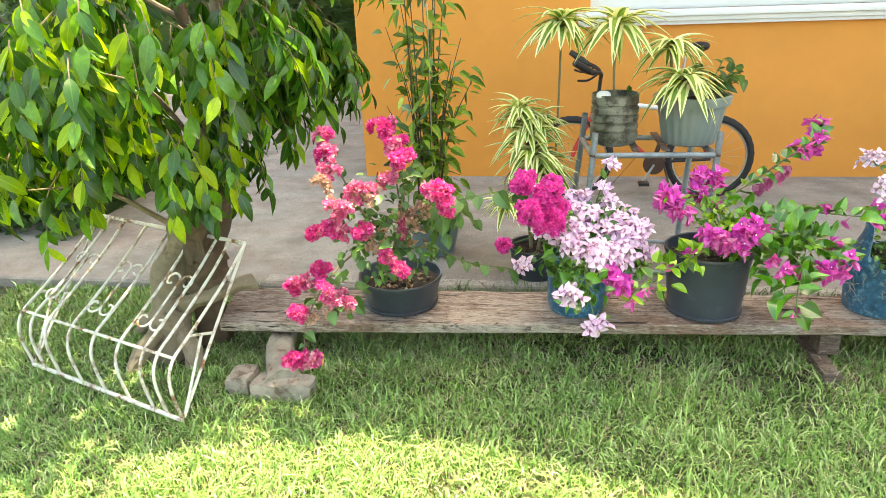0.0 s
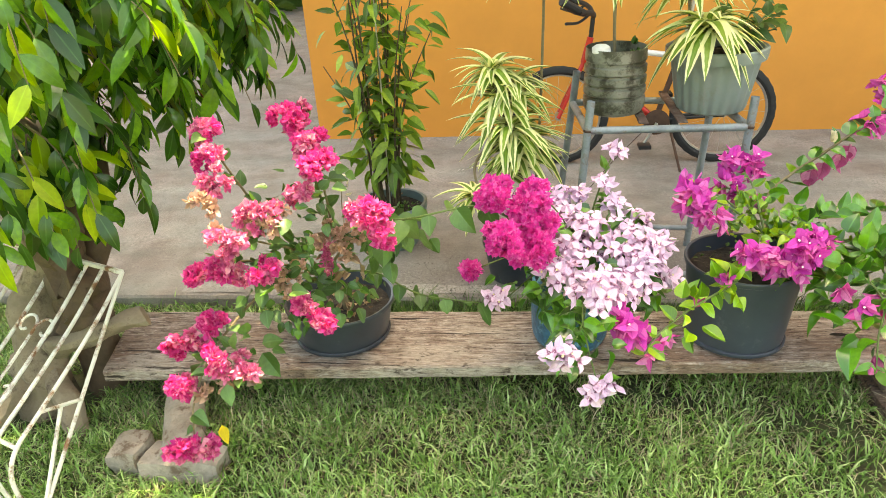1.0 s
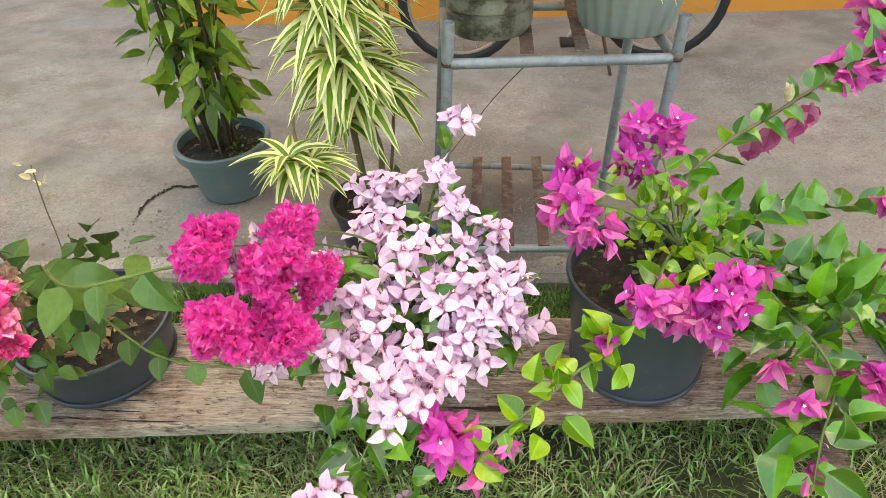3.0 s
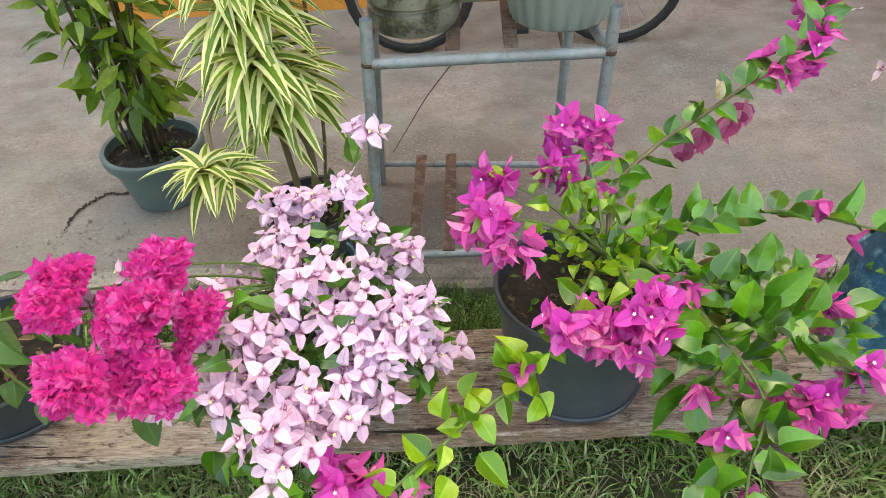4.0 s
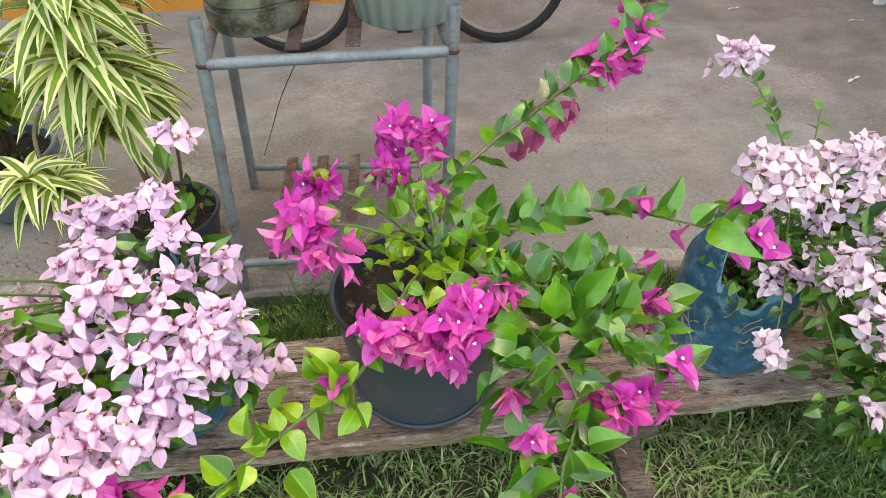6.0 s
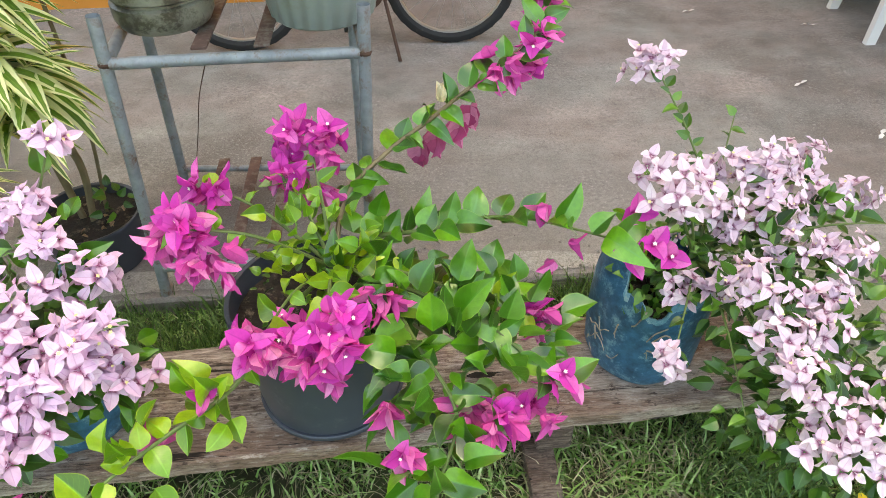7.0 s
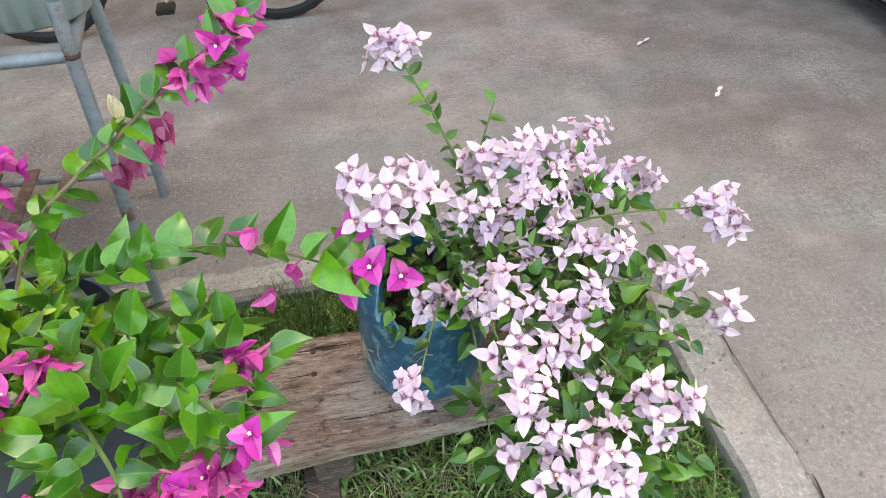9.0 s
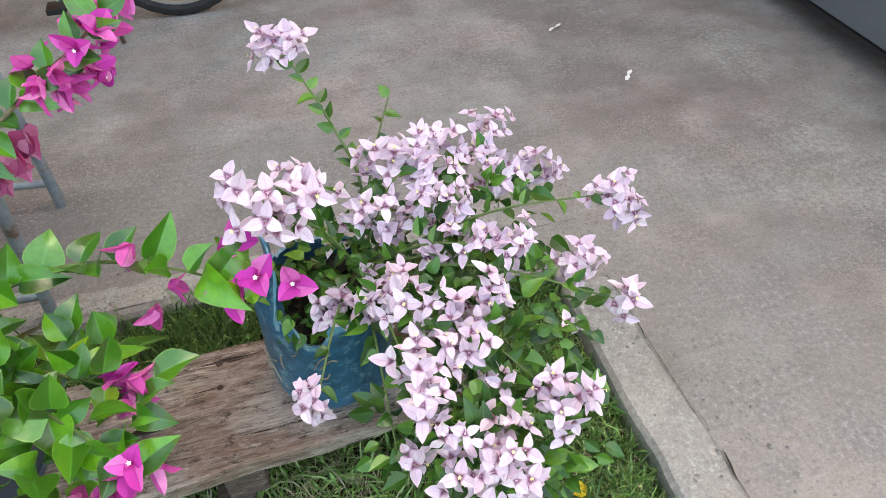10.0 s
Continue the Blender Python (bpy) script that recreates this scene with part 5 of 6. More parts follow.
for q in range(8):
    piece("seed_pod", RND.choice(LEAF["cream"]), red, aim((-0.915 + RND.uniform(-0.03, 0.03), 2.60 + RND.uniform(-0.03, 0.03), 0.78 + 0.012 * q), ball() + Vector((0, 0, 0.4)), ball()) @ Matrix.Scale(0.6, 4), "pale dry seed pod")
piece("leaf", LEAF["pale"][0], red, aim((-1.10, 2.10, 0.44), (0.5, -0.3, -0.5), (0, -1, 0.5)) @ Matrix.Scale(1.5, 4))
piece("leaf", LEAF["yellow"][0], red, aim((-1.25, 2.02, 0.21), (0.3, -0.4, -0.6), (0, -1, 0.3)), "yellow leaf")

# pale pink bougainvillea with one crimson clump in a cut blue container
P2 = (-0.10, 2.655, PZ)
pink = thing("potted_bougainvillea", P2, "pale pink bougainvillea with a crimson clump in a cut blue container", "potted plant", "bougainvilleas on the plank")
part("pot", jug(P2, 0.142, 0.44, 0.31, 0.45, 3.4), [M["blue_paint"], M["blue_torn"]], pink, "blue container with a ragged cut rim")
part("soil", soil_shape(P2, 0.133, 0.25, 2), M["soil"], pink)
T2 = Vector((-0.08, 2.66, PZ + 0.24))
part("trunk", Shape().tube([T2, T2 + Vector((0.01, -0.02, 0.12))], [0.016, 0.012], 8), M["stem"], pink)
K2 = T2 + Vector((0.01, -0.02, 0.12))
for tip in ((0.04, 2.76, 0.86), (-0.16, 2.73, 0.68), (0.11, 2.56, 0.66), (0.16, 2.42, 0.66), (-0.13, 2.58, 0.68), (-0.04, 2.42, 0.67), (-0.12, 2.26, 0.64), (0.0, 2.24, 0.6), (0.14, 2.41, 0.52), (-0.34, 2.34, 0.50), (-0.26, 2.2, 0.86)):
    tip = Vector(tip)
    branch(pink, [K2, K2.lerp(tip, 0.5) + Vector((0, 0, 0.03)), tip], 0.005, 0.002, "boug", 0.06, 0.75, "green_stem", 0.3)
for a in ((-0.16, 1.98, 0.52), (-0.05, 2.05, 0.36)):
    branch(pink, [K2, (-0.08, 2.30, 0.60), (-0.10, 2.12, 0.56), a], 0.004, 0.002, "boug", 0.05, 0.9, "green_stem", 0.35)
PINKS = [((0.045, 2.755, 0.875), 0.034, 5), ((0.01, 2.67, 0.785), 0.042, 7), ((0.03, 2.60, 0.74), 0.045, 8), ((-0.165, 2.73, 0.705), 0.055, 11), ((-0.08, 2.70, 0.72), 0.05, 8), ((0.115, 2.555, 0.68), 0.055, 11), ((0.15, 2.42, 0.67), 0.05, 10),
                ((-0.145, 2.59, 0.69), 0.06, 10), ((-0.05, 2.45, 0.69), 0.08, 20), ((0.06, 2.38, 0.67), 0.08, 18), ((-0.14, 2.36, 0.68), 0.075, 16), ((0.13, 2.42, 0.58), 0.06, 11), ((0.20, 2.44, 0.53), 0.035, 3)]
PINKS += [((-0.12, 2.25, 0.66), 0.075, 16), ((-0.01, 2.23, 0.615), 0.075, 15), ((-0.065, 2.13, 0.645), 0.06, 11), ((0.06, 2.28, 0.60), 0.06, 9), ((-0.16, 2.0, 0.52), 0.042, 9), ((-0.05, 2.05, 0.375), 0.042, 9), ((-0.36, 2.33, 0.515), 0.04, 6), ((-0.26, 2.44, 0.66), 0.06, 9), ((-0.30, 2.42, 0.69), 0.03, 3)]
PINKS += [((0.03, 2.51, 0.69), 0.04, 4), ((0.11, 2.33, 0.66), 0.06, 9), ((-0.08, 2.50, 0.71), 0.05, 6), ((-0.19, 2.24, 0.68), 0.045, 5), ((-0.22, 2.52, 0.66), 0.04, 4)]
for c, r, n in PINKS:
    bloom(pink, "pink", c, r * (0.86 if c[1] > 2.5 else 1.0), n * (0.8 if c[1] > 2.5 else 1.0), size=1.05)
blanket(pink, "pink", [p for p in PINKS if p[0][1] < 2.47], 0.125, 2, 0.045)
for c, r, n in (((-0.357, 2.219, 0.929), 0.050, 20), ((-0.241, 2.315, 0.894), 0.038, 12), ((-0.263, 2.22, 0.869), 0.058, 26), ((-0.211, 2.287, 0.795), 0.050, 20), ((-0.328, 2.13, 0.832), 0.054, 22), ((-0.252, 2.177, 0.774), 0.062, 28), ((-0.448, 2.39, 0.585), 0.036, 7)):
    branch(pink, [K2, K2.lerp(Vector(c), 0.5) + Vector((0, 0, 0.04)), c], 0.0035, 0.0018, "boug", 0)
    bloom(pink, "hot", c, r * 0.93, n + 3, flat=0.95, size=0.94)
bloom(pink, "pink", (-0.285, 2.31, 0.885), 0.02, 2)
bloom(pink, "pink", (-0.325, 2.25, 0.885), 0.015, 1)
leaves_at(pink, "small", (-0.02, 2.44, 0.58), 0.19, 130, 1.1)
leaves_at(pink, "boug", (-0.12, 2.34, 0.55), 0.17, 50, 0.8)
leaves_at(pink, "boug", (-0.22, 2.32, 0.60), 0.15, 36, 0.8)
leaves_at(pink, "boug", (0.0, 2.66, 0.64), 0.11, 26, 0.7)
leaves_at(pink, "boug", (-0.10, 2.06, 0.52), 0.09, 16, 0.8)
leaves_at(pink, "boug", (0.10, 2.50, 0.46), 0.10, 34, 0.75)
leaves_at(pink, "boug", (-0.12, 2.46, 0.40), 0.12, 44, 0.85)

# magenta bougainvillea in a large dark tub
P3 = (0.52, 2.685, PZ)
mag = thing("potted_bougainvillea", P3, "magenta bougainvillea with long arching stems in a dark grey tub", "potted plant", "bougainvilleas on the plank")
part("pot", pot_shape(P3, 0.172, 0.203, 0.325, 0.005, 0.02), M["tub_plastic"], mag)
part("saucer", saucer_shape(P3, 0.181), M["tub_plastic"], mag)
part("soil", soil_shape(P3, 0.192, 0.265, 3), M["soil"], mag)
leaves_at(mag, "small", (0.46, 2.70, 0.46), 0.10, 26, 0.5)
T3 = Vector((0.56, 2.69, PZ + 0.28))
K3 = T3 + Vector((0.01, -0.03, 0.14))
part("trunk", Shape().tube(smooth_path([T3, T3 + Vector((-0.01, -0.01, 0.07)), K3], 4), [0.016, 0.016, 0.015, 0.015, 0.014, 0.013, 0.012, 0.012, 0.011], 8), M["stem"], mag)
branch(mag, [K3, (0.60, 2.80, 0.66), (0.70, 2.87, 0.73), (0.80, 2.885, 0.80), (0.88, 2.89, 0.865), (0.95, 2.90, 0.915), (1.03, 2.95, 0.955), (1.08, 3.05, 0.99)], 0.0065, 0.0026, "boug", 0.011, 0.92, "stem", 0.14, thin=0.9)
branch(mag, [K3, (0.66, 2.70, 0.62), (0.78, 2.68, 0.65), (0.90, 2.70, 0.66), (1.0, 2.69, 0.655), (1.09, 2.64, 0.66), (1.17, 2.58, 0.67)], 0.006, 0.002, "boug", 0.026, 1.15, "green_stem", 0.15, -0.75)
branch(mag, [K3, (0.66, 2.56, 0.62), (0.74, 2.40, 0.60), (0.80, 2.28, 0.55), (0.76, 2.18, 0.48), (0.75, 2.13, 0.40)], 0.006, 0.002, "boug", 0.030, 1.1, "green_stem", 0.2)
branch(mag, [K3, (0.72, 2.56, 0.60), (0.86, 2.46, 0.60), (0.97, 2.36, 0.56), (1.01, 2.32, 0.55)], 0.006, 0.002, "boug", 0.030, 1.1, "green_stem", 0.2)
branch(mag, [K3, (0.48, 2.50, 0.60), (0.40, 2.36, 0.57), (0.29, 2.28, 0.545), (0.22, 2.21, 0.545), (0.12, 2.14, 0.50), (0.08, 2.10, 0.46)], 0.006, 0.002, "young", 0.024, 0.88, "green_stem", 0.3)
for tip in ((0.31, 2.60, 0.75), (0.33, 2.76, 0.73), (0.53, 2.87, 0.75), (0.46, 2.84, 0.70), (0.46, 2.42, 0.64), (0.58, 2.40, 0.66), (0.67, 2.50, 0.64), (0.85, 2.52, 0.6), (0.98, 2.48, 0.57)):
    tip = Vector(tip)
    branch(mag, [K3, K3.lerp(tip, 0.55) + Vector((0, 0, 0.03)), tip], 0.005, 0.002, "young", 0.035, 0.8, "green_stem", 0.25)
for c, r, n, k in (((0.31, 2.60, 0.765), 0.05, 8, "magenta"), ((0.35, 2.55, 0.715), 0.05, 7, "rose"), ((0.28, 2.57, 0.74), 0.035, 4, "rose"), ((0.32, 2.76, 0.745), 0.035, 5, "magenta"), ((0.50, 2.89, 0.775), 0.045, 6, "magenta"), ((0.57, 2.88, 0.765), 0.045, 6, "magenta"),
                   ((0.46, 2.84, 0.705), 0.04, 5, "magenta"), ((0.535, 2.81, 0.685), 0.04, 5, "rose"), ((0.45, 2.395, 0.645), 0.05, 9, "magenta"), ((0.50, 2.42, 0.61), 0.05, 8, "magenta"), ((0.59, 2.385, 0.68), 0.06, 11, "magenta"), ((0.565, 2.37, 0.62), 0.055, 9, "rose"),
                   ((0.68, 2.485, 0.645), 0.035, 4, "rose")):
    bloom(mag, k, c, r, n)
for c, r, n, k in (((0.36, 2.335, 0.585), 0.01, 2, "magenta"), ((0.285, 2.28, 0.55), 0.01, 1, "magenta"), ((0.15, 2.17, 0.51), 0.02, 2, "rose"), ((0.01, 2.14, 0.545), 0.05, 9, "magenta"), ((0.06, 2.15, 0.50), 0.04, 4, "magenta"), ((0.11, 2.10, 0.46), 0.012, 2, "rose"),
                   ((0.68, 2.30, 0.575), 0.015, 3, "magenta"), ((0.705, 2.195, 0.575), 0.015, 3, "magenta"), ((0.82, 2.295, 0.535), 0.04, 4, "rose"), ((0.87, 2.26, 0.55), 0.035, 4, "magenta"), ((0.94, 2.30, 0.52), 0.045, 5, "rose"), ((1.0, 2.335, 0.565), 0.03, 3, "magenta"),
                   ((0.985, 2.475, 0.575), 0.025, 4, "rose"), ((0.75, 2.16, 0.42), 0.02, 2, "rose"), ((1.04, 2.615, 0.60), 0.008, 1, "rose"), ((1.07, 2.64, 0.63), 0.01, 1, "rose"),
                   ((1.03, 2.69, 0.695), 0.015, 1, "rose"), ((1.03, 2.95, 0.945), 0.05, 6, "magenta"), ((1.08, 3.06, 0.985), 0.05, 6, "magenta"), ((1.07, 3.12, 1.0), 0.03, 3, "magenta"), ((0.95, 2.90, 0.905), 0.035, 4, "rose"), ((1.02, 2.92, 0.90), 0.03, 3, "magenta")):
    bloom(mag, k, c, r, n)
for p in ((0.81, 2.885, 0.765), (0.885, 2.88, 0.83), (0.86, 2.87, 0.80), (0.775, 2.89, 0.735)):
    for k in range(3):
        d = Vector((0.15 * math.cos(k * 2.1), 0.15 * math.sin(k * 2.1), -1)).normalized()
        piece("bract", RND.choice(LEAF["bud"]), mag, aim(p, d + ball() * 0.1, (math.cos(k * 2.1), math.sin(k * 2.1), 0)) @ Matrix.Scale(1.45, 4))
for k in range(6):
    d = Vector((0.5 * math.cos(k * 1.05), 0.5 * math.sin(k * 1.05), 0.8)).normalized()
    piece("bract", RND.choice(LEAF["cream"]), mag, aim((0.82, 2.865, 0.85), d, (-math.cos(k * 1.05), -math.sin(k * 1.05), 0)) @ Matrix.Scale(1.1, 4), "cream withered bract")
leaves_at(mag, "boug", (0.80, 2.43, 0.55), 0.18, 74, 1.1, droop=0.35)
leaves_at(mag, "boug", (0.92, 2.50, 0.55), 0.12, 30, 1.05, droop=0.35)
leaves_at(mag, "boug", (0.70, 2.56, 0.54), 0.14, 32, 1.0, droop=0.35)
leaves_at(mag, "young", (0.54, 2.66, 0.62), 0.13, 70, 0.58, droop=0.6)
leaves_at(mag, "boug", (0.60, 2.60, 0.56), 0.13, 26, 0.85, droop=0.35)
leaves_at(mag, "boug", (0.68, 2.66, 0.60), 0.12, 20, 0.95, droop=0.35)
leaves_at(mag, "boug", (0.76, 2.20, 0.47), 0.10, 13, 1.1, droop=0.35)
leaves_at(mag, "young", (0.24, 2.22, 0.53), 0.08, 10, 0.95, droop=0.35)
leaves_at(mag, "young", (0.38, 2.36, 0.56), 0.07, 10, 1.0, droop=0.35)
for p in ((1.176, 2.565, 0.646), (1.228, 2.575, 0.663), (1.281, 2.6, 0.602), (1.205, 2.64, 0.696)):
    f = Vector((RND.uniform(-0.3, 0.2), -0.65, 0.75))
    piece("flower", FLOWER["magenta"][2 * RND.randrange(5)], mag, aim(p, f.orthogonal(), f) @ Matrix.Rotation(RND.uniform(0, 6.28), 4, "Z") @ Matrix.Scale(1.2, 4))
leaves_at(mag, "young", (1.20, 2.60, 0.665), 0.05, 9, 0.55)
piece("leaf", LEAF["dry"][0], mag, aim((0.84, 2.44, 0.63), (1, 0.2, 0.1), (0, -0.3, 1)) @ Matrix.Scale(1.3, 4), "dry leaf")

# pale pink bougainvillea in a cut blue container
P4 = (1.335, 2.742, PZ)
blue = thing("potted_bougainvillea", P4, "pale pink bougainvillea in a ragged cut blue container", "potted plant", "bougainvilleas on the plank")


part("pot", jug(P4, 0.143), [M["blue_paint"], M["blue_torn"]], blue, "blue container with a ragged cut rim")
part("soil", soil_shape(P4, 0.139, 0.235, 4), M["soil"], blue)
for k in range(16):
    a, z = RND.uniform(3.2, 5.0), RND.uniform(0.06, 0.22)
    da, dz = RND.uniform(-0.35, 0.35), RND.uniform(-0.07, 0.07)
    pts = [(P4[0] + 0.1505 * math.cos(a + da * u), P4[1] + 0.1505 * math.sin(a + da * u), PZ + z + dz * u + 0.008 * math.sin(u * 5 + k)) for u in (0, 0.33, 0.66, 1)]
    part("root_strand", Shape().tube(smooth_path(pts, 3), 0.0009 + 0.0012 * RND.random(), 4), M["log"], blue, "dry root strand")
K4 = Vector((1.42, 2.74, 0.46))
part("trunk", Shape().tube([(1.40, 2.76, PZ + 0.2), K4], [0.016, 0.012], 8), M["stem"], blue)
branch(blue, [K4, (1.46, 2.86, 0.58), (1.42, 2.95, 0.70), (1.37, 3.03, 0.79)], 0.004, 0.002, "small", 0.012, 0.85, "green_stem", 0.25)
for tip in ((1.22, 2.66, 0.78), (1.28, 2.63, 0.73), (1.58, 2.86, 0.64), (1.82, 3.02, 0.52), (1.88, 2.88, 0.50), (1.99, 2.74, 0.53), (1.72, 2.64, 0.52), (1.87, 2.61, 0.46), (1.89, 2.47, 0.50), (1.50, 2.46, 0.52), (1.28, 2.46, 0.43), (1.45, 2.33, 0.50), (1.60, 2.40, 0.44), (1.70, 2.33, 0.45), (1.58, 2.28, 0.43), (1.40, 2.34, 0.39), (1.56, 3.0, 0.70)):
    tip = Vector(tip)
    branch(blue, [K4, K4.lerp(tip, 0.5) + Vector((0, 0, 0.05)), tip], 0.004, 0.0015, "small", 0.035, 0.85, "green_stem", 0.25)
PALES = [((1.34, 3.06, 0.815), 0.05, 9), ((1.38, 3.06, 0.83), 0.03, 3), ((1.225, 2.66, 0.80), 0.03, 3), ((1.275, 2.62, 0.755), 0.05, 10), ((1.32, 2.70, 0.76), 0.045, 6), ((1.46, 2.77, 0.61), 0.05, 6), ((1.57, 2.87, 0.655), 0.045, 7), ((1.50, 2.84, 0.66), 0.04, 5), ((1.82, 3.02, 0.545), 0.055, 10), ((1.77, 2.94, 0.55), 0.05, 8),
                ((1.885, 2.885, 0.52), 0.05, 9), ((1.75, 2.85, 0.55), 0.05, 9), ((2.0, 2.735, 0.545), 0.05, 8), ((2.03, 2.68, 0.53), 0.04, 5)]
PALES += [((1.73, 2.63, 0.54), 0.055, 11), ((1.88, 2.61, 0.475), 0.05, 9), ((1.90, 2.46, 0.51), 0.03, 4), ((1.54, 2.46, 0.53), 0.06, 12), ((1.48, 2.55, 0.57), 0.05, 9), ((1.36, 2.63, 0.50), 0.03, 4), ((1.47, 2.41, 0.525), 0.05, 9), ((1.28, 2.455, 0.442), 0.034, 8), ((1.455, 2.31, 0.53), 0.05, 8), ((1.61, 2.39, 0.45), 0.03, 2),
                ((1.71, 2.31, 0.475), 0.055, 11), ((1.59, 2.26, 0.45), 0.06, 12), ((1.41, 2.32, 0.40), 0.03, 3), ((1.62, 2.53, 0.53), 0.05, 8), ((1.49, 2.24, 0.43), 0.04, 5), ((1.60, 2.75, 0.60), 0.05, 7), ((1.602, 2.80, 0.645), 0.04, 6), ((1.613, 2.69, 0.54), 0.045, 6), ((1.50, 2.77, 0.545), 0.035, 4), ((1.42, 2.585, 0.52), 0.04, 5), ((1.345, 2.63, 0.475), 0.025, 3), ((1.66, 2.95, 0.60), 0.045, 6), ((1.60, 2.20, 0.40), 0.04, 5)]
for c, r, n in PALES:
    bloom(blue, "pale", c, r * 1.15, n, size=0.97)
blanket(blue, "pale", PALES, 0.13, 1, 0.045)
for i in range(18):
    c = (RND.uniform(1.36, 1.86), RND.uniform(2.42, 2.92), 0)
    bloom(blue, "pale", (c[0], c[1], 0.53 - 0.15 * abs(c[0] - 1.5) - 0.20 * max(0, 2.55 - c[1])), 0.012, 1, size=0.9)
leaves_at(blue, "small", (1.52, 2.66, 0.46), 0.18, 150, 0.95)
leaves_at(blue, "small", (1.66, 2.52, 0.42), 0.20, 170, 1.0)
leaves_at(blue, "small", (1.50, 2.38, 0.38), 0.15, 90, 0.95)
leaves_at(blue, "small", (1.74, 2.82, 0.47), 0.16, 100, 0.95)
leaves_at(blue, "small", (1.37, 2.77, 0.46), 0.115, 120, 0.9)
leaves_at(blue, "small", (1.28, 2.70, 0.43), 0.075, 70, 0.8)
leaves_at(blue, "small", (1.33, 2.65, 0.41), 0.05, 34, 0.7)
leaves_at(blue, "small", (1.45, 2.85, 0.50), 0.13, 50, 0.9)
leaves_at(blue, "small", (1.68, 2.34, 0.30), 0.18, 110, 1.0)
leaves_at(blue, "small", (1.58, 2.33, 0.37), 0.15, 110, 1.0)
leaves_at(blue, "small", (1.62, 2.50, 0.42), 0.12, 60, 1.0)

# ---- plants on the concrete and the rack ----


def rosette(parent, c, n, size=1.0, up=0.62):
    """A tuft of arching striped leaves."""
    c = Vector(c)
    n = int(n * 0.8)
    for i in range(n):
        a = i * 2.39996 + RND.uniform(-0.2, 0.2)
        e = up + 0.9 * (1 - i / n) * RND.uniform(0.5, 1.0) - 0.45
        d = Vector((math.cos(a) * math.cos(e), math.sin(a) * math.cos(e), math.sin(e)))
        piece("leaf", RND.choice(LEAF["strap"]), parent, aim(c + Vector((0, 0, 0.04 * (1 - i / n) - 0.02)) + d * 0.008, d, Vector((0, 0, 1)) + ball() * 0.15) @ Matrix.Scale(size * RND.uniform(0.75, 1.1), 4))


P5 = (-0.31, 3.42, 0.002)
drac = thing("potted_dracaena", P5, "striped cream and green dracaena in a black pot", "potted plant")
part("pot", pot_shape(P5, 0.135, 0.165, 0.20, 0.006, 0.02), M["black_plastic"], drac)
part("soil", soil_shape(P5, 0.155, 0.165, 5), M["soil"], drac)
litter(drac, P5, 0.14, 0.165, 10)
for pts, crowns in (((( -0.30, 3.42, 0.16), (-0.27, 3.42, 0.40), (-0.32, 3.38, 0.62), (-0.34, 3.36, 0.76)), (((-0.34, 3.30, 0.78), 46, 1.1), ((-0.31, 3.32, 0.66), 40, 1.0), ((-0.27, 3.33, 0.72), 34, 1.0), ((-0.36, 3.33, 0.57), 26, 0.85))),
                    (((-0.34, 3.44, 0.16), (-0.36, 3.44, 0.45), (-0.37, 3.42, 0.80), (-0.37, 3.40, 0.94)), (((-0.37, 3.34, 0.90), 44, 1.1), ((-0.41, 3.36, 1.02), 44, 0.95), ((-0.31, 3.37, 0.97), 34, 0.9))),
                    (((-0.27, 3.46, 0.16), (-0.22, 3.46, 0.5), (-0.20, 3.44, 0.95), (-0.19, 3.42, 1.46)), (((-0.19, 3.40, 1.48), 50, 1.25),)),
                    (((-0.33, 3.38, 0.66), (-0.43, 3.29, 0.71), (-0.49, 3.21, 0.65), (-0.46, 3.11, 0.55)), (((-0.485, 3.08, 0.555), 38, 0.74), ((-0.42, 3.09, 0.54), 24, 0.70)))):
    thin = pts[-1][2] > 1.3 or pts[-1][2] < 0.6
    st = part("trunk", Shape().tube(smooth_path(pts, 6), 0.006 if thin else 0.012, 8), M["stem"], drac)
    for c, n, sz in crowns:
        rosette(st, c, n, sz)
leaves_at(drac, "small", (-0.20, 3.42, 0.24), 0.07, 12, 1.0)

P6 = (-1.0, 3.79, 0.002)
cane = thing("potted_cane_plant", P6, "tall leafy cane plant in a green-grey plastic pot", "potted plant")
part("pot", pot_shape(P6, 0.135, 0.185, 0.25, 0.014, 0.045), M["green_plastic"], cane)
part("soil", soil_shape(P6, 0.178, 0.205, 6), M["soil"], cane)
litter(cane, P6, 0.16, 0.205, 8)
leaves_at(cane, "small", (-0.90, 3.76, 0.225), 0.08, 60, 0.42, flat=0.3)
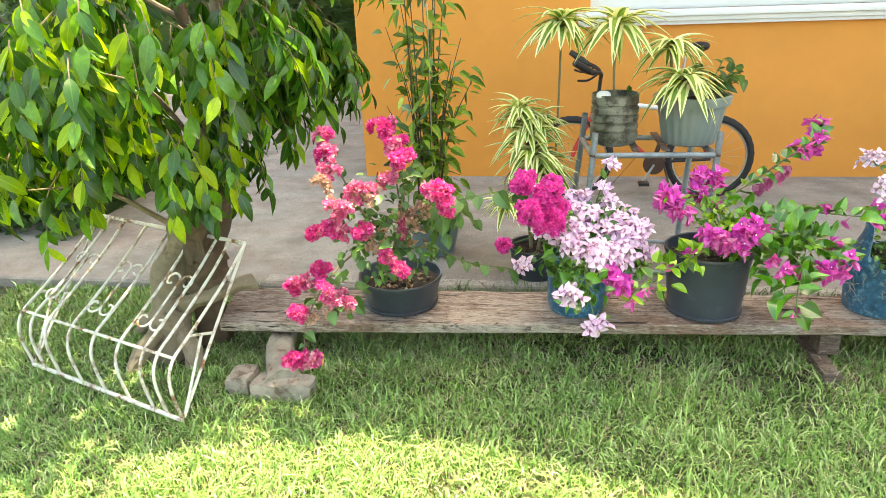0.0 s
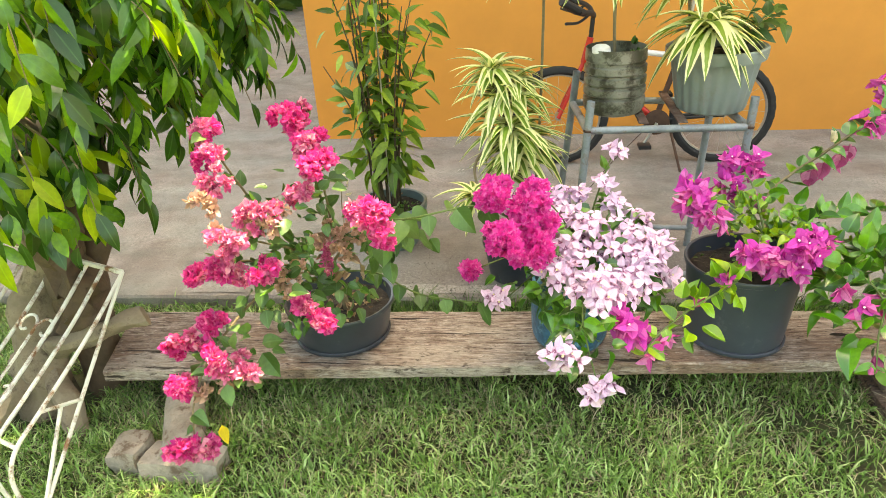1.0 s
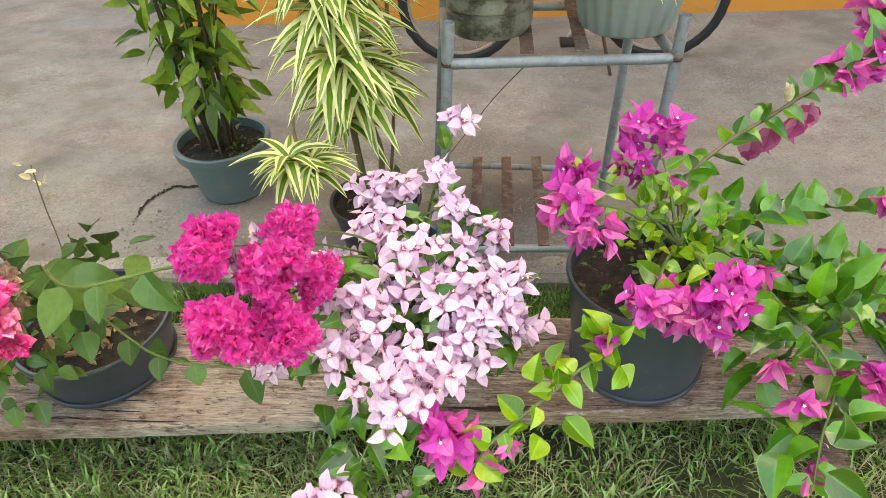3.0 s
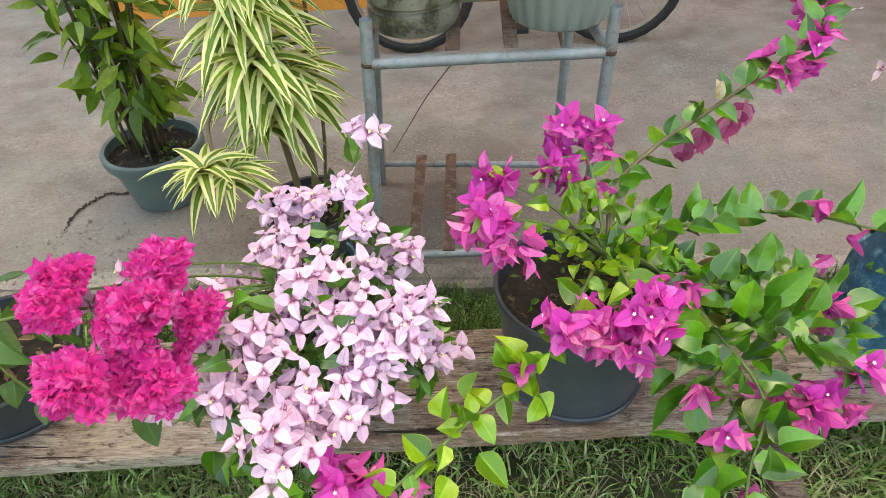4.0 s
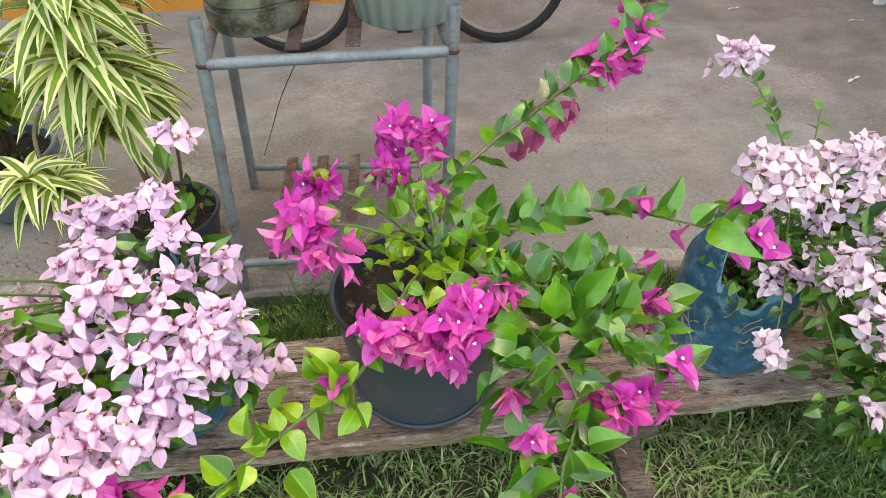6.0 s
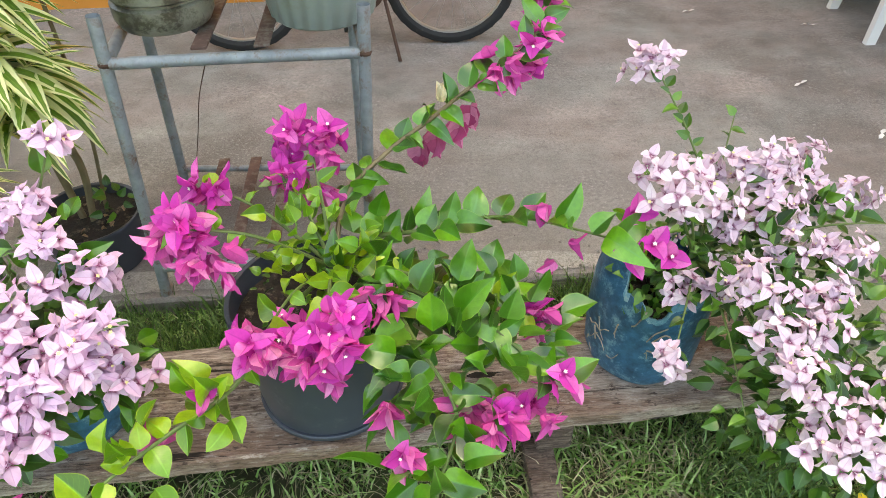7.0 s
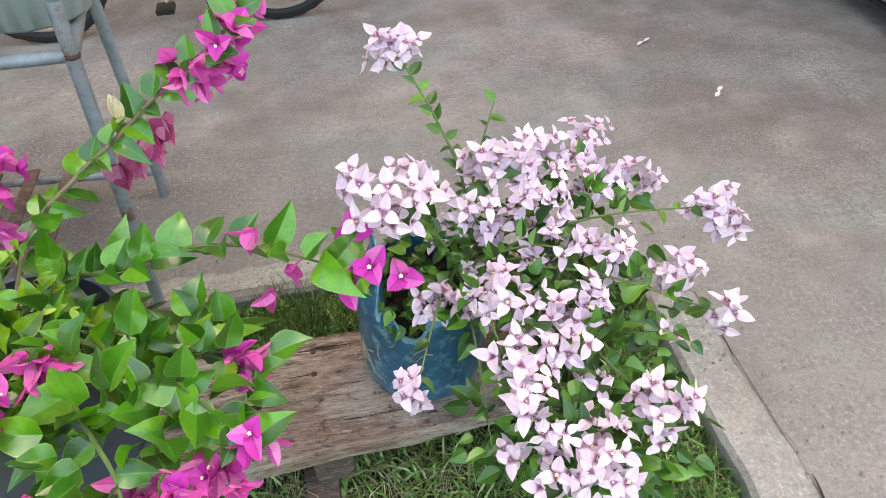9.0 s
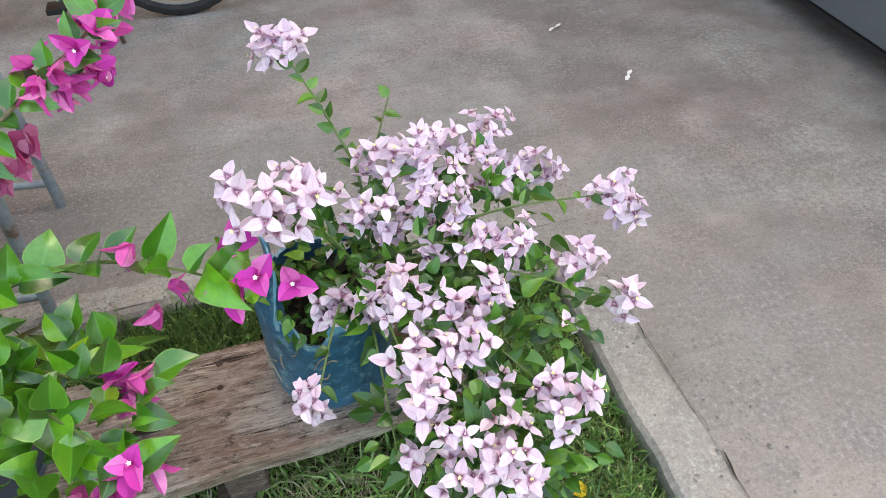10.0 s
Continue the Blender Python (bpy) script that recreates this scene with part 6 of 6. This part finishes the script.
for i in range(20):
    a, q = RND.uniform(0, 6.28), RND.uniform(0.01, 0.075)
    b = Vector((P6[0] - 0.02 + q * math.cos(a), P6[1] + q * math.sin(a), 0.20))
    h = RND.uniform(0.75, 1.9) if i else 2.0
    lean = Vector((math.cos(a), math.sin(a), 0)) * RND.uniform(0.03, 0.24) + Vector((RND.uniform(-0.07, 0.07), 0, 0))
    pts = [b, b + lean * 0.25 + Vector((0, 0, h * 0.35)), b + lean * 0.6 + Vector((0, 0, h * 0.7)), b + lean * 1.2 + Vector((0, 0, h))]
    path = smooth_path(pts, 7)
    st = part("cane", Shape().tube(path, [0.0065 - 0.004 * k / (len(path) - 1) for k in range(len(path))], 6), M["culm"], cane)
    for k in range(20):
        p = path[min(len(path) - 1, int((0.22 + 0.78 * RND.random()) * (len(path) - 1)))]
        d = Vector((RND.uniform(-1, 1), RND.uniform(-1, 1), RND.uniform(-0.6, 0.6)))
        q = p + d.normalized() * RND.uniform(0.0, 0.05 + 0.10 * RND.random() * (p.z > 0.55))
        piece("leaf", RND.choice(LEAF["cane"]), st, aim(q, d + Vector((0, 0, -0.25)), Vector((0, -0.4, 1)) + ball() * 0.8) @ Matrix.Scale(RND.uniform(0.65, 1.05), 4))
part("stake", Shape().tube([(-0.99, 3.72, 0.2), (-0.975, 3.70, 0.9), (-0.97, 3.70, 1.6)], 0.004, 6), M["chrome"], cane, "pale wire stake")

# cut water bottle with a dracaena
P7 = (0.115, 3.425, SHELF + 0.001)
btl = thing("potted_dracaena", P7, "striped dracaena in a cut ribbed water bottle", "potted plant")
prof = [(0.001, 0.0), (0.085, 0.0), (0.118, 0.012), (0.131, 0.035)]
for k in range(4):
    z = 0.05 + k * 0.045
    prof += [(0.132, z), (0.132, z + 0.026), (0.121, z + 0.032), (0.121, z + 0.038)]
prof += [(0.130, 0.235), (0.128, 0.285), (0.126, 0.286), (0.127, 0.236), (0.12, 0.2)]
part("pot", Shape().lathe(prof, 48, P7), M["bottle"], btl, "cloudy ribbed water bottle, cut open and dirty")
part("soil", soil_shape(P7, 0.123, 0.235, 7), M["soil"], btl)
st = part("trunk", Shape().tube(smooth_path([(0.11, 3.425, 1.05), (0.10, 3.425, 1.25), (0.11, 3.42, 1.42)], 4), 0.007, 8), M["stem"], btl)
rosette(st, (0.11, 3.42, 1.46), 44, 1.3, 0.6)
leaves_at(btl, "small", (0.17, 3.40, 1.09), 0.05, 14, 0.8)
lid = Shape().lathe([(0.001, 0.0), (0.034, 0.002), (0.040, 0.012), (0.037, 0.03), (0.022, 0.04), (0.001, 0.042)], 20, (0.045, 3.365, 1.085))
part("shell", lid, M["paper"], btl, "white shell on the soil")

# fluted pale green pot with dracaena and a broad-leaved plant
P8 = (0.535, 3.46, SHELF + 0.001)
flu = thing("potted_dracaena", P8, "striped dracaena and green foliage in a fluted pale green pot", "potted plant")
part("pot", pot_shape(P8, 0.142, 0.192, 0.27, 0.016, 0.05, 22, 110), M["pale_plastic"], flu)
part("soil", soil_shape(P8, 0.185, 0.225, 8), M["soil"], flu)
rosette(flu, (0.47, 3.39, 1.17), 50, 1.25)
st = part("trunk", Shape().tube(smooth_path([(0.44, 3.50, 1.04), (0.42, 3.5, 1.2), (0.41, 3.5, 1.32)], 4), 0.007, 8), M["stem"], flu)
rosette(st, (0.41, 3.5, 1.34), 36, 1.1, 0.6)
for k in range(9):
    d = Vector((RND.uniform(-0.3, 1.0), RND.uniform(-0.5, 0.6), RND.uniform(0.5, 1.1))).normalized()
    b = Vector((0.60, 3.50, 1.04))
    branch(flu, [b, b + d * 0.14, b + d * 0.26 + Vector((0, 0, -0.01))], 0.004, 0.002, "fern", 0.026, 0.9, "green_stem", 0.3)

join_rest()

# ---- tree, hedge, lawn ----
tree = thing("tree", (-2.15, 2.5, -0.07), "small weeping fig tree with a gnarled pale trunk", "tree")


def gnarl(s, amp, f):
    for i, p in enumerate(s.v):
        k = Vector((noise.noise((p[0] * f, p[1] * f, p[2] * f)), noise.noise((p[0] * f + 9, p[1] * f, p[2] * f)), 0.6 * noise.noise((p[0] * f, p[1] * f + 7, p[2] * f))))
        s.v[i] = tuple(Vector(p) + k * amp)
    return s


def taper(pts, a, b, n=6, k=14):
    path = smooth_path(pts, n)
    m = len(path) - 1
    return Shape().tube(path, [a + (b - a) * (i / m) ** 0.8 for i in range(m + 1)], k)


part("trunk", gnarl(taper([(-2.22, 2.42, -0.12), (-2.20, 2.44, 0.12), (-2.16, 2.48, 0.36), (-2.04, 2.56, 0.72), (-1.93, 2.60, 1.05), (-1.80, 2.60, 1.5), (-1.72, 2.58, 2.0)], 0.125, 0.026, 7, 18), 0.05, 7.0), M["bark"], tree, "pale gnarled trunk")
part("stem", gnarl(taper([(-2.02, 2.58, -0.1), (-2.03, 2.60, 0.3), (-1.90, 2.66, 0.75), (-1.86, 2.68, 1.1), (-2.0, 2.7, 1.7)], 0.10, 0.025, 7, 14), 0.03, 8.0), M["dark_bark"], tree, "dark second stem")
for e, r in (((-1.98, 2.28, -0.06), 0.055), ((-2.30, 2.22, -0.06), 0.06), ((-2.5, 2.62, -0.05), 0.05)):
    e = Vector(e)
    b = Vector((-2.18, 2.44, 0.12))
    part("root", gnarl(taper([b, b.lerp(e, 0.5) + Vector((0, 0, 0.05)), e, e + (e - b) * 0.25 - Vector((0, 0, 0.08))], r * 1.15, r * 0.45, 5, 10), 0.035, 9.0), M["bark"], tree)
BOUGHS = []
for a, tip in (((-1.93, 2.60, 1.05), (-1.35, 2.50, 1.70)), ((-2.04, 2.56, 0.75), (-2.48, 2.12, 1.25)), ((-1.80, 2.60, 1.5), (-1.60, 2.0, 2.1)), ((-1.86, 2.68, 1.1), (-2.6, 2.6, 1.9)), ((-2.0, 2.7, 1.6), (-2.9, 2.3, 2.0)),
               ((-1.95, 2.58, 1.0), (-1.95, 1.9, 1.45)), ((-1.80, 2.60, 1.45), (-1.25, 2.75, 2.0)), ((-2.1, 2.52, 0.6), (-2.5, 2.0, 0.95)), ((-1.9, 2.66, 1.0), (-1.62, 2.75, 1.25))):
    a, tip = Vector(a), Vector(tip)
    m = a.lerp(tip, 0.5) + Vector((0, 0, 0.10))
    BOUGHS.append((a, m, tip))
    part("limb", taper([a, m, tip], 0.017, 0.002, 6, 8), M["bark"], tree)

part("burl", gnarl(taper([(-1.98, 2.50, 0.78), (-1.96, 2.47, 0.60), (-1.94, 2.46, 0.44), (-1.97, 2.47, 0.30)], 0.075, 0.085, 6, 16), 0.07, 13.0), M["dark_bark"], tree, "dark shaggy lump on the trunk")
part("limb", gnarl(taper([(-2.14, 2.44, 0.20), (-1.98, 2.38, 0.27), (-1.82, 2.40, 0.33), (-1.70, 2.46, 0.36)], 0.045, 0.032, 6, 10), 0.03, 10.0), M["bark"], tree)
for a, m, e in (((-1.96, 2.56, 0.95), (-1.80, 2.42, 1.06), (-1.62, 2.32, 1.20)), ((-1.90, 2.58, 1.05), (-1.84, 2.40, 1.20), (-1.74, 2.28, 1.42))):
    part("bare_twig", taper([a, m, e], 0.008, 0.0025, 5, 6), M["bark"], tree)

TR = random.Random(21)
near, rest, limes, twigs = 0, Shape(), Shape(), Shape()


def in_crown(p):
    q = Vector(((p.x + 2.30) / 1.20, (p.y - 2.84) / 0.78, (p.z - 1.98) / 0.98))
    return q.length


def hang(p, k, lime):
    """One drooping twig with pairs of hanging leaves."""
    global near
    L = TR.uniform(0.20, 0.36)
    out = Vector((p.x + 2.1, p.y - 2.5, 0)).normalized() * 0.6 + Vector((TR.uniform(-0.5, 0.5), TR.uniform(-0.5, 0.5), 0))
    pts = [p, p + out * L * 0.35 + Vector((0, 0, -L * 0.25)), p + out * L * 0.55 + Vector((0, 0, -L * 0.85))]
    path = smooth_path(pts, 3)
    twigs.tube(path, [0.0035, 0.003, 0.003, 0.0025, 0.002, 0.002, 0.0015], 4, 0, False)
    for j in range(1, len(path)):
        for side in (-1, 1):
            if TR.random() < 0.12:
                continue
            d = Vector((TR.uniform(-0.7, 0.7), TR.uniform(-0.7, 0.7), TR.uniform(-1.3, -0.45))) + out * 0.3
            up = Vector((out.x * 1.2, out.y * 1.2 - 0.35, 0.7)) + Vector((TR.uniform(-0.5, 0.5), TR.uniform(-0.5, 0.5), TR.uniform(-0.3, 0.3)))
            m = aim(path[j], d, up) @ Matrix.Scale(TR.uniform(0.65, 1.12), 4)
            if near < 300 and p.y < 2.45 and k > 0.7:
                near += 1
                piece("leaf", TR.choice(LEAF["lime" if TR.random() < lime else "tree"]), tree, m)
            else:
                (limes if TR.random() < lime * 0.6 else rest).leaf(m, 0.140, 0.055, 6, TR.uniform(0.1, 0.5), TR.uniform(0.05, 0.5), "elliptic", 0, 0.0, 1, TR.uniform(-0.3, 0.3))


# sprays of twigs: through the crown, the low fringe over the grille, upper ones towards the house added out of view to
# shade the lawn, a sunlit outer bough
# lime: leaf colour in the fringe, painted-in sunlight on outer and front sprays
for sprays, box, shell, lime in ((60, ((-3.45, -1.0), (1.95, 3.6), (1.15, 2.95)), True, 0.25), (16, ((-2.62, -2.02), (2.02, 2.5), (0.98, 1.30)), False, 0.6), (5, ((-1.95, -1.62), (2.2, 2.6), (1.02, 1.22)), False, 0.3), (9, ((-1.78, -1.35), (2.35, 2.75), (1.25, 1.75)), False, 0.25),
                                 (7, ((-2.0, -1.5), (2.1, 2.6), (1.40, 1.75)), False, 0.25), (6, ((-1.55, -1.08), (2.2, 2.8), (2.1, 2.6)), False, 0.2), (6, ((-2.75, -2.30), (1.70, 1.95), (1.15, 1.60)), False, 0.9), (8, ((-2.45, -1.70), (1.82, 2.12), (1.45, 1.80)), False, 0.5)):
    made = 0
    while made < sprays:
        c = Vector([TR.uniform(*r) for r in box])
        k = in_crown(c) if shell else 0.9
        if k > 1 or TR.random() > 0.25 + 0.75 * k * k:
            continue
        if shell and -2.05 < c.x < -1.5 and c.y < 2.5 and c.z < 1.55:
            continue
        made += 1
        for q in range(TR.randrange(4, 7)):
            hang(c + Vector((TR.uniform(-0.13, 0.13), TR.uniform(-0.13, 0.13), TR.uniform(-0.08, 0.08))), k, lime)
tagged(part("twig", twigs, M["stem"], tree), kind="stuff")
tagged(part("foliage", rest, M["leaf_tree"], tree), kind="stuff")
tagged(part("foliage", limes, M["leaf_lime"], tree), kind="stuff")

hd = Shape()
HR = random.Random(5)
for i in range(7000):
    x, y = HR.uniform(-9, -3.72), 3.95 + HR.random() ** 2 * 0.9
    top = 1.5 + 0.5 * noise.noise((x * 0.9, y, 0)) + 0.25 * noise.noise((x * 3, y * 3, 4)) + 0.5 * (y - 3.95)
    z = top * HR.random() ** 1.15
    y += 0.25 * noise.noise((x * 2, z * 2, 1))
    hd.leaf(aim((x, y, z), (HR.uniform(-1, 1), HR.uniform(-1, 0.1), HR.uniform(-0.6, 0.6)), (0.2, -0.6, 0.8)), HR.uniform(0.08, 0.15), HR.uniform(0.05, 0.08), 2, 0.3, 0.2)
hd.box((-9.0, 4.25, -0.1), (-3.85, 5.6, 1.1), 0.2)
solid("hedge", hd, M["hedge"], "dense dark green hedge beside the yard", "hedge", "stuff", smooth=False)


far = Shape()
for i in range(3000):
    x, y = HR.uniform(-16, -2.2), 13.6 + HR.random() ** 2 * 2
    z = (3.4 + 1.2 * noise.noise((x * 0.5, 0, 3)) + 0.6 * noise.noise((x * 1.7, 0, 8))) * HR.random() ** 0.7
    far.leaf(aim((x, y, z), (HR.uniform(-1, 1), HR.uniform(-1, 0.1), HR.uniform(-0.6, 0.6)), (0.2, -0.6, 0.8)), HR.uniform(0.25, 0.45), HR.uniform(0.15, 0.25), 2, 0.3, 0.2)
far.box((-16, 14.4, -0.1), (-2.2, 15.8, 2.8), 0.3)
solid("hedge", far, M["hedge"], "tall dark shrubs at the end of the drive", "shrubs", "stuff", smooth=False)


def lawn(name, box, per_m2, seed, mat, lo, hi, flat, width, label):
    r = np.random.RandomState(seed)
    x0, x1, y0, y1 = box
    n = int((x1 - x0) * (y1 - y0) * per_m2)
    x, y = r.uniform(x0, x1, n), r.uniform(y0, y1, n)
    clump = np.sin(x * 9.1 + 2.3 * np.sin(y * 7.3)) * np.sin(y * 8.7 + 1.9 * np.sin(x * 6.1)) + 0.6 * np.sin(x * 23 + y * 17) * np.sin(y * 29 - x * 11)
    bare = np.exp(-(((x - 0.85) / 0.35) ** 2 + ((y - 2.35) / 0.22) ** 2)) + 0.7 * np.exp(-(((x - 0.1) / 0.5) ** 2 + ((y - 2.6) / 0.2) ** 2))
    keep = (r.uniform(0, 1, n) < 0.80 + 0.2 * clump - 0.6 * bare) & (((x + 2.2) ** 2 + (y - 2.45) ** 2) > 0.035)
    x, y, clump = x[keep], y[keep], clump[keep]
    n = len(x)
    h = r.uniform(lo, hi, n) * (0.85 + 0.22 * clump) * (1 + 0.5 * (r.uniform(0, 1, n) > 0.93))
    a = r.uniform(0, 2 * np.pi, n)
    lean = r.uniform(0.15, 1.0, n) * flat
    w = width * r.uniform(0.6, 1.25, n)
    dx, dy = np.cos(a), np.sin(a)
    b = r.uniform(0, 2 * np.pi, n)
    wx, wy = np.cos(b) * w / 2, np.sin(b) * w / 2
    z0 = np.full(n, -0.078)
    mx, my, mz = x + dx * h * lean * 0.35, y + dy * h * lean * 0.35, z0 + h * (0.62 - 0.15 * lean)
    tx, ty, tz = x + dx * h * lean, y + dy * h * lean, z0 + h * np.maximum(0.25, 1 - 0.45 * lean)
    v = np.stack([np.stack([x - wx, y - wy, z0], 1), np.stack([x + wx, y + wy, z0], 1), np.stack([mx + wx * 0.85, my + wy * 0.85, mz], 1), np.stack([mx - wx * 0.85, my - wy * 0.85, mz], 1), np.stack([tx, ty, tz], 1)], 1).reshape(-1, 3)
    me = bpy.data.meshes.new(name)
    i5 = np.arange(n)[:, None] * 5
    loops = np.concatenate([i5 + np.array([[0, 1, 2, 3]]), i5 + np.array([[3, 2, 4]])], 1).ravel()
    me.vertices.add(n * 5)
    me.vertices.foreach_set("co", v.ravel())
    me.loops.add(len(loops))
    me.loops.foreach_set("vertex_index", loops.astype(np.int32))
    me.polygons.add(n * 2)
    starts = (np.arange(n)[:, None] * 7 + np.array([[0, 4]])).ravel()
    me.polygons.foreach_set("loop_start", starts.astype(np.int32))
    me.materials.append(mat)
    uvl = me.uv_layers.new(name="UVMap")
    me.update(calc_edges=True)
    uvl = me.uv_layers["UVMap"]
    per = np.array([[0, 0], [1, 0], [1, 0.6], [0, 0.6], [0, 0.6], [1, 0.6], [0.5, 1]], dtype=np.float32)
    uvl.data.foreach_set("uv", np.tile(per, (n, 1)).ravel())
    me.validate()
    return tagged(new(name, me), label, "grass", "", "stuff")


lawn("grass", (-3.7, KERB_X, 0.9, EDGE_Y), 9500, 3, M["grass"], 0.035, 0.095, 1.5, 0.0076, "short green lawn grass")
lawn("dry_grass", (-3.7, KERB_X, 0.9, EDGE_Y), 3600, 4, M["grass_dry"], 0.03, 0.09, 1.9, 0.0036, "dry straw-coloured blades in the lawn")
lawn("dry_grass", (-1.9, 1.45, 2.25, 2.75), 2600, 14, M["grass_dry"], 0.05, 0.12, 1.9, 0.0034, "dead straw-coloured tufts along the plank")
lawn("grass_edge", (-1.0, KERB_X, EDGE_Y - 0.30, EDGE_Y + 0.005), 12000, 6, M["grass_deep"], 0.09, 0.16, 0.8, 0.0045, "taller grass along the slab edge, its green darkened for shade")
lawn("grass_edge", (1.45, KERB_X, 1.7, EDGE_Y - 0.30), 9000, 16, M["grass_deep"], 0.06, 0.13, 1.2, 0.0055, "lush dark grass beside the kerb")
lawn("grass_far", (-9.0, -3.7, -2.0, 3.0), 1500, 8, M["grass"], 0.05, 0.10, 1.1, 0.008, "lawn grass beyond the tree")

yl = thing("fallen_leaf", (1.83, 2.35, -0.03), "yellow fallen leaf lying in the grass", "leaf")
piece("leaf", LEAF["yellow"][1], yl, aim((1.80, 2.34, -0.02), (1, 0.2, 0.05), (0.1, -0.2, 1)) @ Matrix.Scale(1.1, 4))

lawn("grass_behind", (-3.7, KERB_X, -2.6, 0.9), 4500, 11, M["grass"], 0.04, 0.10, 1.3, 0.009, "lawn grass behind the path")
GR = random.Random(33)
gv = Shape()
for i in range(1000):
    if i > 420:
        x, y = GR.gauss(-0.9, 0.30), EDGE_Y + 0.05 + abs(GR.gauss(0, 0.22))
        z = 0.004
    elif i % 3:
        x, y = GR.uniform(-1.7, KERB_X), EDGE_Y + 0.03 + abs(GR.gauss(0, 0.09))
        z = 0.004
    else:
        x, y = KERB_X + GR.uniform(0.03, 0.32), GR.uniform(1.6, 3.2)
        z = 0.004 + 0.006 * (x < KERB_X + 0.14)
    q = GR.uniform(0.002, 0.006) * (1.8 if GR.random() < 0.06 else 1)
    ring = [(x + q * GR.uniform(0.7, 1.2) * math.cos(a), y + q * GR.uniform(0.7, 1.2) * math.sin(a), z) for a in (0.3, 1.5, 2.7, 3.9, 5.1)]
    gv.add(ring + [(x, y, z + q * GR.uniform(0.6, 1.1))], [(k, (k + 1) % 5, 5) for k in range(5)])
solid("gravel", gv, M["gravel"], "loose grey grit along the slab and kerb edges", "gravel", "stuff")
